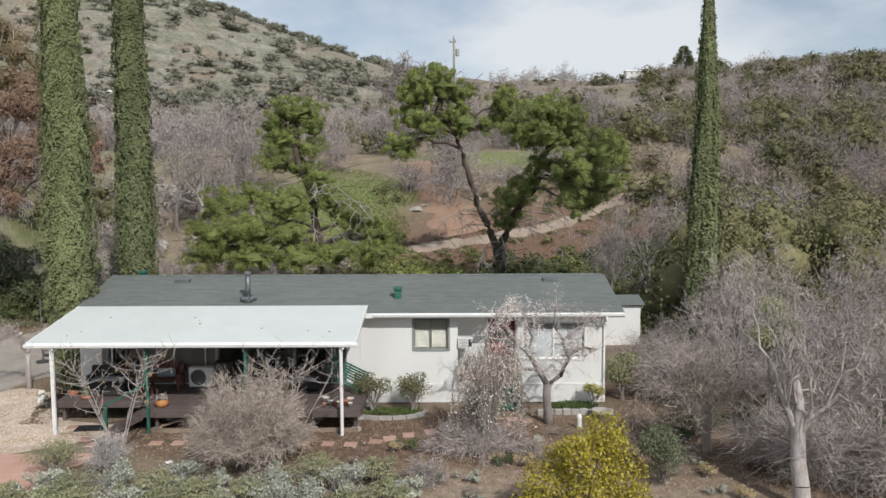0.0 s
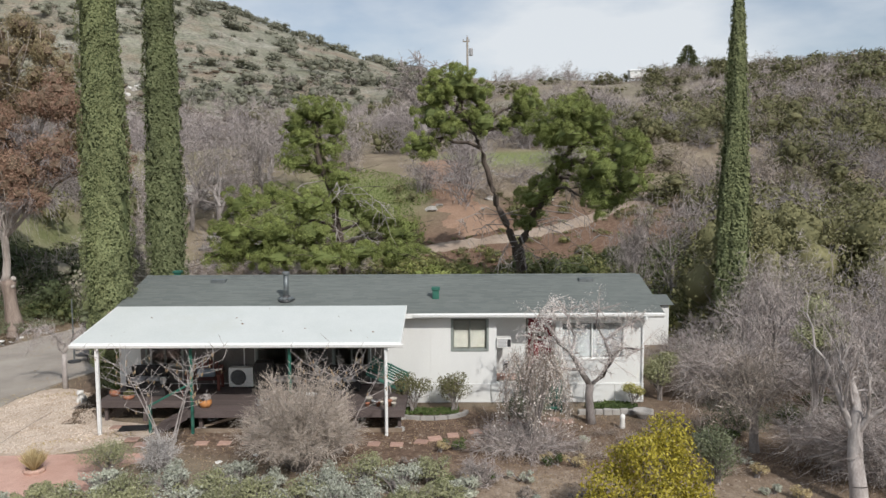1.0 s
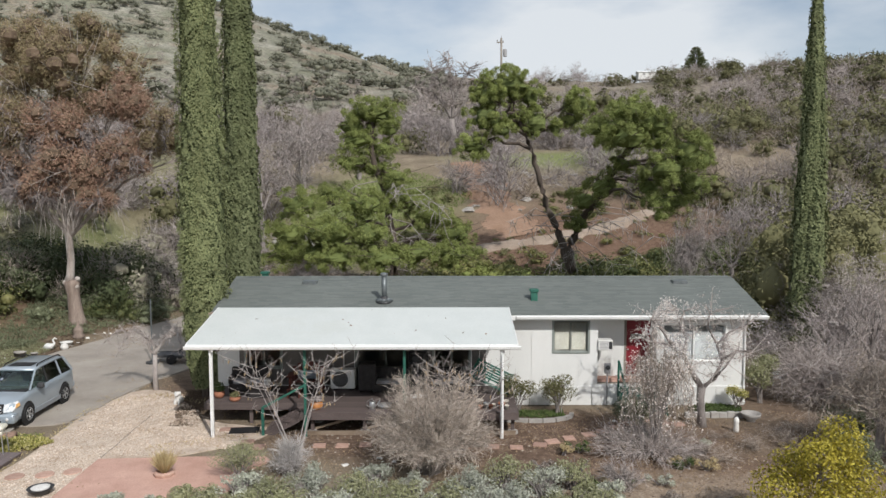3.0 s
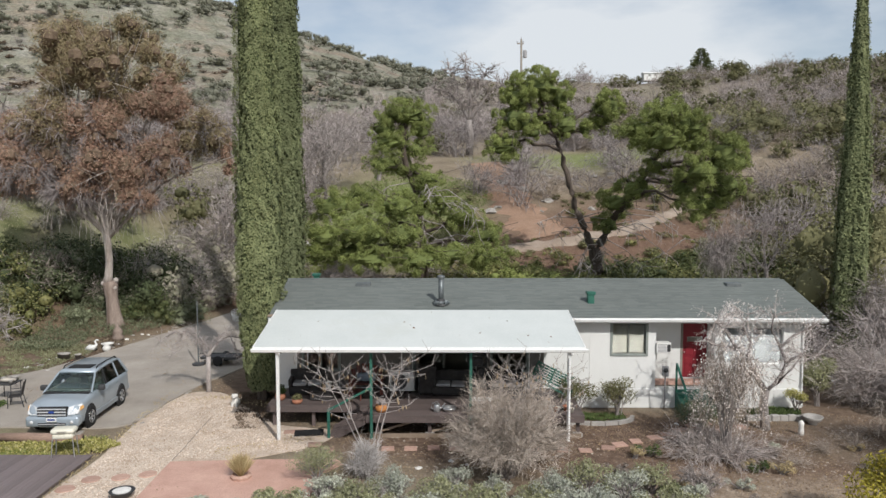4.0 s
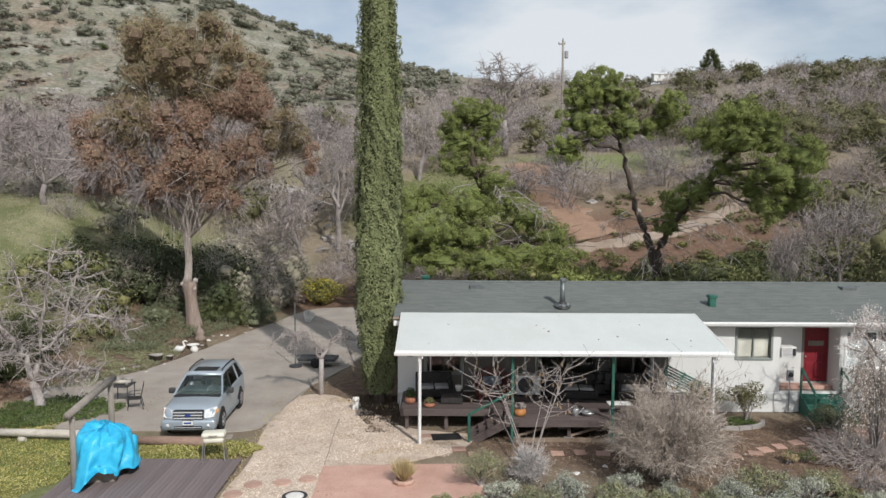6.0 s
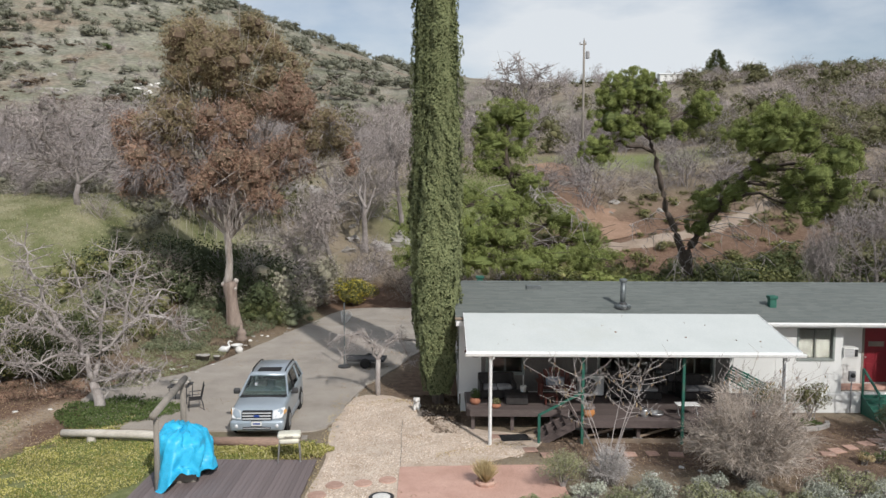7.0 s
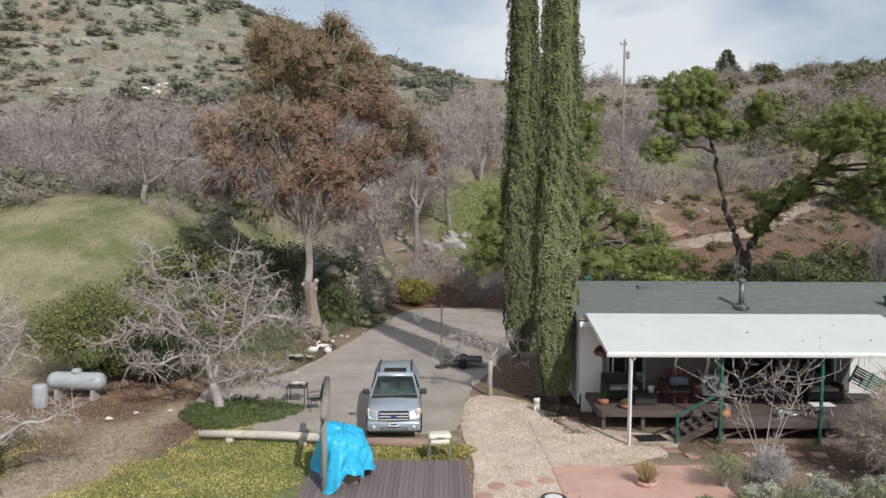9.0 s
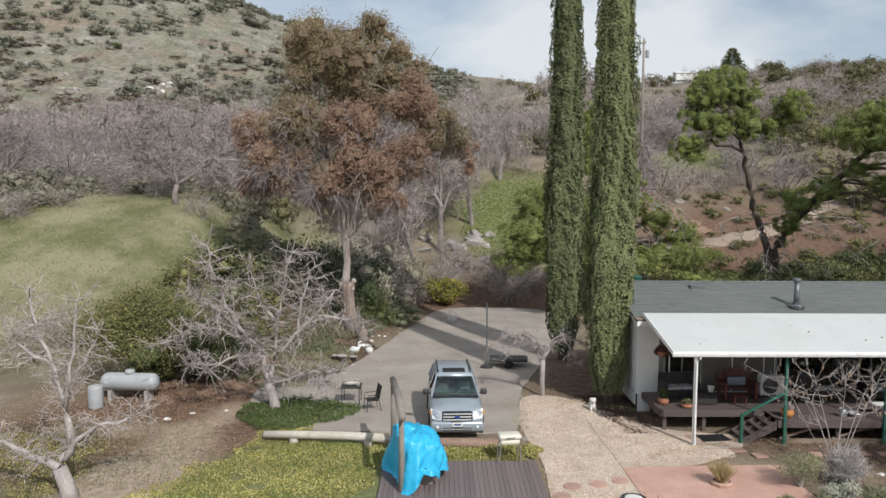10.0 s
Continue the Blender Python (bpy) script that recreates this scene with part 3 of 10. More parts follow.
part("handle", Geo().lathe([(0.012, 0), (0.012, 0.03), (0.03, 0.035), (0.033, 0.055), (0.02, 0.075)], 12, (0, 0, 0)).mesh("handle", M["steel"], True), None, door).matrix_basis = pose(DX0 + 0.09, AD + 0.02, 2.0, 90, 0, 0)
g = Geo().box(DX0 - 0.06, AD - 0.02, 0.8, DX0 + 0.03, AD + 0.1, 3.26).box(DX1 - 0.03, AD - 0.02, 0.8, DX1 + 0.02, AD + 0.1, 3.26).box(DX0 + 0.03, AD - 0.02, 3.17, DX1 - 0.03, AD + 0.1, 3.26)
part("door_frame", g, M["graywood"], home, "gray door frame")
part("door_sill", Geo().cbox(ALC[0] + 0.02, AD - 0.5, 0.8, DX1 - 0.04, AD - 0.03, 0.94, 0.01), M["concrete_red"], home, "pinkish raised sill")


def window(x0, x1, z0, z1, y, blind="beige", edge="casing"):
    frame_mat = M["trim_white"] if edge == "trim_white" else M["trim_window"]
    w = part("window", Geo().box(x0, y + 0.05, z0, x0 + 0.045, y + 0.1, z1).box(x1 - 0.045, y + 0.05, z0, x1, y + 0.1, z1)
             .box(x0 + 0.045, y + 0.05, z0, x1 - 0.045, y + 0.1, z0 + 0.045).box(x0 + 0.045, y + 0.05, z1 - 0.045, x1 - 0.045, y + 0.1, z1), frame_mat, home)
    t = 0.075
    part("window_casing", Geo().cbox(x0 - t, y - 0.022, z0 - t, x0 + 0.012, y + 0.05, z1 + t, 0.005).cbox(x1 - 0.012, y - 0.022, z0 - t, x1 + t, y + 0.05, z1 + t, 0.005)
         .cbox(x0 + 0.012, y - 0.022, z1 - 0.012, x1 - 0.012, y + 0.05, z1 + t, 0.005).cbox(x0 + 0.012, y - 0.03, z0 - t, x1 - 0.012, y + 0.05, z0 + 0.012, 0.005), M[edge], w, "painted wooden casing")
    xm = (x0 + x1) / 2
    part("mullion", Geo().box(xm - 0.03, y + 0.045, z0 + 0.045, xm + 0.03, y + 0.105, z1 - 0.045), frame_mat, w)
    for a, b in ((x0 + 0.045, xm - 0.03), (xm + 0.03, x1 - 0.045)):
        p = part("pane", Geo().box(a, y + 0.07, z0 + 0.045, b, y + 0.078, z1 - 0.045), M["glass"], w)
        p.visible_shadow = False
    if blind:
        g = Geo()
        n = int((z1 - z0 - 0.1) / 0.05)
        for k in range(n):
            z = z0 + 0.06 + k * 0.05
            g.add([(x0 + 0.05, y + 0.108, z), (x1 - 0.05, y + 0.108, z), (x1 - 0.05, y + 0.118, z + 0.047), (x0 + 0.05, y + 0.118, z + 0.047)], [(0, 1, 2, 3)])
        part("blind", g, M[blind], w, "closed blind")
    return w


M["casing"] = surface("gray_green_casing", (0.21, 0.235, 0.22), (0.27, 0.295, 0.275), 0.6, 3, 50, 0.15, 0.003)
M["trim_window"] = surface("bronze_window_frame", (0.17, 0.18, 0.165), (0.22, 0.23, 0.21), 0.45, 3, 50, 0.05, 0.002)
window(*WIN[0], WY)
window(*WIN[1], WY, "cushion", "trim_white")
window(*WIN[2], WY, "")
window(*WIN[3], WY, "")
window(*WIN[4], WY, "")
# added sheet over the white wall; its dark taupe imitates shade under the cover
M["porch_shade"] = surface("taupe_porch_shade", (0.13, 0.12, 0.112), (0.18, 0.167, 0.155), 0.7, 1.5, 40, 0.1, 0.003, stretch=(1, 1, 0.3), stain=(0.10, 0.092, 0.085))
part("porch_panelling", wall_holes(-13.3, -3.75, 0.80, 2.98, WY - 0.013, WY - 0.003, [(a - 0.08, b + 0.08, max(c - 0.08, 0.801), d + 0.08) for a, b, c, d in WIN[2:]]), M["porch_shade"], home, "added dark wall sheet standing in for porch shade")


def roof_z(y):
    return EAVE_Z + (RIDGE_Z - EAVE_Z) * (y - EAVE_Y) / (RIDGE_Y - EAVE_Y) if y <= RIDGE_Y else RIDGE_Z - (RIDGE_Z - EAVE_Z) * (y - RIDGE_Y) / (RIDGE_Y - EAVE_Y)


RX0, RX1 = -14.3, 6.92
BACK_Y = 2 * RIDGE_Y - EAVE_Y
g = Geo()
g.add([(RX0, EAVE_Y, EAVE_Z), (RX1, EAVE_Y, EAVE_Z), (RX1, RIDGE_Y, RIDGE_Z), (RX0, RIDGE_Y, RIDGE_Z), (RX0, BACK_Y, EAVE_Z), (RX1, BACK_Y, EAVE_Z),
       (RX0, EAVE_Y, EAVE_Z - 0.1), (RX1, EAVE_Y, EAVE_Z - 0.1), (RX1, RIDGE_Y, RIDGE_Z - 0.1), (RX0, RIDGE_Y, RIDGE_Z - 0.1), (RX0, BACK_Y, EAVE_Z - 0.1), (RX1, BACK_Y, EAVE_Z - 0.1)],
      [(0, 1, 2, 3), (3, 2, 5, 4), (7, 6, 9, 8), (8, 9, 10, 11), (0, 6, 7, 1), (4, 5, 11, 10), (0, 3, 9, 6), (3, 4, 10, 9), (1, 7, 8, 2), (2, 8, 11, 5)])
M["shingle"] = leafy("gray_green_shingle", [(0.122, 0.138, 0.134), (0.136, 0.152, 0.147), (0.15, 0.166, 0.16)], 0.85, 0.0, 0.35, pv=0.2)
roof = part("roof", g, M["shingle"], home, "gray-green asphalt shingle roof")
# shingle courses, lapped
rng = random.Random(4)
g = Geo()
slope = math.atan2(RIDGE_Z - EAVE_Z, RIDGE_Y - EAVE_Y)
ncourse = 28
step = (RIDGE_Y - EAVE_Y) / ncourse
for side in (1, -1):
    for c in range(ncourse):
        ya, yb = EAVE_Y + c * step - 0.012, EAVE_Y + (c + 1) * step + 0.02
        x = RX0 - rng.uniform(0, 0.3) + (0.16 if c % 2 else 0)
        while x < RX1:
            x2 = min(x + rng.choice((0.33, 0.33, 0.33, 0.66)), RX1 + 0.01)
            xa = max(x, RX0 - 0.01)
            if x2 - xa > 0.02:
                lift = rng.uniform(0.012, 0.02)
                q = [(xa, ya, roof_z(ya) + lift), (x2 - 0.006, ya, roof_z(ya) + lift), (x2 - 0.006, yb, roof_z(yb) + 0.004), (xa, yb, roof_z(yb) + 0.004),
                     (xa, ya, roof_z(ya) + 0.001), (x2 - 0.006, ya, roof_z(ya) + 0.001)]
                if side < 0:
                    q = [(p[0], 2 * RIDGE_Y - p[1], p[2]) for p in q]
                g.add(q, [(0, 1, 2, 3), (4, 5, 1, 0)] if side > 0 else [(3, 2, 1, 0), (0, 1, 5, 4)])
            x = x2
part("shingles", g, M["shingle"], roof, kind="stuff")
g, x = Geo(), 0.0
g.add([(x, RIDGE_Y - 0.15, roof_z(RIDGE_Y - 0.15) + 0.02), (x, RIDGE_Y, RIDGE_Z + 0.035), (x, RIDGE_Y + 0.15, roof_z(RIDGE_Y + 0.15) + 0.02),
       (x + 0.28, RIDGE_Y - 0.15, roof_z(RIDGE_Y - 0.15) + 0.03), (x + 0.28, RIDGE_Y, RIDGE_Z + 0.045), (x + 0.28, RIDGE_Y + 0.15, roof_z(RIDGE_Y + 0.15) + 0.03)], [(0, 3, 4, 1), (1, 4, 5, 2)])
cap = g.mesh("ridge_cap", M["shingle"])
for k in range(int((RX1 - RX0) / 0.27)):
    part("ridge_cap", cap, None, roof).matrix_basis = Matrix.Translation((RX0 + k * 0.27, 0, 0))
part("fascia", Geo().box(RX0 + 0.02, EAVE_Y - 0.02, EAVE_Z - 0.2, RX1 - 0.02, EAVE_Y - 0.002, EAVE_Z - 0.01), M["trim_white"], home)
part("soffit", Geo().box(RX0 + 0.05, EAVE_Y + 0.0, EAVE_Z - 0.14, RX1 - 0.05, WY, EAVE_Z - 0.11), M["trim_white"], home)
g = Geo()
for xx in (RX0 + 0.0, RX1 - 0.03):
    g = Geo()
    for s in (1, -1):
        q = [(xx, EAVE_Y, EAVE_Z - 0.02), (xx, RIDGE_Y, RIDGE_Z - 0.02), (xx, RIDGE_Y, RIDGE_Z - 0.2), (xx, EAVE_Y, EAVE_Z - 0.2)]
        if s < 0:
            q = [(a, 2 * RIDGE_Y - b, c) for a, b, c in q]
        g.add(q + [(a + 0.03, b, c) for a, b, c in q], [(0, 1, 2, 3), (7, 6, 5, 4), (0, 4, 5, 1), (3, 2, 6, 7)])
    part("rake_board", g, M["trim_white"], home)
part("eave_patch", Geo().box(RX0 - 0.02, EAVE_Y - 0.03, EAVE_Z - 0.02, RX0 + 0.55, EAVE_Y + 0.5, EAVE_Z + 0.02, None), M["rawwood"], home, "weathered bare wood at the roof corner").matrix_basis = Matrix.Translation((0, 0, 0.07))
gut = [(0, 0), (0.0, 0.1), (-0.015, 0.115), (-0.09, 0.115), (-0.105, 0.1), (-0.085, 0.02), (-0.07, 0.0)]


def gutter(x0, x1, y, z, parent):
    g, n = Geo(), len(gut)
    vs = [(x, y + a, z + b) for x in (x0, x1) for a, b in gut]
    g.add(vs, [(i, i + 1, i + 1 + n, i + n) for i in range(n - 1)] + [(n - 1, 0, n, 2 * n - 1), tuple(range(n)), tuple(range(2 * n - 1, n - 1, -1))])
    return part("gutter", g, M["trim_white"], parent, "white rain gutter")


gutter(-2.62, RX1, EAVE_Y - 0.024, EAVE_Z - 0.15, home)
g = Geo().cbox(HX1 - 0.1, EAVE_Y - 0.11, 3.30, HX1 - 0.03, EAVE_Y - 0.04, 3.46, 0.01)
g.tube([(HX1 - 0.065, EAVE_Y - 0.07, 3.32), (HX1 - 0.065, WY - 0.06, 3.12), (HX1 - 0.065, WY - 0.06, 0.25), (HX1 - 0.065, WY - 0.2, 0.12)], 0.042, 6)
part("downspout", g, M["trim_white"], home)
# roof fittings
flue = part("flue", Geo().tube([(-7.73, 29.62, 3.9), (-7.73, 29.62, 5.0)], 0.105, 16), M["galv"], home, "dull metal stove flue", True)
part("flue_cap", Geo().lathe([(0.1, 0.0), (0.15, 0.02), (0.155, 0.1), (0.15, 0.11), (0.05, 0.15)], 16, (-7.73, 29.62, 4.95)), M["galv"], flue)
part("flashing", Geo().lathe([(0.31, -0.01), (0.29, 0.03), (0.19, 0.08), (0.15, 0.2), (0.12, 0.23)], 18, (-7.73, 29.62, 3.93)), M["darkmetal"], flue, "dark flashing cone")
v = part("roof_vent", Geo().cbox(-1.92, 29.68, 3.9, -1.66, 29.94, 4.3, 0.01), M["green_paint"], home, "green painted metal roof vent")
part("vent_cap", Geo().cbox(-1.96, 29.64, 4.3, -1.62, 29.98, 4.42, 0.015), M["green_paint"], v)
v = part("roof_vent", Geo().cbox(-13.3, 32.6, 4.4, -13.05, 32.85, 4.7, 0.01), M["green_paint"], home)
part("vent_cap", Geo().cbox(-13.35, 32.55, 4.7, -13.0, 32.9, 4.8, 0.015), M["green_paint"], v)
for x in (-11.3, 4.2):
    sk = part("skylight", Geo().cbox(x, 31.35, roof_z(31.35) + 0.0, x + 0.6, 31.75, roof_z(31.75) + 0.05, 0.01), M["galv"], home, "low skylight dome")

# ---- porch cover and deck ----
porch = thing("porch_cover", "white flat porch cover on white posts", "porch", Matrix.Translation((-8.3, 26.8, 0)), world_built=True)
PX0, PX1, PY0, PY1, PZ0, PZ1 = -13.98, -2.9, 25.0, 28.62, 3.2, 3.87


def pz(y):
    return PZ0 + (PZ1 - PZ0) * (y - PY0) / (PY1 - PY0)


cover = part("cover_panel", Geo().add([(PX0, PY0, pz(PY0)), (PX1, PY0, pz(PY0)), (PX1, PY1, pz(PY1)), (PX0, PY1, pz(PY1)),
                                       (PX0, PY0, pz(PY0) - 0.07), (PX1, PY0, pz(PY0) - 0.07), (PX1, PY1, pz(PY1) - 0.07), (PX0, PY1, pz(PY1) - 0.07)],
                                      [(0, 1, 2, 3), (7, 6, 5, 4), (0, 4, 5, 1), (1, 5, 6, 2), (2, 6, 7, 3), (3, 7, 4, 0)]), M["porch_roof"], porch, "white insulated roof panel")
part("edge_trim", Geo().box(PX0 - 0.03, PY0 - 0.03, pz(PY0) - 0.075, PX1 + 0.02, PY0 - 0.002, pz(PY0) + 0.008), M["trim_white"], porch)
gutter(PX0 - 0.06, PX1 + 0.1, PY0 - 0.034, pz(PY0) - 0.155, porch)
for xx in (PX0 - 0.03, PX1):
    g = Geo().add([(xx, PY0, pz(PY0) + 0.015), (xx + 0.025, PY0, pz(PY0) + 0.015), (xx + 0.025, PY1, pz(PY1) + 0.015), (xx, PY1, pz(PY1) + 0.015),
           (xx, PY0, pz(PY0) - 0.13), (xx + 0.025, PY0, pz(PY0) - 0.13), (xx + 0.025, PY1, pz(PY1) - 0.13), (xx, PY1, pz(PY1) - 0.13)],
          [(0, 1, 2, 3), (7, 6, 5, 4), (0, 4, 5, 1), (1, 5, 6, 2), (2, 6, 7, 3), (3, 7, 4, 0)])
    part("side_trim", g, M["trim_white"], porch)
part("beam", Geo().cbox(PX0 + 0.2, 25.16, 2.98, PX1 - 0.2, 25.26, 3.15, 0.006), M["trim_white"], porch)
for x in (-13.2, -3.41):
    p = part("post", Geo().cbox(x - 0.055, 25.035, -0.05, x + 0.055, 25.145, 3.12, 0.012), M["trim_white"], porch, "white square porch post")
    part("downspout_elbow", Geo().tube([(x + 0.1, 24.93, 3.06), (x + 0.09, 24.94, 2.98), (x + 0.0, 25.0, 2.84), (x + 0.0, 25.0, 0.1)], 0.035, 6), M["trim_white"], p)
for x, y in ((-10.08, 25.28), (-6.7, 25.28)):
    part("deck_post", Geo().cbox(x - 0.045, y - 0.045, -0.05, x + 0.045, y + 0.045, 3.17, 0.006), M["green_paint"], porch, "dark green square post")

deck = thing("porch_deck", "raised brown painted wooden deck", "deck", Matrix.Translation((-8, 27, 0)), world_built=True)
DZ = 0.78
plank = Geo().cbox(-0.5, -0.067, -0.035, 0.5, 0.067, 0.0, 0.004).mesh("deck_plank", M["brown_deck"])


def deck_rows(x0, x1, y0, y1):
    y = y0 + 0.07
    while y < y1 - 0.03:
        o = part("plank", plank, None, deck)
        o.matrix_basis = Matrix.Translation(((x0 + x1) / 2, y, DZ)) @ Matrix.Diagonal((x1 - x0, 1, 1, 1))
        y += 0.143


deck_rows(-10.25, -2.85, 25.36, 28.85)
deck_rows(-13.9, -10.27, 26.5, 28.85)
part("fascia_board", Geo().cbox(-10.28, 25.315, DZ - 0.26, -2.82, 25.352, DZ - 0.005, 0.004), M["brown_deck"], deck)
part("fascia_board", Geo().cbox(-13.93, 26.455, DZ - 0.24, -10.3, 26.492, DZ - 0.005, 0.004), M["brown_deck"], deck)
part("fascia_board", Geo().cbox(-2.845, 25.36, DZ - 0.26, -2.81, 28.83, DZ - 0.005, 0.004), M["brown_deck"], deck)
part("fascia_board", Geo().cbox(-13.94, 26.5, DZ - 0.24, -13.91, 28.83, DZ - 0.005, 0.004), M["brown_deck"], deck)
for y in (25.6, 26.9, 28.3):
    for x in (-9.9, -8.1, -6.3, -4.5, -3.0):
        part("pier", Geo().cbox(x - 0.06, y - 0.06, 0.08, x + 0.06, y + 0.06, DZ - 0.05, 0.006), M["brown_deck"], deck)
        part("footing", Geo().lathe([(0.2, -0.05), (0.17, 0.08), (0.11, 0.1)], 8, (x, y, 0)), M["concrete"], deck)
for y in (26.7, 28.3):
    for x in (-13.7, -12.3, -10.9):
        part("pier", Geo().cbox(x - 0.06, y - 0.06, -0.04, x + 0.06, y + 0.06, DZ - 0.05, 0.006), M["brown_deck"], deck)
for x0, x1 in ((-9.8, -8.2), (-8.0, -6.4), (-6.2, -4.6)):
    part("brace", Geo().box(-0.85, 25.68, -0.04, 0.85, 25.72, 0.04, pose((x0 + x1) / 2, 0, 0.35, 0, -16, 0)), M["rawwood"], deck)
part("ledger", Geo().box(-10.2, 25.4, -0.03, -2.9, 25.5, 0.1), M["rawwood"], deck)

stairs = thing("porch_stairs", "brown wooden porch stairs with green handrail", "stairs", Matrix.Translation((-10.9, 25.8, 0)), world_built=True)
for k in range(4):
    x1 = -10.3 - k * 0.29
    z = DZ - (k + 1) * 0.157
    part("tread", Geo().cbox(x1 - 0.31, 25.34, z - 0.04, x1, 26.4, z, 0.006), M["brown_deck"], stairs)
for y in (25.38, 25.86, 26.36):
    g = Geo()
    a = [(-10.3, y - 0.02, DZ - 0.02), (-11.55, y - 0.02, 0.08), (-11.55, y - 0.02, -0.03), (-11.2, y - 0.02, -0.03), (-10.3, y - 0.02, 0.45)]
    g.add(a + [(p[0], p[1] + 0.04, p[2]) for p in a], [(0, 1, 2, 3, 4), (9, 8, 7, 6, 5)] + [(i, i + 5, (i + 1) % 5 + 5, (i + 1) % 5) for i in range(5)])
    part("stringer", g, M["brown_deck"], stairs)
for y in (25.27,):
    part("newel", Geo().cbox(-11.58, y - 0.045, -0.04, -11.49, y + 0.045, 0.98, 0.006), M["green_paint"], stairs)
    d = math.degrees(math.atan2(0.78, 1.45))
    part("handrail", Geo().cbox(-0.86, y - 0.045, -0.035, 0.86, y + 0.045, 0.035, 0.008, pose(-10.82, 0, 1.36, 0, -d, 0)), M["green_paint"], stairs)


# ---- plants ----
def unit(a):
    return a / np.maximum(np.linalg.norm(a, axis=-1, keepdims=True), 1e-9)


def seg_arrays(segs, sides=4):
    """Tapered prisms from rows of (p0, p1, r0, r1)."""
    s = np.asarray(segs, float)
    p0, p1, r0, r1 = s[:, 0:3], s[:, 3:6], s[:, 6], s[:, 7]
    d = unit(p1 - p0)
    ref = np.where(np.abs(d[:, 2:3]) > 0.9, np.array([[1.0, 0, 0]]), np.array([[0, 0, 1.0]]))
    u = unit(np.cross(d, ref))
    w = np.cross(d, u)
    a = np.arange(sides) * 2 * np.pi / sides
    ring = u[:, None, :] * np.cos(a)[None, :, None] + w[:, None, :] * np.sin(a)[None, :, None]
    v = np.concatenate([p0[:, None] + ring * r0[:, None, None], p1[:, None] + ring * r1[:, None, None]], 1)
    k = np.arange(sides)
    f1 = np.stack([k, (k + 1) % sides, (k + 1) % sides + sides, k + sides], 1)
    f = (np.arange(len(s))[:, None, None] * 2 * sides + f1[None]).reshape(-1, 4)
    return v.reshape(-1, 3), f


def leaf_arrays(c, axis, length, width, rng, fold=0.25):
    """Small folded leaves: quads (base, side, tip, side) along axis."""
    n = len(c)
    axis = unit(axis)
    side = unit(np.cross(axis, rng.normal(size=(n, 3))))
    nor = np.cross(axis, side)
    L = (length * rng.uniform(0.7, 1.3, n))[:, None]
    W = (width * rng.uniform(0.7, 1.3, n))[:, None]
    b = c - axis * L * 0.5
    t = c + axis * L * 0.5
    m1 = c + side * W * 0.5 + nor * W * fold
    m2 = c - side * W * 0.5 + nor * W * fold
    v = np.stack([b, m1, t, m2], 1).reshape(-1, 3)
    f = np.arange(n * 4).reshape(-1, 4)
    return v, f


def joined(pieces):
    vs, fs, n = [], [], 0
    for v, f in pieces:
        vs.append(v)
        fs.append(f + n)
        n += len(v)
    return np.concatenate(vs), np.concatenate(fs)


def sliver_arrays(rows, rng, fat=1.5):
    """Fine twigs as folded slivers, for rows of (p0, p1, r0, r1)."""
    a = np.asarray(rows, float)
    d = a[:, 3:6] - a[:, 0:3]
    n = len(a)
    L = np.linalg.norm(d, axis=1, keepdims=True)
    axis = d / np.maximum(L, 1e-6)
    side = unit(np.cross(axis, rng.normal(size=(n, 3))))
    nor = np.cross(axis, side)
    w = a[:, 6:7] * fat
    v = np.stack([a[:, 0:3] - side * w, a[:, 0:3] + side * w + nor * w, a[:, 3:6] + side * w * 0.4 + nor * w * 0.4, a[:, 3:6] - side * w * 0.4], 1).reshape(-1, 3)
    return v, np.arange(n * 4).reshape(-1, 4)


def limb_arrays(rows, sides):
    """Thick limbs with more sides than thin ones."""
    a = np.asarray(rows, float)
    thick = a[:, 6] > 0.03
    out = []
    if thick.any():
        out.append(seg_arrays(a[thick], sides + 1))
    fine = a[:, 6] < 0.014
    if (~thick & ~fine).any():
        out.append(seg_arrays(a[~thick & ~fine], 3))
    if fine.any():
        out.append(sliver_arrays(a[fine], np.random.default_rng(len(a)), 1.0))
    return joined(out)


def grow(rng, out, tips, p, d, length, r, level, spec):
    """Recursive branching. spec: per level (children, spread, ratio, bend, lift)."""
    kids, spread, ratio, bend, lift = spec[level]
    n = 4 if level == 0 else 3
    d = Vector(d).normalized()
    p = Vector(p)
    nodes = [(p.copy(), d.copy(), r)]
    for i in range(n):
        d = (d + Vector((rng.gauss(0, bend), rng.gauss(0, bend), rng.gauss(0, bend) + lift))).normalized()
        q = p + d * (length / n)
        r2 = r * (0.9 if level == 0 else 0.86 if level < 3 else 0.78)
        out.append((*p, *q, r, r2))
        p, r = q, r2
        nodes.append((p.copy(), d.copy(), r))
    if level + 1 >= len(spec):
        tips.append((p, d, r))
        return
    for k in range(kids):
        i = n if k == 0 else rng.randint(1 if level else 2, n)
        q, e, rr = nodes[i]
        u = e.orthogonal().normalized()
        u.rotate(Matrix.Rotation(rng.uniform(0, 2 * math.pi), 3, e))
        a = rng.uniform(0.55, 1.1) * spread
        grow(rng, out, tips, q, e * math.cos(a) + u * math.sin(a), length * ratio * rng.uniform(0.75, 1.2), rr * (0.85 if k == 0 else 0.7), level + 1, spec)


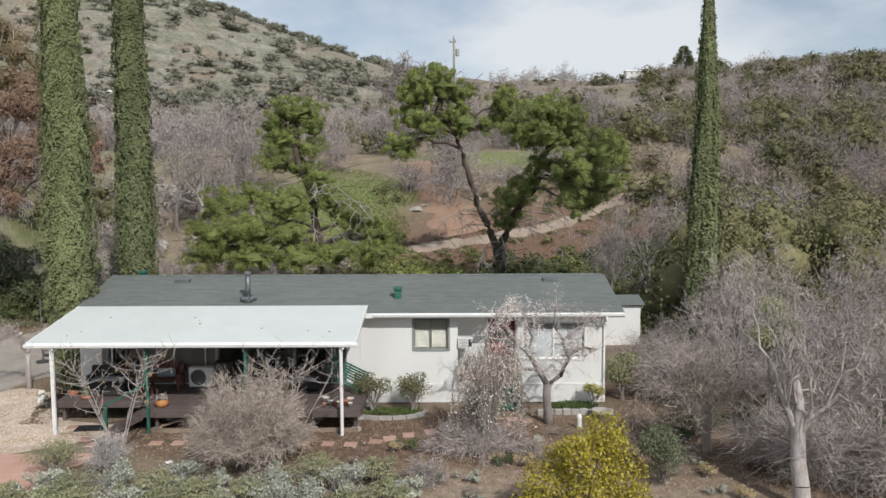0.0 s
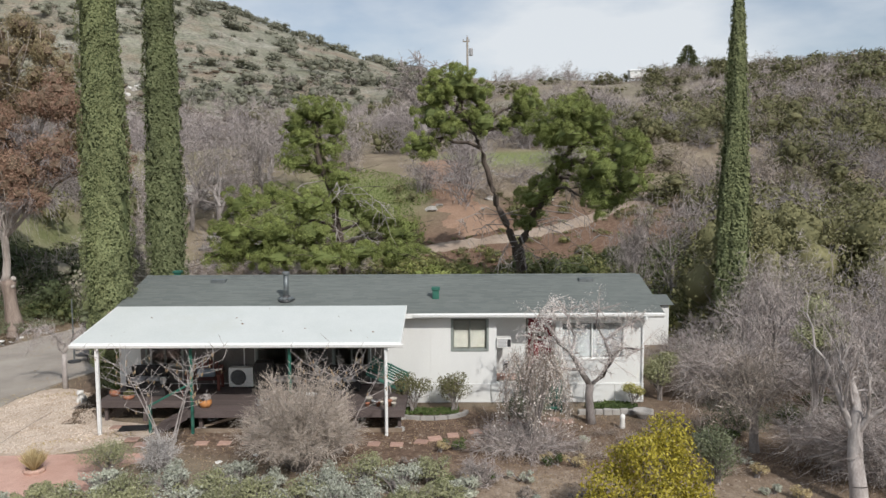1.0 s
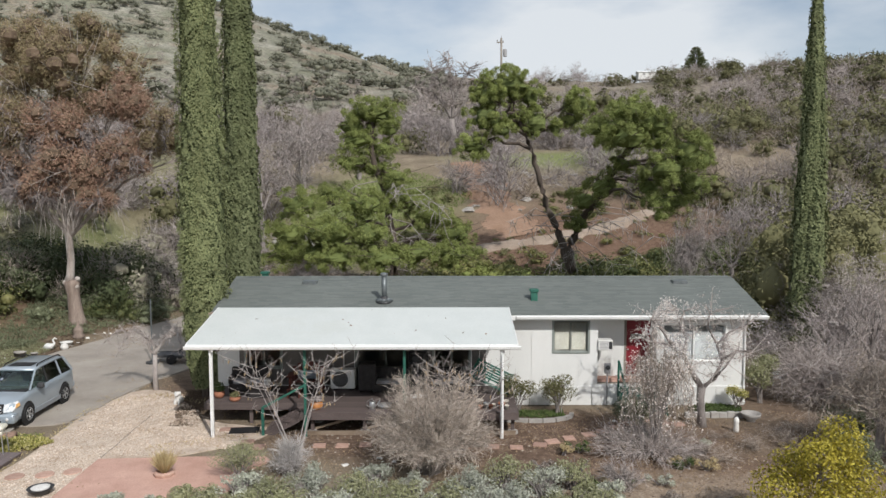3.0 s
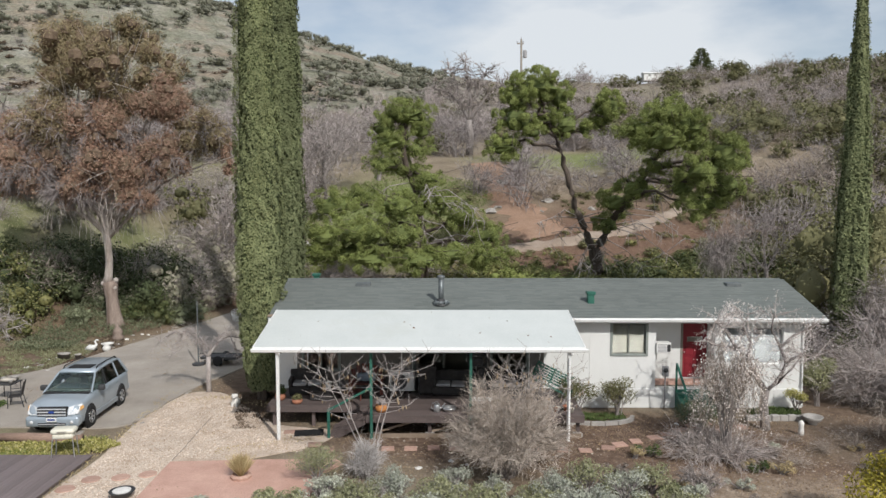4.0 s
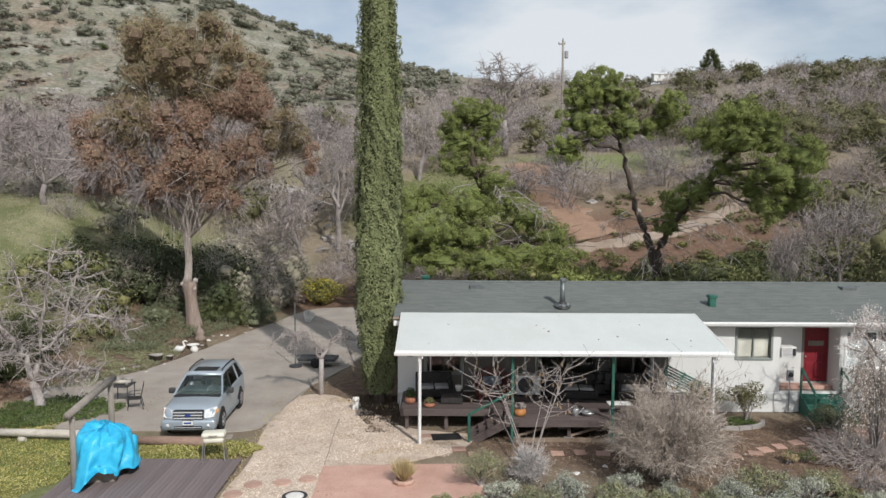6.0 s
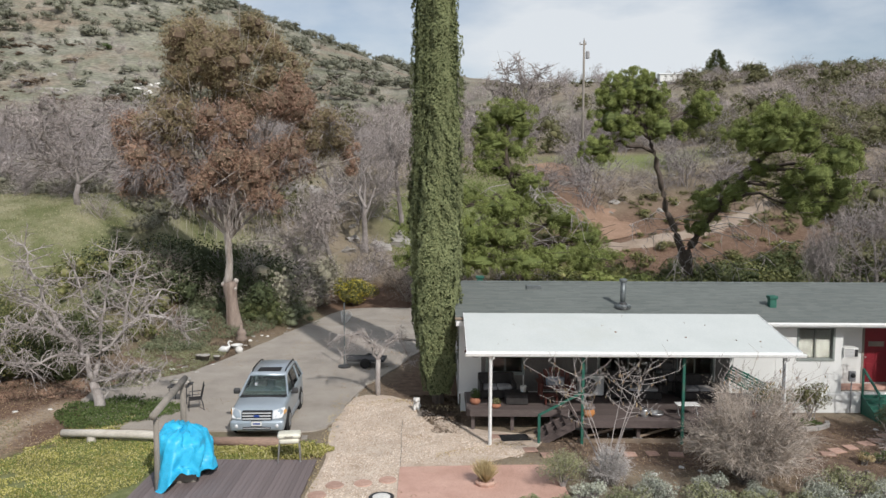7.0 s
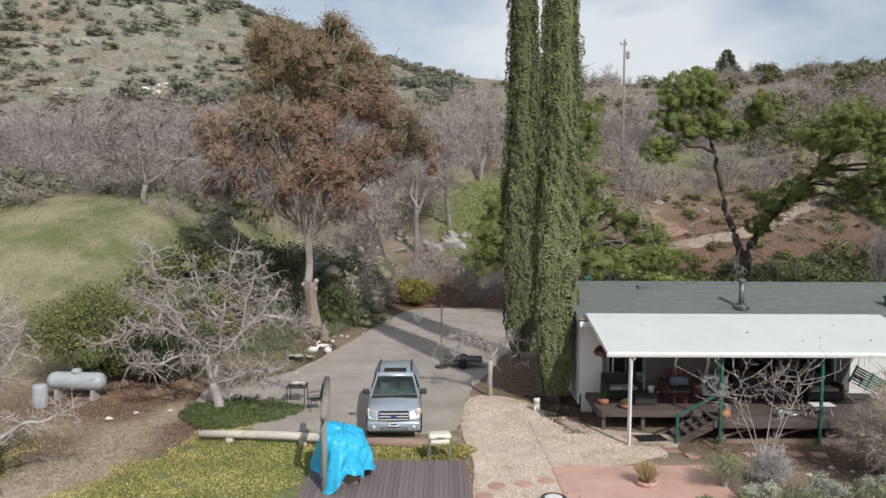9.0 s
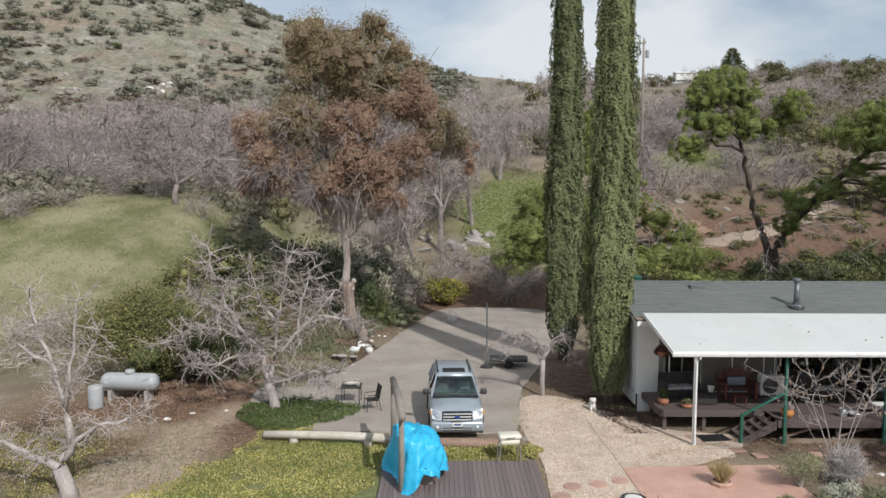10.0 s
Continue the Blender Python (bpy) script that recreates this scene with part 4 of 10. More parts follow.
def twigs(tips, rng, per, length, r, droop=0.0, spread=0.9):
    """Fine twigs round branch ends."""
    p = np.repeat(np.array([t[0] for t in tips], float), per, 0)
    d = np.repeat(np.array([t[1] for t in tips], float), per, 0)
    n = len(p)
    e = unit(d + rng.normal(size=(n, 3)) * spread * 0.6 + np.array([0, 0, -droop]))
    L = length * rng.uniform(0.4, 1.2, n)
    p0 = p - d * (rng.uniform(0, 0.8, n) * length)[:, None]
    q = p0 + e * (L * 0.55)[:, None]
    e2 = unit(e + rng.normal(size=(n, 3)) * 0.35 + np.array([0, 0, -droop]))
    q2 = q + e2 * (L * 0.45)[:, None]
    a = np.concatenate([p0, q, np.full((n, 1), r), np.full((n, 1), r * 0.7)], 1)
    b = np.concatenate([q, q2, np.full((n, 1), r * 0.7), np.full((n, 1), r * 0.3)], 1)
    return np.concatenate([a, b])


OAK = [(4, 0.6, 0.8, 0.13, 0.05), (4, 0.8, 0.74, 0.24, 0.03), (4, 0.85, 0.68, 0.28, 0.02), (4, 0.85, 0.66, 0.32, 0.0), (2, 0.85, 0.6, 0.35, 0), (0, 0, 0, 0.35, 0)]


def bare_arrays(seed, height, radius, spec=OAK, per=7, twig=0.5, twig_r=0.008, droop=0.0, trunk_frac=0.3, trunk_r=0.16, lean=0.08):
    """Branches and twigs of a leafless tree of about that height and crown radius, standing at the origin."""
    prng, rng = random.Random(seed), np.random.default_rng(seed)
    out, tips = [], []
    grow(prng, out, tips, (0, 0, -0.1), (prng.uniform(-lean, lean), prng.uniform(-lean, lean), 1), height * trunk_frac, trunk_r, 0, spec)
    big = np.array(out)
    tw = twigs(tips, rng, per, twig, twig_r, droop)
    ext = np.abs(big[:, 3:5]).max() + twig * 0.4
    top = big[:, 5].max() + twig * 0.4
    sx, sz = radius / ext, height / top
    for a in (big, tw):
        a[:, [0, 1, 3, 4]] *= sx
        a[:, [2, 5]] *= sz
    trunk = big[:4]
    return trunk, big[4:], tw, [(Vector((t[0].x * sx, t[0].y * sx, t[0].z * sz)), t[1], t[2]) for t in tips]


def bare_tree(name, label, seed, at, height, radius, bark="bark_gray", twig_mat="twig", leaves=None, spin=0.0, group="", sides=5, **kw):
    tr, limbs, tw, tips = bare_arrays(seed, height, radius, **kw)
    limbs[:, 6:8] *= 0.6 + 0.4 * ss(0.05, 0.15, limbs[:, 6:8])
    root = (np.abs(limbs[:, None, :3] - tr[None, :, 3:6]).max(2) < 1e-6).any(1)
    limbs[root, :3] -= 0.3 * (limbs[root, 3:6] - limbs[root, :3])
    t = thing(name, label, "tree", Matrix.Translation((at[0], at[1], gz(*at) + 0.0)) @ Matrix.Rotation(spin, 4, "Z"), group=group)
    part("trunk", array_mesh("trunk", *seg_arrays(tr, 10), M[bark], True), None, t)
    part("limb_framework", array_mesh("limb_framework", *limb_arrays(limbs, sides), M[bark], True), None, t, kind="stuff")
    part("twig_crown", array_mesh("twig_crown", *sliver_arrays(tw, np.random.default_rng(seed)), M[twig_mat]), None, t, kind="stuff")
    if leaves:
        mat, count, size, name2 = leaves
        rng = np.random.default_rng(seed + 7)
        pts = np.array([p[0] for p in tips], float)
        c = pts[rng.integers(0, len(pts), count)] + rng.normal(size=(count, 3)) * 0.18
        part(name2, array_mesh(name2, *leaf_arrays(c, rng.normal(size=(count, 3)), size, size * 0.7, rng), M[mat]), None, t)
    return t


def ellipsoid_leaves(rng, lobes, n, length, width, up=0.3, shell=0.75):
    """Leaves in and on overlapping lobes (cx, cy, cz, rx, ry, rz)."""
    lobes = np.asarray(lobes, float)
    wgt = lobes[:, 3] * lobes[:, 4] + lobes[:, 4] * lobes[:, 5] + lobes[:, 3] * lobes[:, 5]
    pick = rng.choice(len(lobes), n, p=wgt / wgt.sum())
    d = unit(rng.normal(size=(n, 3)))
    rad = shell + (1.06 - shell) * rng.uniform(0, 1, n) ** 0.7
    bump = 0.86 + 0.28 * fbm(d[:, 0] * 2.3 + pick * 7.1, d[:, 1] * 2.3 + d[:, 2] * 1.7, 3, 3)
    c = lobes[pick, :3] + d * lobes[pick, 3:] * (rad * bump)[:, None]
    return facing_leaves(c, d + np.array([0, 0, up * 0.6]), length, width, rng, 0.65)


def lump_arrays(lobes, rng, n=8, m=4, share=0.8):
    """Uneven rounded masses inside the lobes (cx, cy, cz, rx, ry, rz), as quads."""
    out = []
    for q in lobes:
        th = np.linspace(0.12, np.pi - 0.12, m + 1)
        a = np.arange(n) * 2 * np.pi / n + rng.uniform(0, 6)
        T, A = np.meshgrid(th, a, indexing="ij")
        R = share * rng.uniform(0.82, 1.16, T.shape)
        v = np.stack([q[0] + q[3] * R * np.sin(T) * np.cos(A), q[1] + q[4] * R * np.sin(T) * np.sin(A), q[2] + q[5] * R * np.cos(T)], -1).reshape(-1, 3)
        i, k = np.meshgrid(np.arange(m), np.arange(n), indexing="ij")
        f = np.stack([(i + 1) * n + k, (i + 1) * n + (k + 1) % n, i * n + (k + 1) % n, i * n + k], -1).reshape(-1, 4)
        out.append((v, f))
    return joined(out)


def tri(f):
    """Quads as triangles."""
    return np.concatenate([f[:, [0, 1, 2]], f[:, [0, 2, 3]]])


def facing_leaves(c, nor, length, width, rng, jitter=0.4):
    """Leaves that lie about square to nor, as on the outside of a crown: folded quads."""
    n = len(c)
    nor = unit(unit(nor) + rng.normal(size=(n, 3)) * jitter)
    axis = unit(np.cross(nor, rng.normal(size=(n, 3))))
    side = np.cross(nor, axis)
    L = (length * rng.uniform(0.7, 1.3, n))[:, None]
    W = (width * rng.uniform(0.7, 1.3, n))[:, None]
    v = np.stack([c - axis * L * 0.5, c - side * W * 0.5 + nor * W * 0.15, c + axis * L * 0.5, c + side * W * 0.5 + nor * W * 0.15], 1).reshape(-1, 3)
    return v, np.arange(n * 4).reshape(-1, 4)


def facing_chips(c, nor, length, rng, jitter=0.4):
    """Single triangles that lie about square to nor, for foliage far off."""
    n = len(c)
    nor = unit(unit(nor) + rng.normal(size=(n, 3)) * jitter)
    axis = unit(np.cross(nor, rng.normal(size=(n, 3)))) * (length * rng.uniform(0.6, 1.3, n))[:, None]
    side = np.cross(nor, axis) * rng.uniform(0.5, 0.9, (n, 1))
    v = np.stack([c - axis * 0.4 - side * 0.5, c - axis * 0.4 + side * 0.5, c + axis * 0.6], 1).reshape(-1, 3)
    return v, np.arange(n * 3).reshape(-1, 3)[:, ::-1]


def lobes_in(rng, n, rx, ry, z0, z1, lobe):
    """A crown's lobes, spread through a spheroid."""
    out = []
    while len(out) < n:
        q = rng.uniform(-1, 1, 3)
        if 0.25 < np.linalg.norm(q) < 1:
            s = lobe * rng.uniform(0.7, 1.3)
            out.append((q[0] * rx, q[1] * ry, (z0 + z1) / 2 + q[2] * (z1 - z0) / 2, s * 1.1, s * 1.1, s * 0.85))
    return out


def shrub(name, label, seed, at, rx, height, mat, count, leaf, ratio=0.5, lobes=9, stems="bark_gray", category="shrub", group="", z0=0.15, ry=None, form=None):
    rng, prng = np.random.default_rng(seed), random.Random(seed)
    ry = ry or rx
    L = lobes_in(rng, lobes, rx * 0.68, ry * 0.68, z0 * height + 0.2 * height, height * 0.8, min(rx, height * 0.7) * (0.42 if lobes < 20 else 0.3))
    L = form or L
    t = thing(name, label, category, Matrix.Translation((at[0], at[1], gz(*at))), group=group)
    segs = []
    for q in L:
        a = (prng.uniform(-0.1, 0.1), prng.uniform(-0.1, 0.1), -0.06)
        m = (q[0] * 0.45, q[1] * 0.45, q[2] * 0.5)
        segs += [(*a, *m, 0.03, 0.02), (*m, q[0], q[1], q[2], 0.02, 0.008)]
        for k in range(4):
            e = np.array(q[:3]) + rng.normal(size=3) * np.array(q[3:]) * 0.6
            segs.append((*m, *e, 0.012, 0.004))
    part("stem_framework", array_mesh("stem_framework", *seg_arrays(segs, 5), M[stems], True), None, t, kind="stuff")
    part("foliage", array_mesh("foliage", *ellipsoid_leaves(rng, L, count, leaf, leaf * ratio, 0.3, 0.45), M[mat]), None, t)
    return t


def cypress(name, label, seed, at, height, prof, count, leaf=0.34):
    """Columnar cypress. prof: (share of height, radius)."""
    rng = np.random.default_rng(seed)
    zz, rr = [p[0] * height for p in prof], [p[1] for p in prof]
    t = thing(name, label, "tree", Matrix.Translation((at[0], at[1], gz(*at))))
    part("trunk", Geo().tube([(0, 0, -0.1), (0.03, 0, height * 0.5), (0, 0.02, height * 0.93)], [0.24, 0.14, 0.03], 10), M["bark_dark"], t)

    def rad(z, a):
        base = np.interp(z, zz, rr)
        ridge = 0.13 * np.sin(a * 5 + 2.2 * np.sin(z * 0.35) + seed) + 0.22 * (fbm(a * 2.2 + 9, z * 0.55, seed, 4) - 0.5) * 1.6
        return base * (1 + ridge)
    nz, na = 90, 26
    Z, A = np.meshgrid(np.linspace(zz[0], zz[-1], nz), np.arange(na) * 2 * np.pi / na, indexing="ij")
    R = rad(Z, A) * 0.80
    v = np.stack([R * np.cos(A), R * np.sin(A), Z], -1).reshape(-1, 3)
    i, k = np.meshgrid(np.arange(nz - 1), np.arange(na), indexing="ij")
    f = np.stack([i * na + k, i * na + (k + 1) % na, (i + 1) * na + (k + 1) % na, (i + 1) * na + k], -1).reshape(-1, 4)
    # solid inner shell; the crown's inner shade is put into its dark colour
    part("inner_crown", array_mesh("inner_crown", v, f, M["cypress_core"], True), None, t, "inner mass coloured dark as crown shade")
    z = zz[0] + (zz[-1] - zz[0]) * rng.uniform(0, 1, count)
    keep = rng.uniform(0, 1, count) < np.interp(z, zz, rr) / max(rr)
    z = z[keep]
    a = rng.uniform(0, 2 * np.pi, len(z))
    tuft = ss(0.3, 0.72, vnoise(a * 5.5 + 3 * np.sin(z * 0.7), z * 2.6, seed + 3)) * 0.6 + vnoise(a * 11, z * 6.0, seed + 5) * 0.4
    r = rad(z, a) * (0.78 + 0.30 * tuft) * rng.uniform(0.94, 1.04, len(z))
    c = np.stack([r * np.cos(a), r * np.sin(a), z], 1)
    out = np.stack([np.cos(a), np.sin(a), np.full(len(z), 0.25)], 1)
    part("crown", array_mesh("crown", *facing_leaves(c, out, leaf, leaf * 0.48, rng, 0.36), M["cypress"]), None, t, "upright dark green sprays")
    return t


# darkened copy of the cypress green, shade of crown depths in the colour
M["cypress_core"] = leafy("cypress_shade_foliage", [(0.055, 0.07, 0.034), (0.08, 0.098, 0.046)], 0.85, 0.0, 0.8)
CYP = [(0.02, 0.5), (0.06, 0.72), (0.2, 0.9), (0.32, 0.92), (0.55, 0.76), (0.7, 0.64), (0.85, 0.5), (0.95, 0.22), (1.0, 0.04)]
cypress("cypress", "tall columnar green cypress at the house corner", 11, (-14.95, 30.0), 24.5, CYP, 84000, 0.115)
cypress("cypress", "tall columnar green cypress behind the driveway edge", 12, (-15.5, 37.7), 26.0, CYP, 52000, 0.16)
cypress("cypress", "slender tapering cypress among bare trees", 13, (13.4, 38.7), 19.8, [(0.02, 0.5), (0.1, 0.8), (0.3, 0.82), (0.5, 0.68), (0.75, 0.45), (0.92, 0.22), (1.0, 0.04)], 22000, 0.17)


def limbed(t, rng, prng, base, crowns, r, mat, forks=None):
    """A trunk from base that sends a curved limb to each crown lobe."""
    segs = []
    for q in crowns:
        tip = Vector(q[:3])
        b = Vector(base)
        mid = b.lerp(tip, 0.5) + Vector((prng.uniform(-0.5, 0.5), prng.uniform(-0.5, 0.5), prng.uniform(0.0, 0.8)))
        pts = [b + (mid - b) * (i / 3) for i in range(3)] + [mid + (tip - mid) * (i / 3) for i in range(4)]
        pts = [p + Vector((prng.gauss(0, 0.12), prng.gauss(0, 0.12), prng.gauss(0, 0.12))) if 0 < i < 6 else p for i, p in enumerate(pts)]
        for i in range(6):
            segs.append((*pts[i], *pts[i + 1], r * (1 - i / 7.5), r * (1 - (i + 1) / 7.5)))
        for k in range(12):
            e = np.array(q[:3]) + rng.normal(size=3) * np.array(q[3:]) * 0.7
            s = pts[prng.randint(3, 6)]
            m = (np.array(s) + e) / 2 + rng.normal(size=3) * 0.15
            segs += [(*s, *m, r * 0.22, r * 0.14), (*m, *e, r * 0.14, 0.015)]
    return segs


def pine(label, seed, base, trunks, count, needle=0.5, group="", dead=0):
    """trunks: [(path points, radius, [crown lobes])] in offsets from base."""
    rng, prng = np.random.default_rng(seed), random.Random(seed)
    z = gz(*base)
    t = thing("pine_tree", label, "tree", Matrix.Translation((*base, z)), group=group)
    for path, r, crowns in trunks:
        pts = [Vector(p) for p in path]
        fine = []
        for a, b in zip(pts, pts[1:]):
            fine += [a.lerp(b, i / 4) + Vector((prng.gauss(0, 0.06), prng.gauss(0, 0.06), 0)) for i in range(4)]
        fine.append(pts[-1])
        part("trunk", Geo().tube(fine, [r * (1 - 0.6 * i / len(fine)) for i in range(len(fine))], 10), M["bark_dark"], t, smooth=True)
        segs = []
        for q in crowns:
            near = min(fine[len(fine) // 3:], key=lambda p: (p - Vector(q[:3])).length + max(0, p.z - q[2]) * 2)
            segs += limbed(t, rng, prng, near, [q], r * 0.42, None)
        if dead:
            pale = []
            for k in range(dead):
                p = fine[prng.randint(len(fine) // 5, len(fine) * 3 // 5)]
                e = p + Vector((prng.uniform(-4.5, 4.5), prng.uniform(-3.6, -0.6), prng.uniform(-2.2, 0.6)))
                m = p.lerp(e, 0.55) + Vector((0, 0, prng.uniform(0.3, 0.9)))
                pale += [(*p, *m, 0.04, 0.028), (*m, *e, 0.028, 0.01)]
                for j in range(7):
                    a = m.lerp(e, prng.uniform(0, 1))
                    b = a + Vector((prng.gauss(0, 0.5), prng.gauss(0, 0.5), -abs(prng.gauss(0.3, 0.5))))
                    c = b + Vector((prng.gauss(0, 0.3), prng.gauss(0, 0.3), -prng.uniform(0.1, 0.7)))
                    pale += [(*a, *b, 0.024, 0.016), (*b, *c, 0.016, 0.006)]
            part("dead_branch_tangle", array_mesh("dead_branch_tangle", *seg_arrays(pale, 4), M["bark_light"], True), None, t, "pale dead branches", kind="stuff")
        part("limb_framework", array_mesh("limb_framework", *seg_arrays(segs, 5), M["bark_dark"], True), None, t, kind="stuff")
        wsum = sum(q[3] * q[4] for q in crowns)
        pieces = []
        for q in crowns:
            # each crown lobe is a dome of needle tufts round a heart coloured dark as shade
            n = int(count * q[3] * q[4] / wsum)
            puffs = max(14, int(15 * q[3] * q[4]))
            d = unit(rng.normal(size=(puffs, 3)) + np.array([0, 0, 0.25]))
            pc = np.array(q[:3]) + d * np.array((q[3], q[4], q[5] * 1.12)) * rng.uniform(0.5, 1.02, (puffs, 1))
            ps = rng.uniform(0.2, 0.42, puffs)
            k = rng.integers(0, puffs, n)
            dd = unit(rng.normal(size=(n, 3)) + d[k] * 0.7 + np.array([0, 0, 0.3]))
            c = pc[k] + dd * (ps[k] * rng.uniform(0.5, 1.1, n))[:, None]
            pieces.append(facing_leaves(c, dd + np.array([0, 0, 0.1]), needle, needle * 0.2, rng, 0.5))
        # solid lumps whose dark colour gives the crown its inner shade
        part("inner_crown", array_mesh("inner_crown", *lump_arrays(crowns, rng, 12, 7, 0.56), M["pine_core"]), None, t, "inner mass coloured dark as crown shade", kind="stuff")
        part("crown", array_mesh("crown", *joined(pieces), M["pine"]), None, t, "tufted bright green needles")
    return t


# needle green darkened to carry the shade between tufts
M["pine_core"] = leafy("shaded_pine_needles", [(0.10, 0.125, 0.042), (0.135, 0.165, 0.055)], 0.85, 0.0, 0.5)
pine("sprawling green pine with low spreading limbs", 31, (-9.5, 54.5), [
    ([(0, 0, -0.2), (0.6, -0.6, 3.4), (0.2, -1.4, 7.2), (-0.9, -2, 10.6), (-0.9, -2, 13.0)], 0.34,
     [(-0.9, -2.0, 13.5, 2.2, 2.0, 1.0), (-2.3, -2.5, 12.6, 1.3, 1.2, 0.8), (0.2, -1.5, 12.5, 1.2, 1.1, 0.8), (-1.9, -2.5, 11.6, 1.6, 1.4, 0.7), (-0.2, -1.5, 11.1, 1.3, 1.2, 0.7), (-2.3, -2.5, 10.1, 1.5, 1.3, 0.8),
      (-1.0, -1.0, 9.7, 1.2, 1.1, 0.6), (0.7, -2.0, 9.1, 1.4, 1.3, 0.8), (-5.6, -3.5, 7.2, 1.8, 1.6, 1.1), (-3.6, -2.0, 7.7, 1.6, 1.5, 0.9), (-1.3, -4.0, 7.2, 2.0, 1.8, 1.1), (1.2, -1.5, 7.4, 1.7, 1.6, 0.9),
      (3.0, -1.5, 6.3, 1.8, 1.7, 0.8), (4.8, -1.5, 5.1, 1.8, 1.7, 0.8), (-6.3, -4.0, 5.3, 2.0, 1.8, 1.1), (-3.5, -5.5, 5.4, 2.2, 2.0, 1.2), (-1.0, -5.0, 5.3, 1.8, 1.7, 1.0), (-6.8, -3.5, 3.8, 1.9, 1.7, 1.0),
      (-2.9, -6.0, 3.8, 1.8, 1.7, 0.8), (0, -6.0, 3.8, 2.1, 2.0, 0.8), (2.2, -4.5, 4.0, 1.7, 1.6, 0.8), (4.8, -3.5, 3.8, 2.0, 1.9, 0.7), (-4.7, -4.5, 4.0, 1.7, 1.6, 0.9)])], 100000, 0.21, dead=26)
pine("forked green pine with domed crowns on the red bank", 32, (4.4, 58.5), [
    ([(0, 0, -0.2), (-0.1, 0, 1.6), (-0.5, 0, 3.1), (-1.1, -0.2, 4.8), (-1.9, -0.6, 6.4), (-2.5, -1, 8.6), (-3.1, -1.4, 10.7), (-4.2, -1.8, 12.8)], 0.36,
     [(-5.0, -2.0, 15.3, 2.5, 2.2, 1.3), (-6.7, -2.5, 14.4, 1.3, 1.2, 1.1), (-3.3, -1.5, 14.7, 1.2, 1.1, 1.2), (-6.6, -2.5, 12.9, 1.7, 1.6, 1.3), (-4.3, -1.1, 13.0, 1.4, 1.2, 1.1), (-2.9, -2.1, 12.6, 1.3, 1.1, 1.1),
      (0.2, -1.5, 14.0, 1.7, 1.5, 1.1), (-0.3, -0.9, 12.9, 1.1, 1.0, 0.8), (-7.7, -2.5, 10.8, 1.5, 1.4, 0.7), (-1.4, -1.5, 12.2, 0.7, 0.6, 0.6), (-5.5, -2.9, 11.9, 0.9, 0.8, 0.5)]),
    ([(0.1, 0, 1.3), (-0.1, -0.5, 3.1), (0.5, -1.3, 5.0), (1.3, -3.3, 7.0), (2.0, -5.3, 8.6), (2.6, -7.3, 10.2), (2.5, -9.3, 12.0)], 0.36,
     [(2.3, -9.8, 12.6, 1.9, 1.7, 1.0), (3.6, -10.3, 11.7, 1.5, 1.3, 1.1), (0.9, -8.8, 11.5, 1.8, 1.6, 1.1), (2.0, -10.3, 10.9, 1.8, 1.7, 1.0), (4.1, -10.3, 10.7, 1.1, 1.0, 0.8), (5.4, -11.1, 10.0, 1.6, 1.5, 1.1),
      (6.5, -10.9, 9.5, 0.9, 0.8, 1.0), (4.2, -11.3, 8.9, 1.8, 1.6, 1.0), (5.6, -11.3, 8.0, 1.4, 1.3, 1.1), (4.3, -10.7, 6.8, 1.6, 1.4, 0.9), (3.8, -8.3, 7.8, 1.2, 1.1, 0.8), (1.4, -5.3, 7.8, 1.3, 1.2, 0.9),
      (0.6, -2.8, 6.8, 1.4, 1.3, 1.0), (0.4, -1.8, 5.2, 1.2, 1.1, 0.8), (2.1, -7.8, 9.3, 1.0, 0.9, 0.7)])], 56000, 0.21, dead=10)


# leaf brown darkened as crown shade; mulch and hill scrub share it as plain brown
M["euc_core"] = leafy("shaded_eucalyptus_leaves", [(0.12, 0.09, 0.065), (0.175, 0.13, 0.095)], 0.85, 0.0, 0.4)


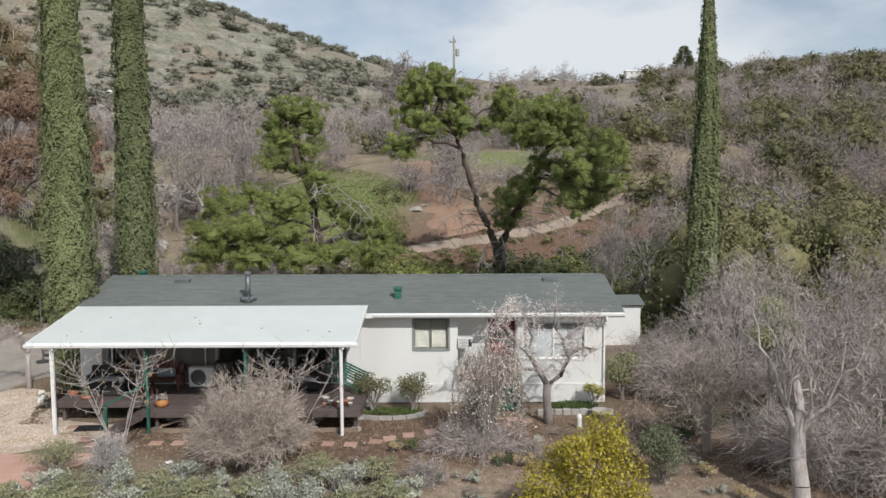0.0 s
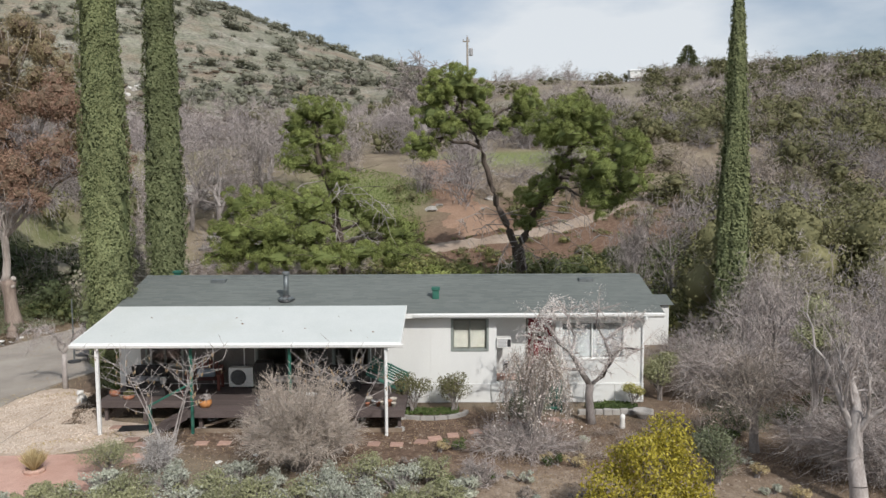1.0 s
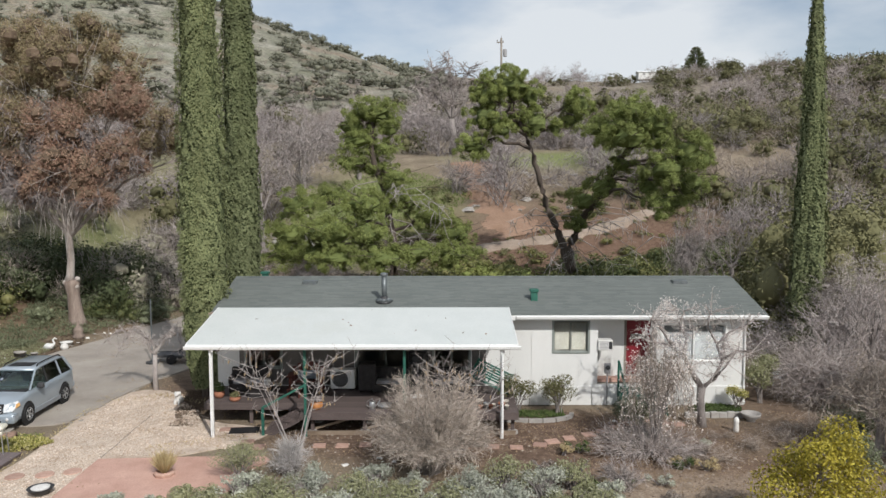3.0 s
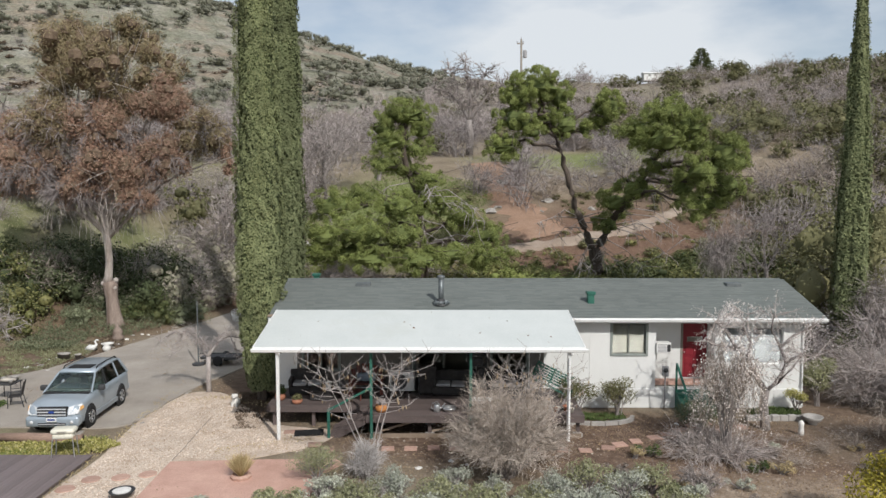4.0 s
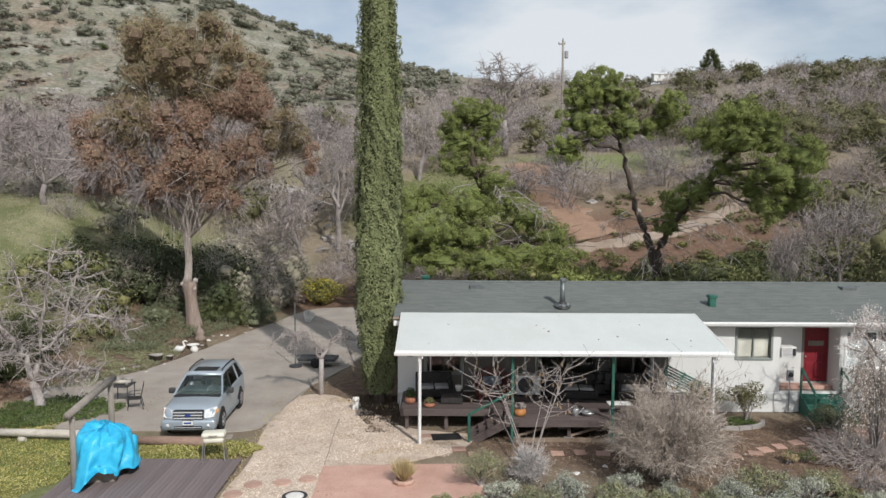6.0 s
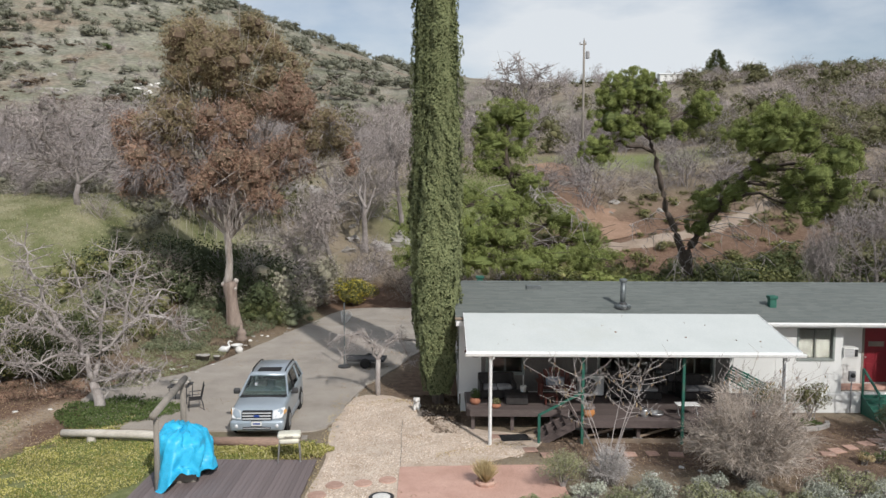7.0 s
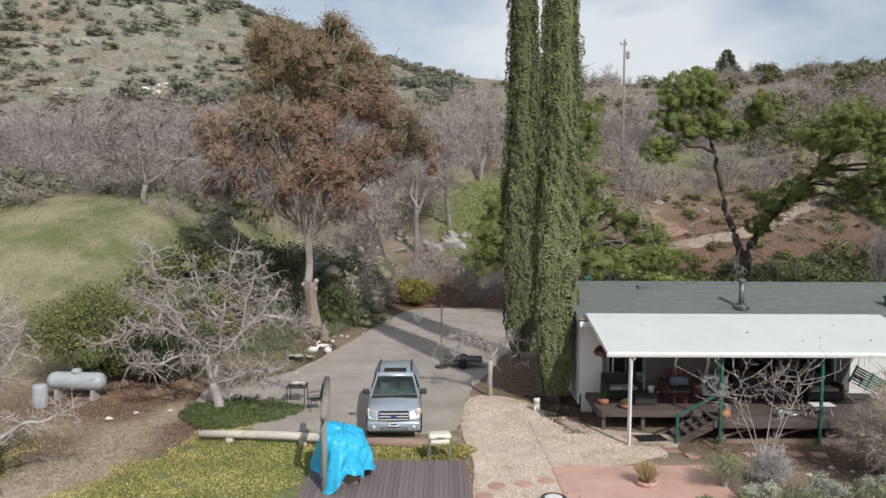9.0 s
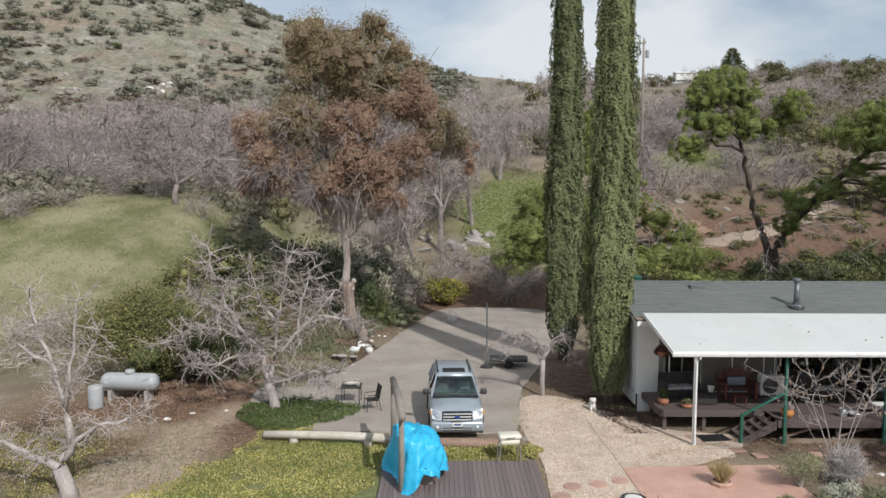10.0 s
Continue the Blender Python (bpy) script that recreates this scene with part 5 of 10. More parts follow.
def eucalyptus():
    rng, prng = np.random.default_rng(41), random.Random(41)
    at = (-26.9, 43.2)
    t = thing("eucalyptus_tree", "large eucalyptus with rusty brown foliage and pale peeling trunk", "tree", Matrix.Translation((*at, gz(*at))))
    path = [(0.16, 0, -0.3), (0.1, 0, 0.3), (0.02, 0, 1.0), (-0.05, 0, 1.8), (-0.1, 0, 2.3), (-0.08, 0, 2.6), (-0.2, 0.05, 2.85)]
    trunk = part("trunk", Geo().tube(path, [0.6, 0.46, 0.37, 0.34, 0.40, 0.44, 0.2], 14), M["bark_euc"], t, smooth=True)
    for x, z, r in ((-0.42, 2.55, 0.17), (0.28, 2.75, 0.16), (0.2, 2.3, 0.15), (-0.3, 2.2, 0.14)):
        part("burl", Geo().lathe([(0.01, -r), (r * 0.8, -r * 0.6), (r, 0), (r * 0.75, r * 0.6), (0.01, r)], 10, (x, -0.12, z)), M["bark_pale"], trunk, smooth=True)
    path = [(-0.25, 0, 2.5), (-0.16, -0.02, 3.0), (-0.1, 0, 3.8), (-0.16, 0.02, 4.8), (-0.3, 0.05, 6.0), (-0.42, 0.1, 7.2), (0.2, 0.2, 10), (0.4, 0.2, 14.5)]
    part("upper_trunk", Geo().tube(path, [0.3, 0.22, 0.2, 0.2, 0.19, 0.2, 0.17, 0.07], 12), M["bark_pale"], t, "pale peeling upper trunk", smooth=True)
    crown = [(-1.95, 0.3, 16.2, 2.5, 2.4, 1.6), (1.7, 0.2, 16.6, 1.7, 1.6, 1.5), (0.1, -0.8, 15.0, 2.6, 2.2, 2.0), (3.0, 0.2, 14.9, 1.8, 1.9, 2.3), (-2.7, -0.4, 13.8, 1.5, 1.6, 1.3), (0.6, 0.8, 13.2, 2.2, 2.2, 1.6),
             (3.5, -0.6, 12.9, 2.0, 2.0, 1.6), (-5.1, 0.2, 11.0, 1.8, 1.8, 1.9), (-2.6, -1.2, 11.6, 2.4, 2.2, 1.7), (0.6, -1.6, 11.4, 2.2, 2.0, 1.6), (5.4, 0.3, 11.2, 2.0, 2.0, 1.7), (6.9, 0.4, 10.0, 0.9, 1.0, 1.4),
             (1.0, -2.0, 9.0, 2.3, 2.0, 1.5), (-3.4, -1.4, 9.3, 2.2, 2.0, 1.5), (3.5, -0.8, 9.8, 1.9, 1.8, 1.5), (-5.2, 0, 8.6, 1.5, 1.5, 1.3), (-1.0, -1.8, 8.0, 1.8, 1.6, 1.2), (2.4, -1.6, 7.4, 1.4, 1.4, 0.9)]
    crown = [(q[0], q[1], q[2], q[3] * 0.93, q[4] * 0.93, q[5] * 0.9) for q in crown]
    segs = limbed(t, rng, prng, (-0.1, 0.1, 5.2), crown, 0.11, None)
    part("limb_framework", array_mesh("limb_framework", *seg_arrays(segs, 6), M["bark_pale"], True), None, t)
    tints, hearts = {"euc": [], "euc_olive": []}, []
    for j, q in enumerate(crown):
        pieces = tints["euc_olive" if j < 6 or j in (8, 10) else "euc"]
        n = int(2000 * q[3] * q[4])
        clumps = int(13 * q[3] * q[4] ** 0.5)
        d = unit(rng.normal(size=(clumps, 3)))
        pc = np.array(q[:3]) + d * np.array(q[3:]) * rng.uniform(0.4, 0.86, (clumps, 1))
        cs = rng.uniform(0.32, 0.62, clumps) * q[3] * 0.62
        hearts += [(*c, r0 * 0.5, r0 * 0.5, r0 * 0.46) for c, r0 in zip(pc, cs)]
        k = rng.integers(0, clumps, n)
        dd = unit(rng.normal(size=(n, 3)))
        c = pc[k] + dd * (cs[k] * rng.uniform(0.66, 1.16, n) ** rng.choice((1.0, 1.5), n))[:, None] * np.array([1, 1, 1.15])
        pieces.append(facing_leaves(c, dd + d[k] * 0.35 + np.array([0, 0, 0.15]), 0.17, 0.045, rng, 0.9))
    # solid clump hearts, dark in colour to imitate shade between the leaf clumps
    part("inner_crown", array_mesh("inner_crown", *lump_arrays(hearts, rng, 6, 3, 1.0), M["euc_core"]), None, t, "inner mass coloured dark as crown shade", kind="stuff")
    for key, text in (("euc", "drooping rusty brown leaves"), ("euc_olive", "olive-brown upper leaves")):
        part("crown", array_mesh("crown", *joined(tints[key]), M[key]), None, t, text)
    tips = []
    for k in range(560):
        q = crown[prng.choice((7, 8, 9, 10, 13, 13, 13, 14, 15, 15, 16, 16, 17))]
        d = Vector((prng.gauss(0, 1), prng.gauss(0, 1), prng.gauss(0, 0.8) - 0.4)).normalized()
        tips.append((Vector(q[:3]) + Vector((d.x * q[3], d.y * q[4], d.z * q[5])) * prng.uniform(0.6, 1.05), d, 0.01))
    part("bare_twig_mass", array_mesh("bare_twig_mass", *sliver_arrays(twigs(tips, rng, 14, 0.9, 0.012, 0.4, 1.1), rng), M["twig_mauve"]), None, t, "gray bare twigs among the leaves", kind="stuff")
    hang = []
    for k in range(170):
        a = prng.uniform(0, 2 * math.pi)
        rr = prng.uniform(0.3, 3.2)
        p = Vector((rr * math.cos(a), rr * math.sin(a) * 0.6 - 0.9, prng.uniform(6.4, 8.8)))
        q = p + Vector((prng.uniform(-0.5, 0.5), prng.uniform(-0.4, 0.4), -prng.uniform(0.4, 1.1)))
        e = q + Vector((prng.uniform(-0.3, 0.3), prng.uniform(-0.3, 0.3), -prng.uniform(0.4, 1.2)))
        hang += [(*p, *q, 0.013, 0.009), (*q, *e, 0.009, 0.004)]
    part("dead_hanging_wood", array_mesh("dead_hanging_wood", *seg_arrays(hang, 4), M["twig"]), None, t, "pale dead hanging branches", kind="stuff")


eucalyptus()

# bare trees near the house and yard
def armed_tree(name, label, seed, at, trunk, radii, arms, thick, bark, twig_mat, shoots=7, per=4, twig=0.45, droop=0.1, reach=0.9, tr=0.0075, sr=0.026):
    """A leafless tree with a short trunk and crooked main limbs; arms: paths from the base, given as (x, z) with y drawn at random."""
    rng, prng = np.random.default_rng(seed), random.Random(seed)
    t = thing(name, label, "tree", Matrix.Translation((*at, gz(*at))))
    part("trunk", Geo().tube([(x, 0, z) for x, z in trunk], radii, 10), M[bark], t, smooth=True)
    ends, segs, depth = [], [], {}
    for arm in arms:
        r0 = thick * (1.0 if arm[0] == trunk[-1] else 0.6)
        lean = prng.uniform(-0.5, 0.5)
        y0 = depth.get(arm[0], 0.0)
        pts = []
        for i, (x, z) in enumerate(arm):
            depth.setdefault((x, z), y0 + lean * i * 0.55)
            pts.append(Vector((x, depth[(x, z)], z)))
        fine = []
        for p, q in zip(pts, pts[1:]):
            fine += [p.lerp(q, f) + Vector((prng.gauss(0, 0.04), prng.gauss(0, 0.04), prng.gauss(0, 0.04))) * (f > 0) for f in (0, 0.33, 0.66)]
        fine.append(pts[-1])
        part("limb", Geo().tube(fine, [r0 * (1 - 0.78 * i / (len(fine) - 1)) for i in range(len(fine))], 7), M[bark], t, smooth=True)
        for i, p in enumerate(fine[2:]):
            for k in range(shoots if i % 2 else shoots - 2):
                d = Vector((prng.gauss(0, 0.9), prng.gauss(0, 0.9), prng.gauss(0.25, 0.7))).normalized()
                m = p + d * reach * prng.uniform(0.25, 0.6)
                e = m + (d + Vector((prng.gauss(0, 0.4), prng.gauss(0, 0.4), prng.gauss(0.1, 0.4)))).normalized() * reach * prng.uniform(0.3, 0.7)
                segs += [(*p, *m, sr, sr * 0.65), (*m, *e, sr * 0.65, sr * 0.3)]
                ends += [(e, d, 0.01), (m, d, 0.01)]
    part("limb_framework", array_mesh("limb_framework", *seg_arrays(segs, 4), M[bark], True), None, t, kind="stuff")
    part("twig_crown", array_mesh("twig_crown", *sliver_arrays(twigs(ends, rng, per, twig, tr, droop, 1.1), rng), M[twig_mat]), None, t, kind="stuff")
    return t


armed_tree("bare_tree", "wide leafless fruit tree with pale crooked limbs", 51, (-28.1, 29.1), [(0.04, -0.15), (0, 0.3), (-0.12, 0.7), (-0.2, 1.05)], [0.26, 0.2, 0.17, 0.18], [
    [(-0.2, 1.05), (-0.37, 2.1), (-0.73, 2.7), (-1.3, 3.45), (-1.76, 4.5), (-2.1, 5.5), (-2.2, 6.4)], [(-0.73, 2.7), (-1.9, 3.2), (-3.1, 3.2), (-4.2, 2.6)], [(-0.2, 1.05), (0.05, 2.2), (0.9, 3.0), (1.6, 3.6), (2.3, 4.6)],
    [(-0.2, 1.05), (0.75, 1.3), (1.6, 1.6), (2.7, 1.7)], [(0.05, 2.2), (0.1, 3.4), (0.4, 4.8), (0.75, 6.1)], [(0.9, 3.0), (1.0, 4.2), (1.5, 5.5)], [(-0.37, 2.1), (-1.3, 2.2), (-2.3, 1.7), (-3.0, 1.9)],
    [(-1.3, 3.45), (-2.4, 4.2), (-3.3, 4.6)], [(1.6, 3.6), (2.6, 3.5), (3.3, 3.0)], [(0.1, 3.4), (-0.6, 4.3), (-0.9, 5.4)]], 0.115, "bark_light", "twig", 6, 5, 0.5, 0.3)
armed_tree("bare_tree", "leafless pale gray tree at the dirt track", 52, (-32.0, 20.9), [(0.06, -0.15), (0.0, 0.3), (-0.2, 0.85)], [0.28, 0.21, 0.19], [
    [(-0.2, 0.85), (0.0, 1.4), (-0.26, 2.4), (-0.5, 2.85), (-0.85, 3.5), (-1.4, 4.6), (-1.7, 5.6)], [(-0.2, 0.85), (-0.8, 1.05), (-1.5, 1.3), (-2.4, 1.6), (-3.2, 2.2)], [(-0.26, 2.4), (-0.1, 3.2), (0.05, 4.3), (0.15, 5.4)],
    [(0.0, 1.4), (0.7, 1.9), (1.3, 1.95), (1.9, 2.2)], [(-0.85, 3.5), (-1.6, 3.8), (-2.4, 4.6)], [(-0.5, 2.85), (0.2, 3.6), (0.6, 4.4)]], 0.13, "bark_light", "twig", 5, 5, 0.42, 0.1, 0.8, 0.0055, 0.02)
armed_tree("bare_tree", "small leafless weeping tree at the gravel edge", 53, (-17.46, 31.0), [(0.02, -0.1), (0, 0.7), (0.03, 1.55)], [0.12, 0.1, 0.095], [
    [(0.03, 1.55), (-0.3, 2.2), (-0.9, 2.6), (-1.7, 2.45), (-2.2, 2.0)], [(0.03, 1.55), (0.35, 2.1), (0.9, 2.4), (1.5, 2.3), (1.9, 1.8)], [(0.03, 1.55), (0.0, 2.0), (-0.25, 2.4), (-0.5, 2.75)], [(0.35, 2.1), (0.6, 2.5), (1.0, 2.7)],
    [(-0.3, 2.2), (-0.8, 2.6), (-1.3, 2.6)], [(-0.9, 2.6), (-1.3, 2.1), (-1.6, 1.5)], [(0.9, 2.4), (1.2, 1.9), (1.4, 1.4)]], 0.055, "bark_light", "twig", 4, 3, 0.34, 0.5, 0.5, 0.0048, 0.014)


armed_tree("bare_tree", "gnarled leafless oak on the grass slope", 70, (-39.6, 51.4), [(0, -0.2), (-0.12, 0.6), (0.1, 1.3)], [0.26, 0.17, 0.16], [
    [(0.1, 1.3), (-0.6, 2.3), (-1.6, 2.6), (-2.5, 2.7), (-3.4, 3.4)], [(-0.6, 2.3), (-1.9, 4.0), (-3.0, 5.0), (-4.4, 5.4)], [(0.1, 1.3), (-0.2, 3.0), (-0.6, 5.3), (-1.6, 6.6)], [(0.1, 1.3), (2.0, 2.6), (3.6, 3.6), (4.8, 3.3)],
    [(-0.2, 3.0), (1.0, 5.2), (1.8, 6.8)], [(2.0, 2.6), (2.4, 4.2), (3.2, 5.6)], [(-1.9, 4.0), (-2.2, 5.6), (-2.6, 6.6)]], 0.13, "bark_gray", "twig_mauve", 7, 5, 0.9, 0.1, 1.5, 0.012, 0.045)
armed_tree("bare_tree", "spreading leafless oak on the ridge above the meadow", 74, (-4.4, 97), [(0, -0.2), (0.1, 2.5), (-0.1, 4.5)], [0.5, 0.4, 0.36], [
    [(-0.1, 4.5), (-1.2, 6.5), (-2.6, 8.0), (-4.8, 8.6)], [(-0.1, 4.5), (0.2, 7.0), (-0.3, 9.5), (-0.6, 12)], [(-0.1, 4.5), (1.4, 6.4), (2.8, 8.4), (4.8, 9.2)], [(0.2, 7.0), (1.2, 9), (2.2, 11)], [(-1.2, 6.5), (-1.6, 9), (-2.6, 11)]], 0.24, "bark_gray", "twig_mauve", 7, 5, 1.1, 0.0, 1.9, 0.02, 0.06)


def blossom_tree(at):
    """A short trunk that forks wide, with crooked arms and sparse white blossom."""
    rng, prng = np.random.default_rng(54), random.Random(54)
    t = thing("blossom_tree", "small gnarled fruit tree with sparse white blossom", "tree", Matrix.Translation((*at, gz(*at))))
    part("trunk", Geo().tube([(0.05, 0, -0.15), (0.0, 0, 0.5), (-0.04, 0, 1.0), (0, 0, 1.42)], [0.2, 0.15, 0.14, 0.15], 10), M["bark_gray"], t, smooth=True)
    arms = [[(0, 0, 1.35), (-0.3, 0, 1.9), (-0.7, -0.1, 2.5), (-1.2, -0.2, 2.95), (-2.0, -0.25, 3.1)], [(-0.7, -0.1, 2.5), (-0.55, 0.1, 3.1), (-0.85, 0.1, 3.7), (-0.7, 0, 4.1)], [(-1.2, -0.2, 2.95), (-1.5, -0.3, 3.5), (-1.9, -0.2, 3.9)],
            [(0, 0, 1.35), (0.45, 0, 1.72), (0.72, 0.05, 2.35), (0.55, 0.15, 2.9), (1.0, 0.1, 3.35), (1.5, 0, 3.6)], [(0.72, 0.05, 2.35), (1.15, -0.15, 2.75), (1.7, -0.2, 2.7)], [(0.55, 0.15, 2.9), (0.2, 0.2, 3.5), (0.3, 0.1, 4.1)],
            [(-0.3, 0, 1.9), (-0.9, -0.5, 2.1), (-1.6, -0.8, 2.2), (-2.3, -0.9, 1.9)], [(0.45, 0, 1.72), (0.6, -0.6, 2.3), (0.9, -0.9, 2.9)]]
    tips = []
    for arm in arms:
        r0 = 0.115 if arm[0][2] < 1.4 else 0.06
        part("limb", Geo().tube([Vector(p) + Vector((prng.gauss(0, 0.03), prng.gauss(0, 0.03), 0)) for p in arm], [r0 * (1 - 0.75 * i / (len(arm) - 1)) for i in range(len(arm))], 8), M["bark_gray"], t, smooth=True)
        for p, q in zip(arm[1:], arm[2:]):
            for k in range(9):
                o = Vector(p).lerp(Vector(q), prng.random())
                tips.append((o, Vector((prng.gauss(0, 0.8), prng.gauss(0, 0.8), prng.gauss(0.3, 0.6))).normalized(), 0.01))
        for k in range(5):
            tips.append((Vector(arm[-1]), Vector((prng.gauss(0, 0.7), prng.gauss(0, 0.7), prng.gauss(0.2, 0.6))).normalized(), 0.01))
    ends, segs = [], []
    for p, d, r in tips:
        e = p + d * prng.uniform(0.3, 0.75)
        segs.append((*p, *e, 0.014, 0.008))
        ends.append((e, d, 0.008))
    tw = twigs(ends, rng, 5, 0.45, 0.006, 0.3)
    part("twig_crown", array_mesh("twig_crown", *joined([seg_arrays(segs, 4), sliver_arrays(tw, rng)]), M["twig"]), None, t, kind="stuff")
    k = rng.integers(0, len(tw), 8000)
    c = tw[k, 3:6] + rng.normal(size=(8000, 3)) * 0.06
    c = c[rng.uniform(size=8000) < 0.35 + 0.65 * (c[:, 0] < -0.3)]
    part("blossom", array_mesh("blossom", *leaf_arrays(c, rng.normal(size=c.shape), 0.05, 0.038, rng), M["blossom"]), None, t, "scattered white blossom", kind="stuff")


blossom_tree((3.73, 26.3))
for k, (x, y, h, r) in enumerate([(9.4, 19.2, 7.0, 3.0), (12.2, 24.5, 6.3, 3.2), (15.8, 21.5, 7.4, 3.6), (12.2, 30.5, 6.0, 3.0), (16.5, 28.5, 6.8, 3.8), (14.0, 37.5, 5.4, 3.0), (14.6, 34.8, 6.2, 3.4), (20.5, 33, 7.0, 4.0),
                                   (8.4, 23.4, 3.8, 2.6), (20.5, 25, 7.6, 4.0), (13.2, 20.4, 5.0, 3.0)]):
    bare_tree("bare_tree", "leafless gray oak with tangled twigs", 60 + k % 5, (x, y), h, r, bark="bark_light" if k == 0 else "bark_gray", twig_mat=("twig", "twig_mauve", "twig_brown")[k % 3], per=4, twig=0.5, twig_r=0.0052, spin=k * 1.3, group="bare oaks", trunk_r=0.24 if k == 0 else 0.17, trunk_frac=0.42 if k == 0 else 0.3)
for k, (x, y, h, r) in enumerate([(-21.6, 66.4, 12.5, 5.8), (-56, 60, 7, 5), (-62, 72, 8, 5.5)]):
    bare_tree("bare_tree", "gnarled leafless oak on the grass slope", 70 + k, (x, y), h, r, twig_mat="twig_mauve", per=3, twig=0.6, twig_r=0.022 if y > 90 else 0.014, spin=k * 2.1, group="slope oaks", trunk_r=0.3)


for k, (x, y, h, r) in enumerate([(-18.6, 72, 10.5, 5.0), (-25.5, 70, 11, 5.5), (-15.0, 84, 10.5, 5.5), (-23.5, 61.5, 8.0, 4.2), (-20.5, 80, 11, 6)]):
    bare_tree("bare_tree", "gray leafless oak beside the meadow", 90 + k % 3, (x, y), h, r, twig_mat="twig", per=4, twig=0.8, twig_r=0.014, spin=k * 1.9, group="meadow oaks", trunk_r=0.26, trunk_frac=0.24)
bare_tree("bare_tree", "pale silvery leafless tree beside the forked pine", 76, (13.2, 48.0), 9.0, 4.4, bark="bark_gray", twig_mat="twig_mauve", per=4, twig=0.6, twig_r=0.008, trunk_r=0.18, trunk_frac=0.2)
bare_tree("bare_tree", "pale silvery leafless tree beside the forked pine", 77, (11.3, 51.0), 7.0, 3.4, bark="bark_gray", twig_mat="twig_mauve", per=4, twig=0.6, twig_r=0.008, trunk_r=0.15, trunk_frac=0.2)


def twiggy(name, label, seed, at, rx, height, mat, stems, per, r=0.006, tip=0.5, leaves=None):
    """A dense leafless shrub of many thin stems from one base."""
    rng = np.random.default_rng(seed)
    t = thing(name, label, "shrub", Matrix.Translation((at[0], at[1], gz(*at))))
    segs, tips = [], []
    for k in range(stems):
        a, e = rng.uniform(0, 2 * np.pi), rng.uniform(0.15, 1.0) ** 0.6
        end = np.array([np.cos(a) * rx * e, np.sin(a) * rx * e, height * (1.02 - 0.62 * e ** 2.2) * rng.uniform(0.55, 1.05)])
        p = np.array([rng.normal() * 0.12, rng.normal() * 0.12, -0.05])
        m = p + (end - p) * 0.5 + np.array([0, 0, 0.12 * height]) + rng.normal(size=3) * 0.06
        segs += [(*p, *m, r * 2.6, r * 1.8), (*m, *end, r * 1.8, r)]
        d = Vector(end - m).normalized()
        for f in (0.35, 0.65, 1.0):
            q = m + (end - m) * f
            tips.append((Vector(q), d, r))
        tips.append((Vector(p + (m - p) * 0.75), d, r))
    part("stem_framework", array_mesh("stem_framework", *seg_arrays(segs, 4), M["bark_gray"], True), None, t, kind="stuff")
    part("twig_crown", array_mesh("twig_crown", *sliver_arrays(twigs(tips, rng, per, tip, r * 0.9, 0.05, 1.2), rng), M[mat]), None, t, kind="stuff")
    if leaves:
        m2, n, size = leaves
        pts = np.array([x[0] for x in tips], float)
        c = pts[rng.integers(0, len(pts), n)] + rng.normal(size=(n, 3)) * tip * 0.35
        part("foliage", array_mesh("foliage", *leaf_arrays(c, rng.normal(size=(n, 3)), size, size * 0.45, rng), M[m2]), None, t)
    return t


twiggy("gray_shrub", "large gray-brown twiggy shrub before the deck", 81, (-5.75, 22.0), 1.9, 3.15, "twig_tan", 230, 17, 0.0045, 0.5, ("twig_tan", 9000, 0.035))
shrub("citrus_bush", "rounded bush with bright yellow-green leaves", 91, (3.3, 17.4), 1.85, 3.3, "citrus", 12000, 0.095, 0.5, 17, z0=0.0,
      form=[(0.55, 0, 2.65, 0.56, 0.55, 0.51), (0.11, 0, 1.95, 0.76, 0.77, 0.69), (-0.78, 0.1, 1.4, 0.64, 0.68, 0.51), (0.96, -0.1, 1.6, 0.6, 0.64, 0.6), (0.22, -0.7, 1.25, 0.76, 0.68, 0.69), (-0.33, 0.5, 1.75, 0.56, 0.59, 0.51), (0.78, 0.4, 2.2, 0.48, 0.51, 0.41), (-1.22, -0.2, 0.85, 0.52, 0.59, 0.46), (0.0, 0, 0.6, 1.12, 1.1, 0.51), (1.29, 0, 0.85, 0.52, 0.59, 0.51), (-0.15, -0.4, 2.35, 0.4, 0.42, 0.37)])
bush = shrub("evergreen_bush", "broad dark evergreen bush beside the gas tank", 92, (-34.3, 33.2), 3.5, 4.8, "bay", 36000, 0.105, 0.5, 44, z0=0.0)
# solid lumps in the dark core colour stand for shade within the bush
part("inner_crown", array_mesh("inner_crown", *lump_arrays(lobes_in(np.random.default_rng(92), 30, 1.8, 1.8, 0.5, 3.4, 0.8), np.random.default_rng(3), 7, 4, 0.7), M["cypress_core"]), None, bush, "inner mass coloured dark as crown shade", kind="stuff")
# Dark bush set low to stand in for the shaded hollow under the canopy
bush = shrub("evergreen_bush", "evergreen bush filling the shaded hollow behind the fruit tree", 93, (-31.7, 33.7), 2.7, 3.4, "darkgreen", 20000, 0.1, 0.5, 32, z0=-0.05)
# dark lumps again, as the shade inside this bush
part("inner_crown", array_mesh("inner_crown", *lump_arrays(lobes_in(np.random.default_rng(94), 26, 1.7, 1.6, 0.5, 2.6, 0.7), np.random.default_rng(5), 7, 4, 0.7), M["cypress_core"]), None, bush, "inner mass coloured dark as crown shade", kind="stuff")


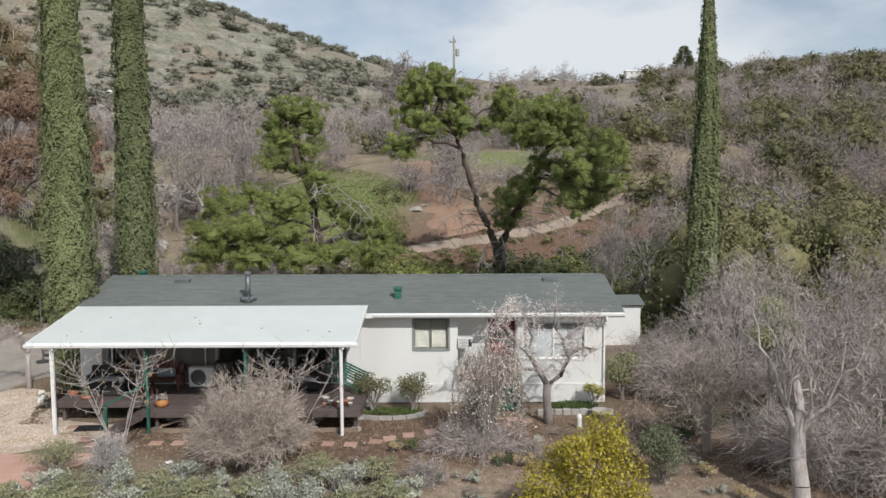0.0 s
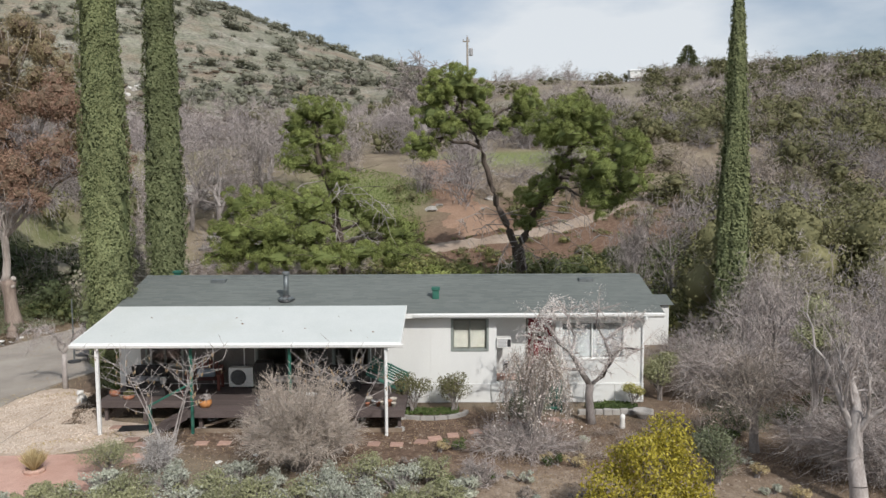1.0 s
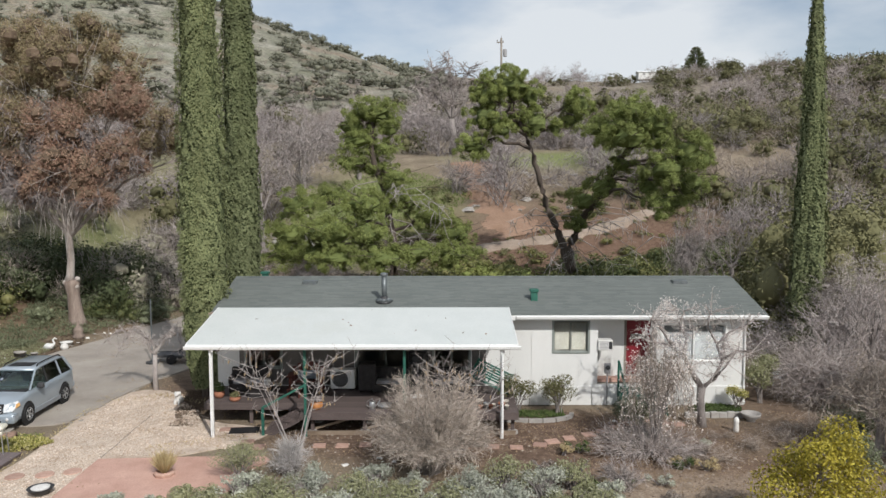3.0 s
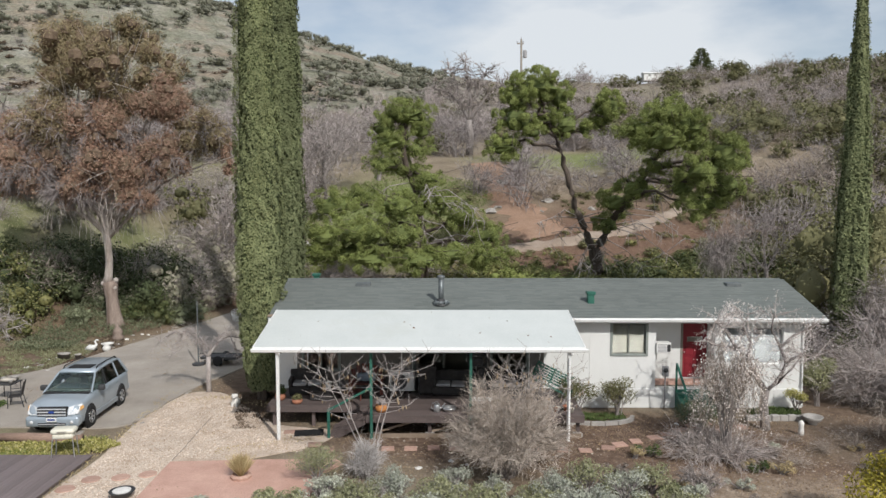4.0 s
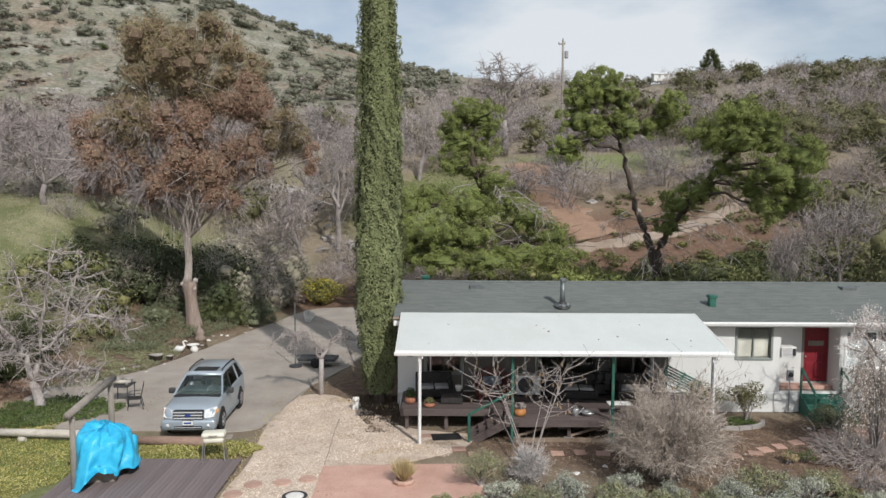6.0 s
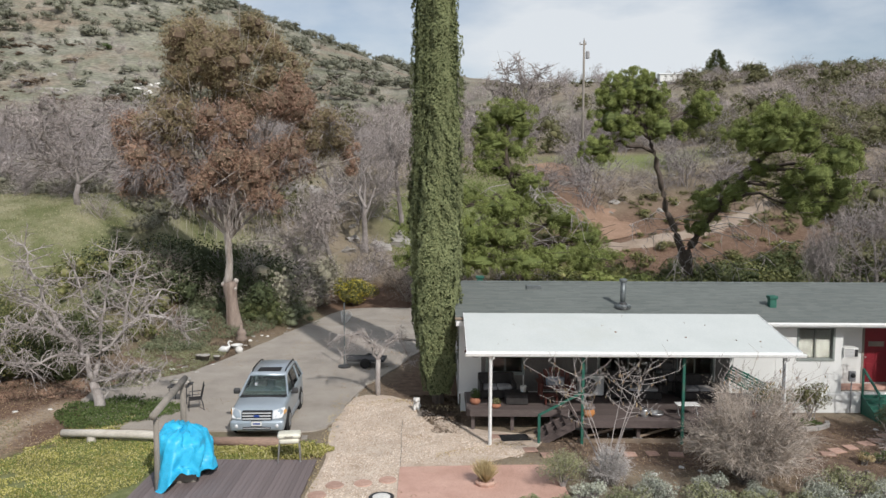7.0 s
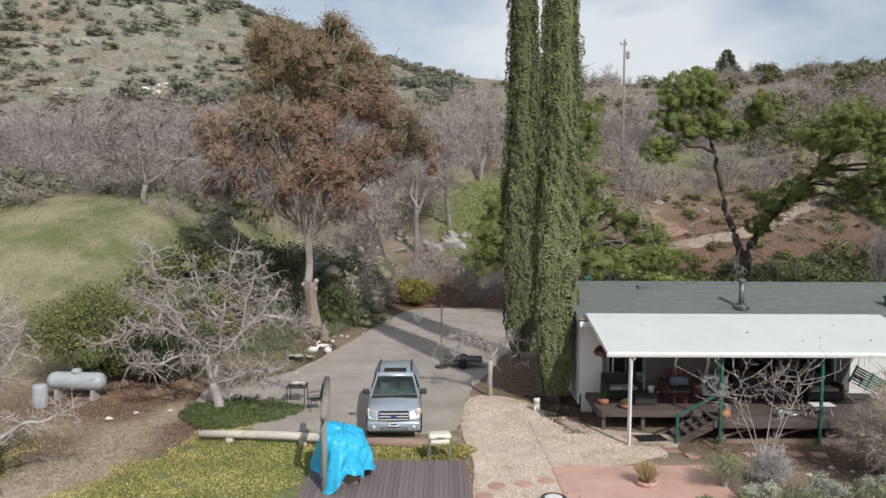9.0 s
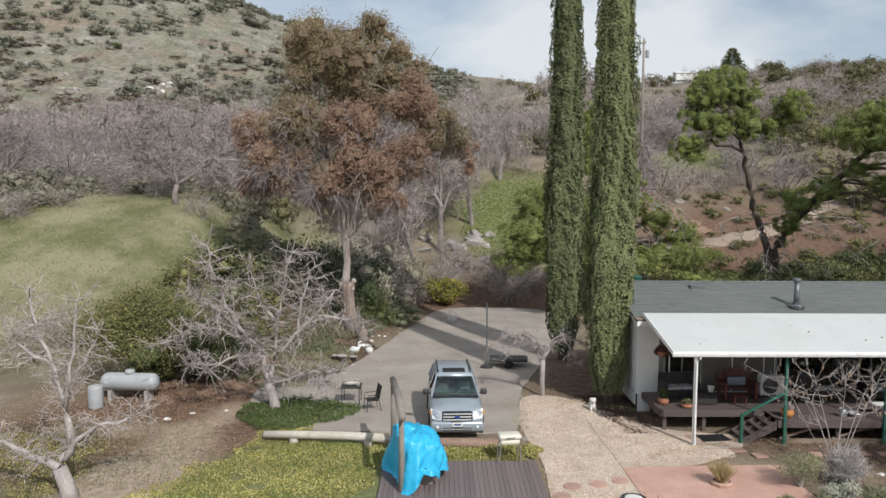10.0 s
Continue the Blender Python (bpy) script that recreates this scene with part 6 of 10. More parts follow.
# ---- woods, brush and ground plants ----
def scatter(name, label, category, base, spots, mat, parent=None):
    """One object of many copies. base: (v, f) variants; spots: rows x, y, z, scale, height factor, turn."""
    pieces = []
    spots = np.asarray(spots, float)
    for i, (v, f) in enumerate(base):
        s = spots[i::len(base)]
        if not len(s):
            continue
        c, n = np.cos(s[:, 5])[:, None], np.sin(s[:, 5])[:, None]
        x = (v[None, :, 0] * c - v[None, :, 1] * n) * s[:, 3:4] + s[:, 0:1]
        y = (v[None, :, 0] * n + v[None, :, 1] * c) * s[:, 3:4] + s[:, 1:2]
        z = v[None, :, 2] * (s[:, 3] * s[:, 4])[:, None] + s[:, 2:3]
        vv = np.stack([x, y, z], -1).reshape(-1, 3)
        ff = (np.arange(len(s))[:, None, None] * len(v) + f[None]).reshape(-1, f.shape[1])
        pieces.append((vv, ff))
    return single(name, array_mesh(name, *joined(pieces), M[mat], True), None, label, category, kind="stuff")


def far_thicket(seed, slivers, w=0.012, length=0.17, lobes=9):
    """Unit leafless clump, 1 high and about 1 wide: stems from the ground and a dome of fine twigs, as triangles."""
    rng = np.random.default_rng(seed)
    a, r = rng.uniform(0, 2 * np.pi, lobes), 0.44 * np.sqrt(rng.uniform(0.0, 1, lobes))
    L = np.stack([r * np.cos(a), r * np.sin(a), 0.1 + (0.7 - 1.5 * r * r) * rng.uniform(0.08, 1.0, lobes)], 1)
    R = rng.uniform(0.15, 0.25, lobes)
    segs = []
    for q in L:
        m = q * np.array([0.45, 0.45, 0.55]) + rng.normal(size=3) * 0.03
        segs += [(rng.normal() * 0.08, rng.normal() * 0.08, -0.04, *m, 0.008, 0.006), (*m, *q, 0.006, 0.003)]
        for k in range(2):
            segs.append((*m, *(q + rng.normal(size=3) * 0.12), 0.006, 0.003))
    v1, f1 = seg_arrays(segs, 3)
    k = rng.integers(0, lobes, slivers)
    d = unit(rng.normal(size=(slivers, 3)))
    c = L[k] + d * (R[k] * rng.uniform(0.2, 1.15, slivers))[:, None]
    c[:, 2] = np.maximum(c[:, 2], 0.01)
    axis = unit(d * 0.7 + L[k] * 0.6 + rng.normal(size=(slivers, 3)) * 0.5)
    side = unit(np.cross(axis, rng.normal(size=(slivers, 3)))) * (w * rng.uniform(0.6, 1.4, (slivers, 1)))
    ln = axis * (length * rng.uniform(0.5, 1.3, (slivers, 1)))
    v2 = np.stack([c - side, c + side, c + ln], 1).reshape(-1, 3)
    return joined([(v1, tri(f1)), (v2, np.arange(slivers * 3).reshape(-1, 3))])


def far_bush(seed, leaves, leaf=0.16, lobes=7, core=None, jitter=0.45):
    """Unit leafy bush, about 1 wide: rounded lobes of leaf chips that face outwards, with an optional dark heart."""
    rng = np.random.default_rng(seed)
    L = np.array([(rng.uniform(-0.4, 0.4), rng.uniform(-0.4, 0.4), rng.uniform(0.2, 0.6), *(rng.uniform(0.2, 0.32),) * 2, rng.uniform(0.18, 0.28)) for _ in range(lobes)])
    L[:, 2] -= 0.9 * (L[:, 0] ** 2 + L[:, 1] ** 2)
    pick = rng.choice(len(L), leaves, p=L[:, 3] / L[:, 3].sum())
    d = unit(rng.normal(size=(leaves, 3)) + np.array([0, 0, 0.35]))
    bump = 0.8 + 0.34 * fbm(d[:, 0] * 2.7 + pick * 5.3, d[:, 1] * 2.7 + d[:, 2] * 2.1, seed, 3)
    c = L[pick, :3] + d * L[pick, 3:] * (bump * rng.uniform(0.8, 1.1, leaves))[:, None]
    chips = facing_chips(c, d + np.array([0, 0, 0.15]), leaf, rng, jitter)
    if core is None:
        return chips
    v, f = lump_arrays(L, rng, *core)
    return joined([(v, tri(f)), chips])


def field(n, seed, y0, y1, keep, smin, smax, side=0.62, power=1.0, h=(0.8, 1.2)):
    """Plan spots over the land in view."""
    rng, out = np.random.default_rng(seed), []
    while len(out) < n:
        y = y0 + (y1 - y0) * rng.uniform() ** power
        x = rng.uniform(-24 - side * y, 3 + side * y)
        if rng.uniform() < keep(x, y):
            out.append((x, y, gz(x, y) - 0.08, rng.uniform(smin, smax), rng.uniform(*h), rng.uniform(0, 6.28)))
    return out


def open_land(x, y):
    g = max(float(blob(np.array(x), np.array(y), *q)) for q in ((-12.5, 74, 8, 10), (-45, 50, 15, 12), (6, 67, 9, 7), (8, 92, 9, 4), (-31, 60, 6, 5)))
    near_road = abs(y - road_y(x)) < 2.6 and -8 < x < 40
    pines = 0.2 if -12 < x < 22 and y < 76 else 1.0
    return 0.0 if near_road else max(0.0, 1 - 1.25 * g) * pines


def road_y(x):
    return 66.3 + 0.28 * (x + 3) + 0.006 * (x + 3) ** 2


def patchy(x, y, seed, scale=25.0):
    return float(ss(0.42, 0.58, fbm(np.array(x / scale), np.array(y / scale), seed, 3)))


def house_side(x, y):
    return not (-17 < x < 9 and y < 41) and not (-24.5 < x < -13 and y < 57)


# oak green lifted and greyed, with the far hill's haze put into it
M["hilloak"] = leafy("hazed_hill_oaks", [(0.165, 0.172, 0.13), (0.195, 0.20, 0.153), (0.235, 0.236, 0.186)], 0.85, 0.1, 0.04)
near_bare = [far_thicket(200 + k, 620, 0.0042, 0.17, 12) for k in range(4)]
mid_bare = [far_thicket(210 + k, 190, 0.009, 0.17, 8) for k in range(4)]
bush_near = [far_bush(220 + k, 1700, 0.042, 12, (4, 3, 0.42)) for k in range(4)]
bush_soft = [far_bush(270 + k, 760, 0.056, 9, (4, 3, 0.4)) for k in range(4)]
bush_mid = [far_bush(230 + k, 300, 0.085, 7, (4, 3, 0.45)) for k in range(4)]
bush_far = [far_bush(240 + k, 190, 0.105, 5, (4, 3, 0.6)) for k in range(4)]
bush_oak = [far_bush(250 + k, 7000, 0.026, 19, (5, 3, 0.5)) for k in range(3)]

scatter("bare_woods", "leafless gray-mauve woods on the valley side", "woods", near_bare,
        field(250, 301, 58, 140, lambda x, y: open_land(x, y) * (1 - 0.3 * float(ss(15, 40, x))) * (0.3 + 0.7 * patchy(x, y, 7)), 3.6, 7.0, h=(0.75, 1.25)), "twig_mauve")
scatter("far_bare_woods", "distant leafless gray woods", "woods", mid_bare,
        field(520, 302, 115, 420, lambda x, y: (0.15 + 0.85 * patchy(x, y, 8, 40)) * (1 - 0.5 * float(ss(220, 420, y))), 3.6, 7.5, 0.62, 1.2), "twig_mauve")
scatter("olive_brush", "olive-green brush on the valley side", "shrubs", bush_soft,
        field(80, 303, 60, 130, lambda x, y: open_land(x, y) * (0.05 + 0.95 * float(ss(8, 30, x))) * (0.3 + 0.7 * patchy(x, y, 9, 14)), 3.0, 6.5), "olive")
rng = np.random.default_rng(313)
masses = []
for k in range(54):
    y = rng.uniform(52, 118)
    x = rng.uniform(17, 24 + 0.5 * y)
    masses.append((x, y, gz(x, y) - 0.2, rng.uniform(4.0, 8.5), rng.uniform(0.6, 0.95), rng.uniform(0, 6.28)))
scatter("oak_masses", "rounded olive-green oaks on the near hillside", "shrubs", bush_near, masses, "olive")
oaks = [(x, y, gz(x, y) - 0.3, w, h, x * 1.7) for x, y, w, h in ((16.2, 42.0, 7.5, 1.15), (20.0, 42.8, 8.0, 1.12), (24.2, 44.5, 8.5, 1.1), (18.4, 47.0, 8.0, 1.2), (29.5, 46.5, 8.5, 1.0), (13.6, 45.5, 5.0, 0.9))]
scatter("olive_oaks", "dense olive-green oaks behind the slender cypress", "trees", bush_oak, oaks, "olive")
scatter("slope_brush", "gray-green brush at the top of the grass slope", "shrubs", bush_soft,
        [(x, y, gz(x, y) - 0.2, w, h, x) for x, y, w, h in ((-58, 57, 3.5, 0.7), (-51, 60.5, 2.6, 0.7), (-66, 56, 4.5, 0.8), (-72, 60, 5, 0.8), (-47.5, 55.5, 2.0, 0.7), (-43, 62, 3.4, 0.8), (-36.5, 61, 3.6, 0.9), (-60, 66, 5.5, 0.8), (-54, 64, 4.5, 0.7), (-66, 63, 6, 0.9), (-49, 66, 4.0, 0.7), (-45.5, 60, 3.2, 0.7), (-70, 70, 6.5, 0.9), (-57, 72, 5, 0.8), (-35.5, 56, 3.0, 0.8), (-63, 57, 4.5, 0.8))], "hillshrub")
scatter("slope_thicket", "gray leafless thicket above the grass slope", "shrubs", near_bare,
        [(-30 - 38 * ((k * 0.618) % 1), 54 + 24 * ((k * 0.381) % 1), gz(-30 - 38 * ((k * 0.618) % 1), 54 + 24 * ((k * 0.381) % 1)) - 0.1, 2.6 + 4.0 * ((k * 0.27) % 1), 0.85, k) for k in range(44)], "twig")
scatter("brown_brush", "brown-gray leafless brush on the valley side", "shrubs", near_bare,
        field(130, 308, 60, 140, lambda x, y: open_land(x, y) * (0.05 + 0.95 * float(ss(8, 34, x))) * (0.3 + 0.7 * patchy(x, y, 19, 18)), 3.4, 6.4, h=(0.6, 0.95)), "twig_brown")
scatter("olive_woods", "distant olive-green oak brush", "shrubs", bush_mid,
        field(230, 304, 125, 300, lambda x, y: (0.12 + 0.88 * float(ss(0, 80, x - 0.1 * y))) * (0.25 + 0.75 * patchy(x, y, 10, 40)), 4.0, 8.5, h=(0.6, 1.0)), "olive")
scatter("brown_woods", "distant brown-gray leafless brush", "shrubs", mid_bare,
        field(270, 309, 125, 300, lambda x, y: (0.15 + 0.85 * float(ss(0, 80, x - 0.1 * y))) * (0.25 + 0.75 * patchy(x, y, 20, 40)), 3.4, 6.5, h=(0.6, 0.95)), "twig_brown")
scatter("hill_brush", "dark shrubs dotted over the far hill", "shrubs", bush_far,
        field(360, 305, 230, 760, lambda x, y: (0.25 + 0.75 * patchy(x, y, 11, 45)) * (x < -20 + 0.04 * y), 2.5, 7, 0.66, 0.8, (0.6, 0.95)), "hilloak")
scatter("hill_oaks", "large dark rounded oaks on the far hill", "shrubs", bush_far,
        field(330, 310, 300, 740, lambda x, y: (0.04 + 0.96 * patchy(x, y, 21, 55)) * (x < -20 + 0.04 * y), 7, 16, 0.66, 0.8, (0.5, 0.85)) + field(190, 311, 600, 715, lambda x, y: float(x < 0), 7, 13, 0.66, 1.0, (0.6, 1.0)), "hilloak")
scatter("hill_scrub", "gray-brown scrub over the far hill", "shrubs", mid_bare,
        field(260, 315, 150, 560, lambda x, y: (0.2 + 0.8 * patchy(x, y, 24, 35)) * (x < -20 + 0.04 * y), 3.0, 7, 0.66, 0.8, (0.5, 0.8)), "twig_brown")
scatter("hill_thicket", "pale leafless thicket low on the far hill", "shrubs", mid_bare,
        field(300, 316, 100, 300, lambda x, y: (0.15 + 0.85 * patchy(x, y, 25, 30)) * (x < -30), 3.4, 7.0, 0.66, 0.9, (0.6, 0.95)), "twig_mauve")
scatter("hill_sage", "gray-green brush low on the far hill", "shrubs", bush_mid,
        field(110, 317, 95, 330, lambda x, y: (0.1 + 0.9 * patchy(x, y, 27, 30)) * (x < -25), 3.0, 6.5, 0.66, 0.9, (0.5, 0.8)), "hillshrub")
scatter("hill_russet", "russet-brown scrub on the lower far hill", "shrubs", bush_far,
        field(150, 318, 250, 420, lambda x, y: (0.1 + 0.9 * patchy(x, y, 28, 30)) * (x < -70), 3.0, 8.0, 0.66, 0.9, (0.35, 0.65)), "euc_core")
# brush right behind the house, on the bank and beside the driveway
rng = np.random.default_rng(306)
spots, dark, grays = [], [], []
while len(spots) < 180:
    x, y = rng.uniform(-12, 28), rng.uniform(40.5, 62)
    if open_land(x, y) > rng.uniform() * 0.2 and house_side(x, y):
        spots.append((x, y, gz(x, y) - 0.1, rng.uniform(1.5, 3.4), rng.uniform(0.6, 1.1), rng.uniform(0, 6.28)))
while len(grays) < 95:
    x, y = rng.uniform(7.5, 30), rng.uniform(31, 60)
    if (x > 12 or y > 43) and not (x < 24 and y > 40 and rng.uniform() < 0.88):
        grays.append((x, y, gz(x, y) - 0.1, rng.uniform(1.6, 4.0), rng.uniform(0.5, 0.9), rng.uniform(0, 6.28)))
for k in range(40):
    x = rng.uniform(-29.5, -23.5)
    y = rng.uniform(40.5, 53)
    if x < -22.5 - 0.28 * (53 - y) and not (-28.6 < x < -25.2 and y < 44.5):
        dark.append((x, y, gz(x, y) - 0.1, rng.uniform(1.4, 2.8), rng.uniform(0.6, 1.2), rng.uniform(0, 6.28)))
for k in range(5):
    x, y = rng.uniform(-33.5, -31), rng.uniform(42, 47)
    dark.append((x, y, gz(x, y) - 0.1, rng.uniform(2.4, 4.6), rng.uniform(0.8, 1.3), rng.uniform(0, 6.28)))
for k in range(26):
    x, y = rng.uniform(-22, -8), rng.uniform(54.5, 63)
    grays.append((x, y, gz(x, y) - 0.1, rng.uniform(2, 4), rng.uniform(0.6, 1.0), rng.uniform(0, 6.28)))
for k in range(12):
    x, y = rng.uniform(-60, -40), rng.uniform(33, 40)
    grays.append((x, y, gz(x, y) - 0.1, rng.uniform(2, 4.5), rng.uniform(0.6, 1.0), rng.uniform(0, 6.28)))
for k in range(14):
    x, y = rng.uniform(-31.5, -28.0), rng.uniform(48.5, 54)
    dark.insert(0, (x - 0.6, y, gz(x, y) - 0.2, rng.uniform(3.0, 5.0), rng.uniform(0.8, 1.15), rng.uniform(0, 6.28)))
scatter("bank_brush", "mixed green brush behind the house", "shrubs", bush_soft, spots, "bay")
low_dark = []
while len(low_dark) < 150:
    x, y = rng.uniform(-8, 22), rng.uniform(42, 58)
    if len(low_dark) > 100:
        x, y = rng.uniform(1, 20), rng.uniform(56, 63.5)
    low_dark.append((x, y, gz(x, y) - 0.1, rng.uniform(1.6, 3.6), rng.uniform(0.6, 1.0), rng.uniform(0, 6.28)))
scatter("house_back_brush", "dark green brush close behind the house", "shrubs", bush_soft, low_dark, "darkgreen")
scatter("shade_brush", "dark evergreen undergrowth on the driveway bank", "shrubs", bush_near, dark[:14] + dark[15::3], "darkgreen")
scatter("bank_creeper", "gray-green creeper over the driveway bank", "shrubs", [far_bush(260 + k, 2400, 0.034, 13, (4, 3, 0.42)) for k in range(3)], dark[14::3], "bank_ivy")
scatter("bank_twigs", "gray leafless brush on the driveway bank", "shrubs", near_bare, dark[16::3], "twig_brown")
soft = []
for k in range(64):
    x, y = rng.uniform(-30, -22.4), rng.uniform(47.5, 62)
    if x < -24.0 - 0.16 * max(0, 56 - y):
        soft.append((x, y, gz(x, y) - 0.1, rng.uniform(2.4, 4.8), rng.uniform(0.7, 1.15), rng.uniform(0, 6.28)))
scatter("bank_sagebrush", "soft gray-olive shrubs on the driveway bank", "shrubs", bush_soft, soft[0::2], "hillshrub")
scatter("bank_gray_twigs", "tall gray leafless shrubs on the driveway bank", "shrubs", near_bare, soft[1::2] + soft[0::4], "twig")
mauve = []
while len(mauve) < 26:
    x, y = rng.uniform(9.8, 17), rng.uniform(31.5, 41)
    if x > 12.2 or y < 34:
        mauve.append((x, y, gz(x, y) - 0.1, rng.uniform(2.4, 4.4), rng.uniform(0.7, 1.0), rng.uniform(0, 6.28)))
scatter("mauve_thicket", "soft mauve-gray leafless thicket beside the house", "shrubs", near_bare, mauve, "twig_mauve")
deep = []
for k in range(19):
    x, y = rng.uniform(-35, -26.2), rng.uniform(45.6, 50.5)
    deep.append((x, y, gz(x, y) - 0.3, rng.uniform(3.4, 5.0), rng.uniform(0.85, 1.15), rng.uniform(0, 6.28)))
# added brush in the dark core colour, imitating deep shade behind the trunk
scatter("deep_brush", "added dark brush standing in for shade behind the eucalyptus", "shrubs", bush_near, deep, "cypress_core")
oliv = [(x, y, gz(x, y) - 0.2, w, h, x * 2.3) for x, y, w, h in ((-34.5, 45.0, 4.2, 0.9), (-32.4, 43.2, 3.4, 0.9), (-36.5, 43.0, 3.2, 0.8), (-33.6, 48.6, 4.0, 0.8), (-31.6, 40.6, 2.6, 0.8), (-36.0, 39.4, 3.4, 0.8), (-38.6, 38.0, 3.0, 0.8))]
scatter("slope_foot_brush", "olive brush at the foot of the grass slope", "shrubs", bush_near, oliv, "bay")
top = [(x, y, gz(x, y) - 0.25, w, h, x * 1.9) for x, y, w, h in ((-54.0, 54.0, 4.2, 0.8), (-51.2, 55.0, 4.6, 0.75), (-48.6, 56.4, 3.6, 0.7), (-57.0, 52.5, 4.0, 0.8), (-53.5, 50.4, 2.4, 0.6), (-45.0, 58.0, 3.2, 0.7), (-42.2, 57.2, 3.0, 0.8), (-37.0, 55.0, 3.4, 0.9), (-35.4, 52.0, 2.8, 0.9), (-50.0, 52.8, 2.2, 0.6), (-46.6, 55.6, 1.6, 0.6), (-51.0, 50.6, 3.6, 0.7), (-49.2, 51.2, 3.0, 0.65), (-52.6, 49.0, 3.2, 0.7), (-47.6, 52.8, 2.4, 0.6))]
haze = [(x, y, gz(x, y) - 0.2, w, h, x * 1.3) for x, y, w, h in ((-50.6, 48.6, 3.6, 0.9), (-48.9, 49.4, 3.0, 0.8), (-52.6, 47.2, 3.8, 0.9), (-47.2, 51.0, 2.6, 0.8), (-54.0, 45.6, 3.6, 0.9), (-44.6, 54.0, 2.6, 0.9), (-41.6, 53.4, 2.6, 0.9), (-37.6, 50.4, 2.6, 1.0))]
scatter("slope_edge_thicket", "gray leafless thicket on the edge of the slope", "shrubs", near_bare, haze, "twig_mauve")
scatter("slope_crest_brush", "gray-green bushes along the crest of the slope", "shrubs", bush_near, top, "hillshrub")
scatter("shed_brush", "leafless brush before the pale shed", "shrubs", near_bare, [(x, y, gz(x, y) - 0.1, w, 0.8, x * 3) for x, y, w in ((9.4, 37.2, 1.9), (10.6, 36.4, 2.6), (11.3, 38.2, 3.0), (8.7, 35.4, 1.4))], "twig_mauve")
fallen = [(x, y, gz(x, y) - 0.05, w, 0.42, x * 5) for x, y, w in ((3.0, 23.0, 1.6), (4.6, 23.9, 1.5), (6.1, 24.6, 1.8), (7.2, 23.2, 1.7), (5.4, 22.6, 1.3), (7.6, 25.8, 1.9), (4.0, 25.1, 1.1), (6.9, 21.9, 1.4))]
scatter("fallen_branches", "gray tangles of fallen branches on the bed", "branches", near_bare, fallen, "twig_brown")
boughs = [(x, y, gz(x, y) - 0.2, w, h, x * 2.9) for x, y, w, h in ((-1.8, 57.4, 3.6, 0.7), (0.4, 58.6, 4.0, 0.62), (2.6, 57.0, 3.4, 0.6), (-0.4, 61.0, 3.4, 0.6), (-3.6, 59.6, 3.8, 0.7), (4.8, 60.8, 3.0, 0.5))]
scatter("low_pine_boughs", "low sprawling green boughs on the bank", "shrubs", bush_near, boughs, "pine")
scatter("gray_thicket", "tangled leafless gray thicket", "shrubs", near_bare, grays[0::2], "twig")
scatter("brown_thicket", "tangled leafless brown thicket", "shrubs", near_bare, grays[1::2], "twig_brown")
thick = []
while len(thick) < 44:
    x, y = rng.uniform(8.2, 24), rng.uniform(23, 40)
    thick.append((x, y, gz(x, y) - 0.1, rng.uniform(1.0, 2.4), rng.uniform(0.5, 1.0), rng.uniform(0, 6.28)))
scatter("thicket_evergreens", "dark green shrubs in the thicket", "shrubs", bush_near, thick, "darkgreen")
red = []
while len(red) < 210:
    x, y = rng.uniform(-9, 22), rng.uniform(56, 80)
    if abs(y - road_y(x)) > 1.6 and not (-5 < x < 4 and y > 69):
        red.append((x, y, gz(x, y) - 0.06, rng.uniform(0.6, 2.0), rng.uniform(0.5, 0.9), rng.uniform(0, 6.28)))
for k in range(60):
    x = rng.uniform(-7, 19)
    y = road_y(x) + rng.choice((-1, 1)) * rng.uniform(0.7, 1.5)
    red.append((x, y, gz(x, y) - 0.06, rng.uniform(0.3, 0.9), rng.uniform(0.5, 0.9), rng.uniform(0, 6.28)))
scatter("bank_scrub", "low olive scrub on the red bank", "shrubs", bush_mid, red[0::2], "olive")
scatter("bank_greens", "low green scrub on the red bank", "shrubs", bush_mid, red[1::2], "bay")

# dirt road across the bank and a bare trail up from it
def strip(name, label, pts, half, mat, seed, lift=0.09):
    """A worn track laid over the land, with ragged edges."""
    g, pts, n = Geo(), np.array(pts, float), 90
    t = np.linspace(0, 1, n)
    k = np.linspace(0, 1, len(pts))
    cx, cy = np.interp(t, k, pts[:, 0]), np.interp(t, k, pts[:, 1])
    dx, dy = np.gradient(cx), np.gradient(cy)
    for i in range(n):
        L = math.hypot(dx[i], dy[i])
        for o in (-1, -0.6, -0.2, 0.2, 0.6, 1):
            w = half * o * (0.45 + 1.1 * float(fbm(np.array(i * 0.31 + 40 * (o > 0)), np.array(seed * 1.7), seed, 3)))
            x, y = cx[i] - dy[i] / L * w, cy[i] + dx[i] / L * w
            g.v.append((x, y, gz(x, y) + (lift + 0.05 * math.sin(i * 0.9 + o * 4) if abs(o) < 0.9 else -0.1)))
    for i in range(n - 1):
        for j in range(5):
            g.f.append((i * 6 + j, i * 6 + 6 + j, i * 6 + 7 + j, i * 6 + j + 1))
    return single(name, g, M[mat], label, "road", kind="structure", smooth=True)


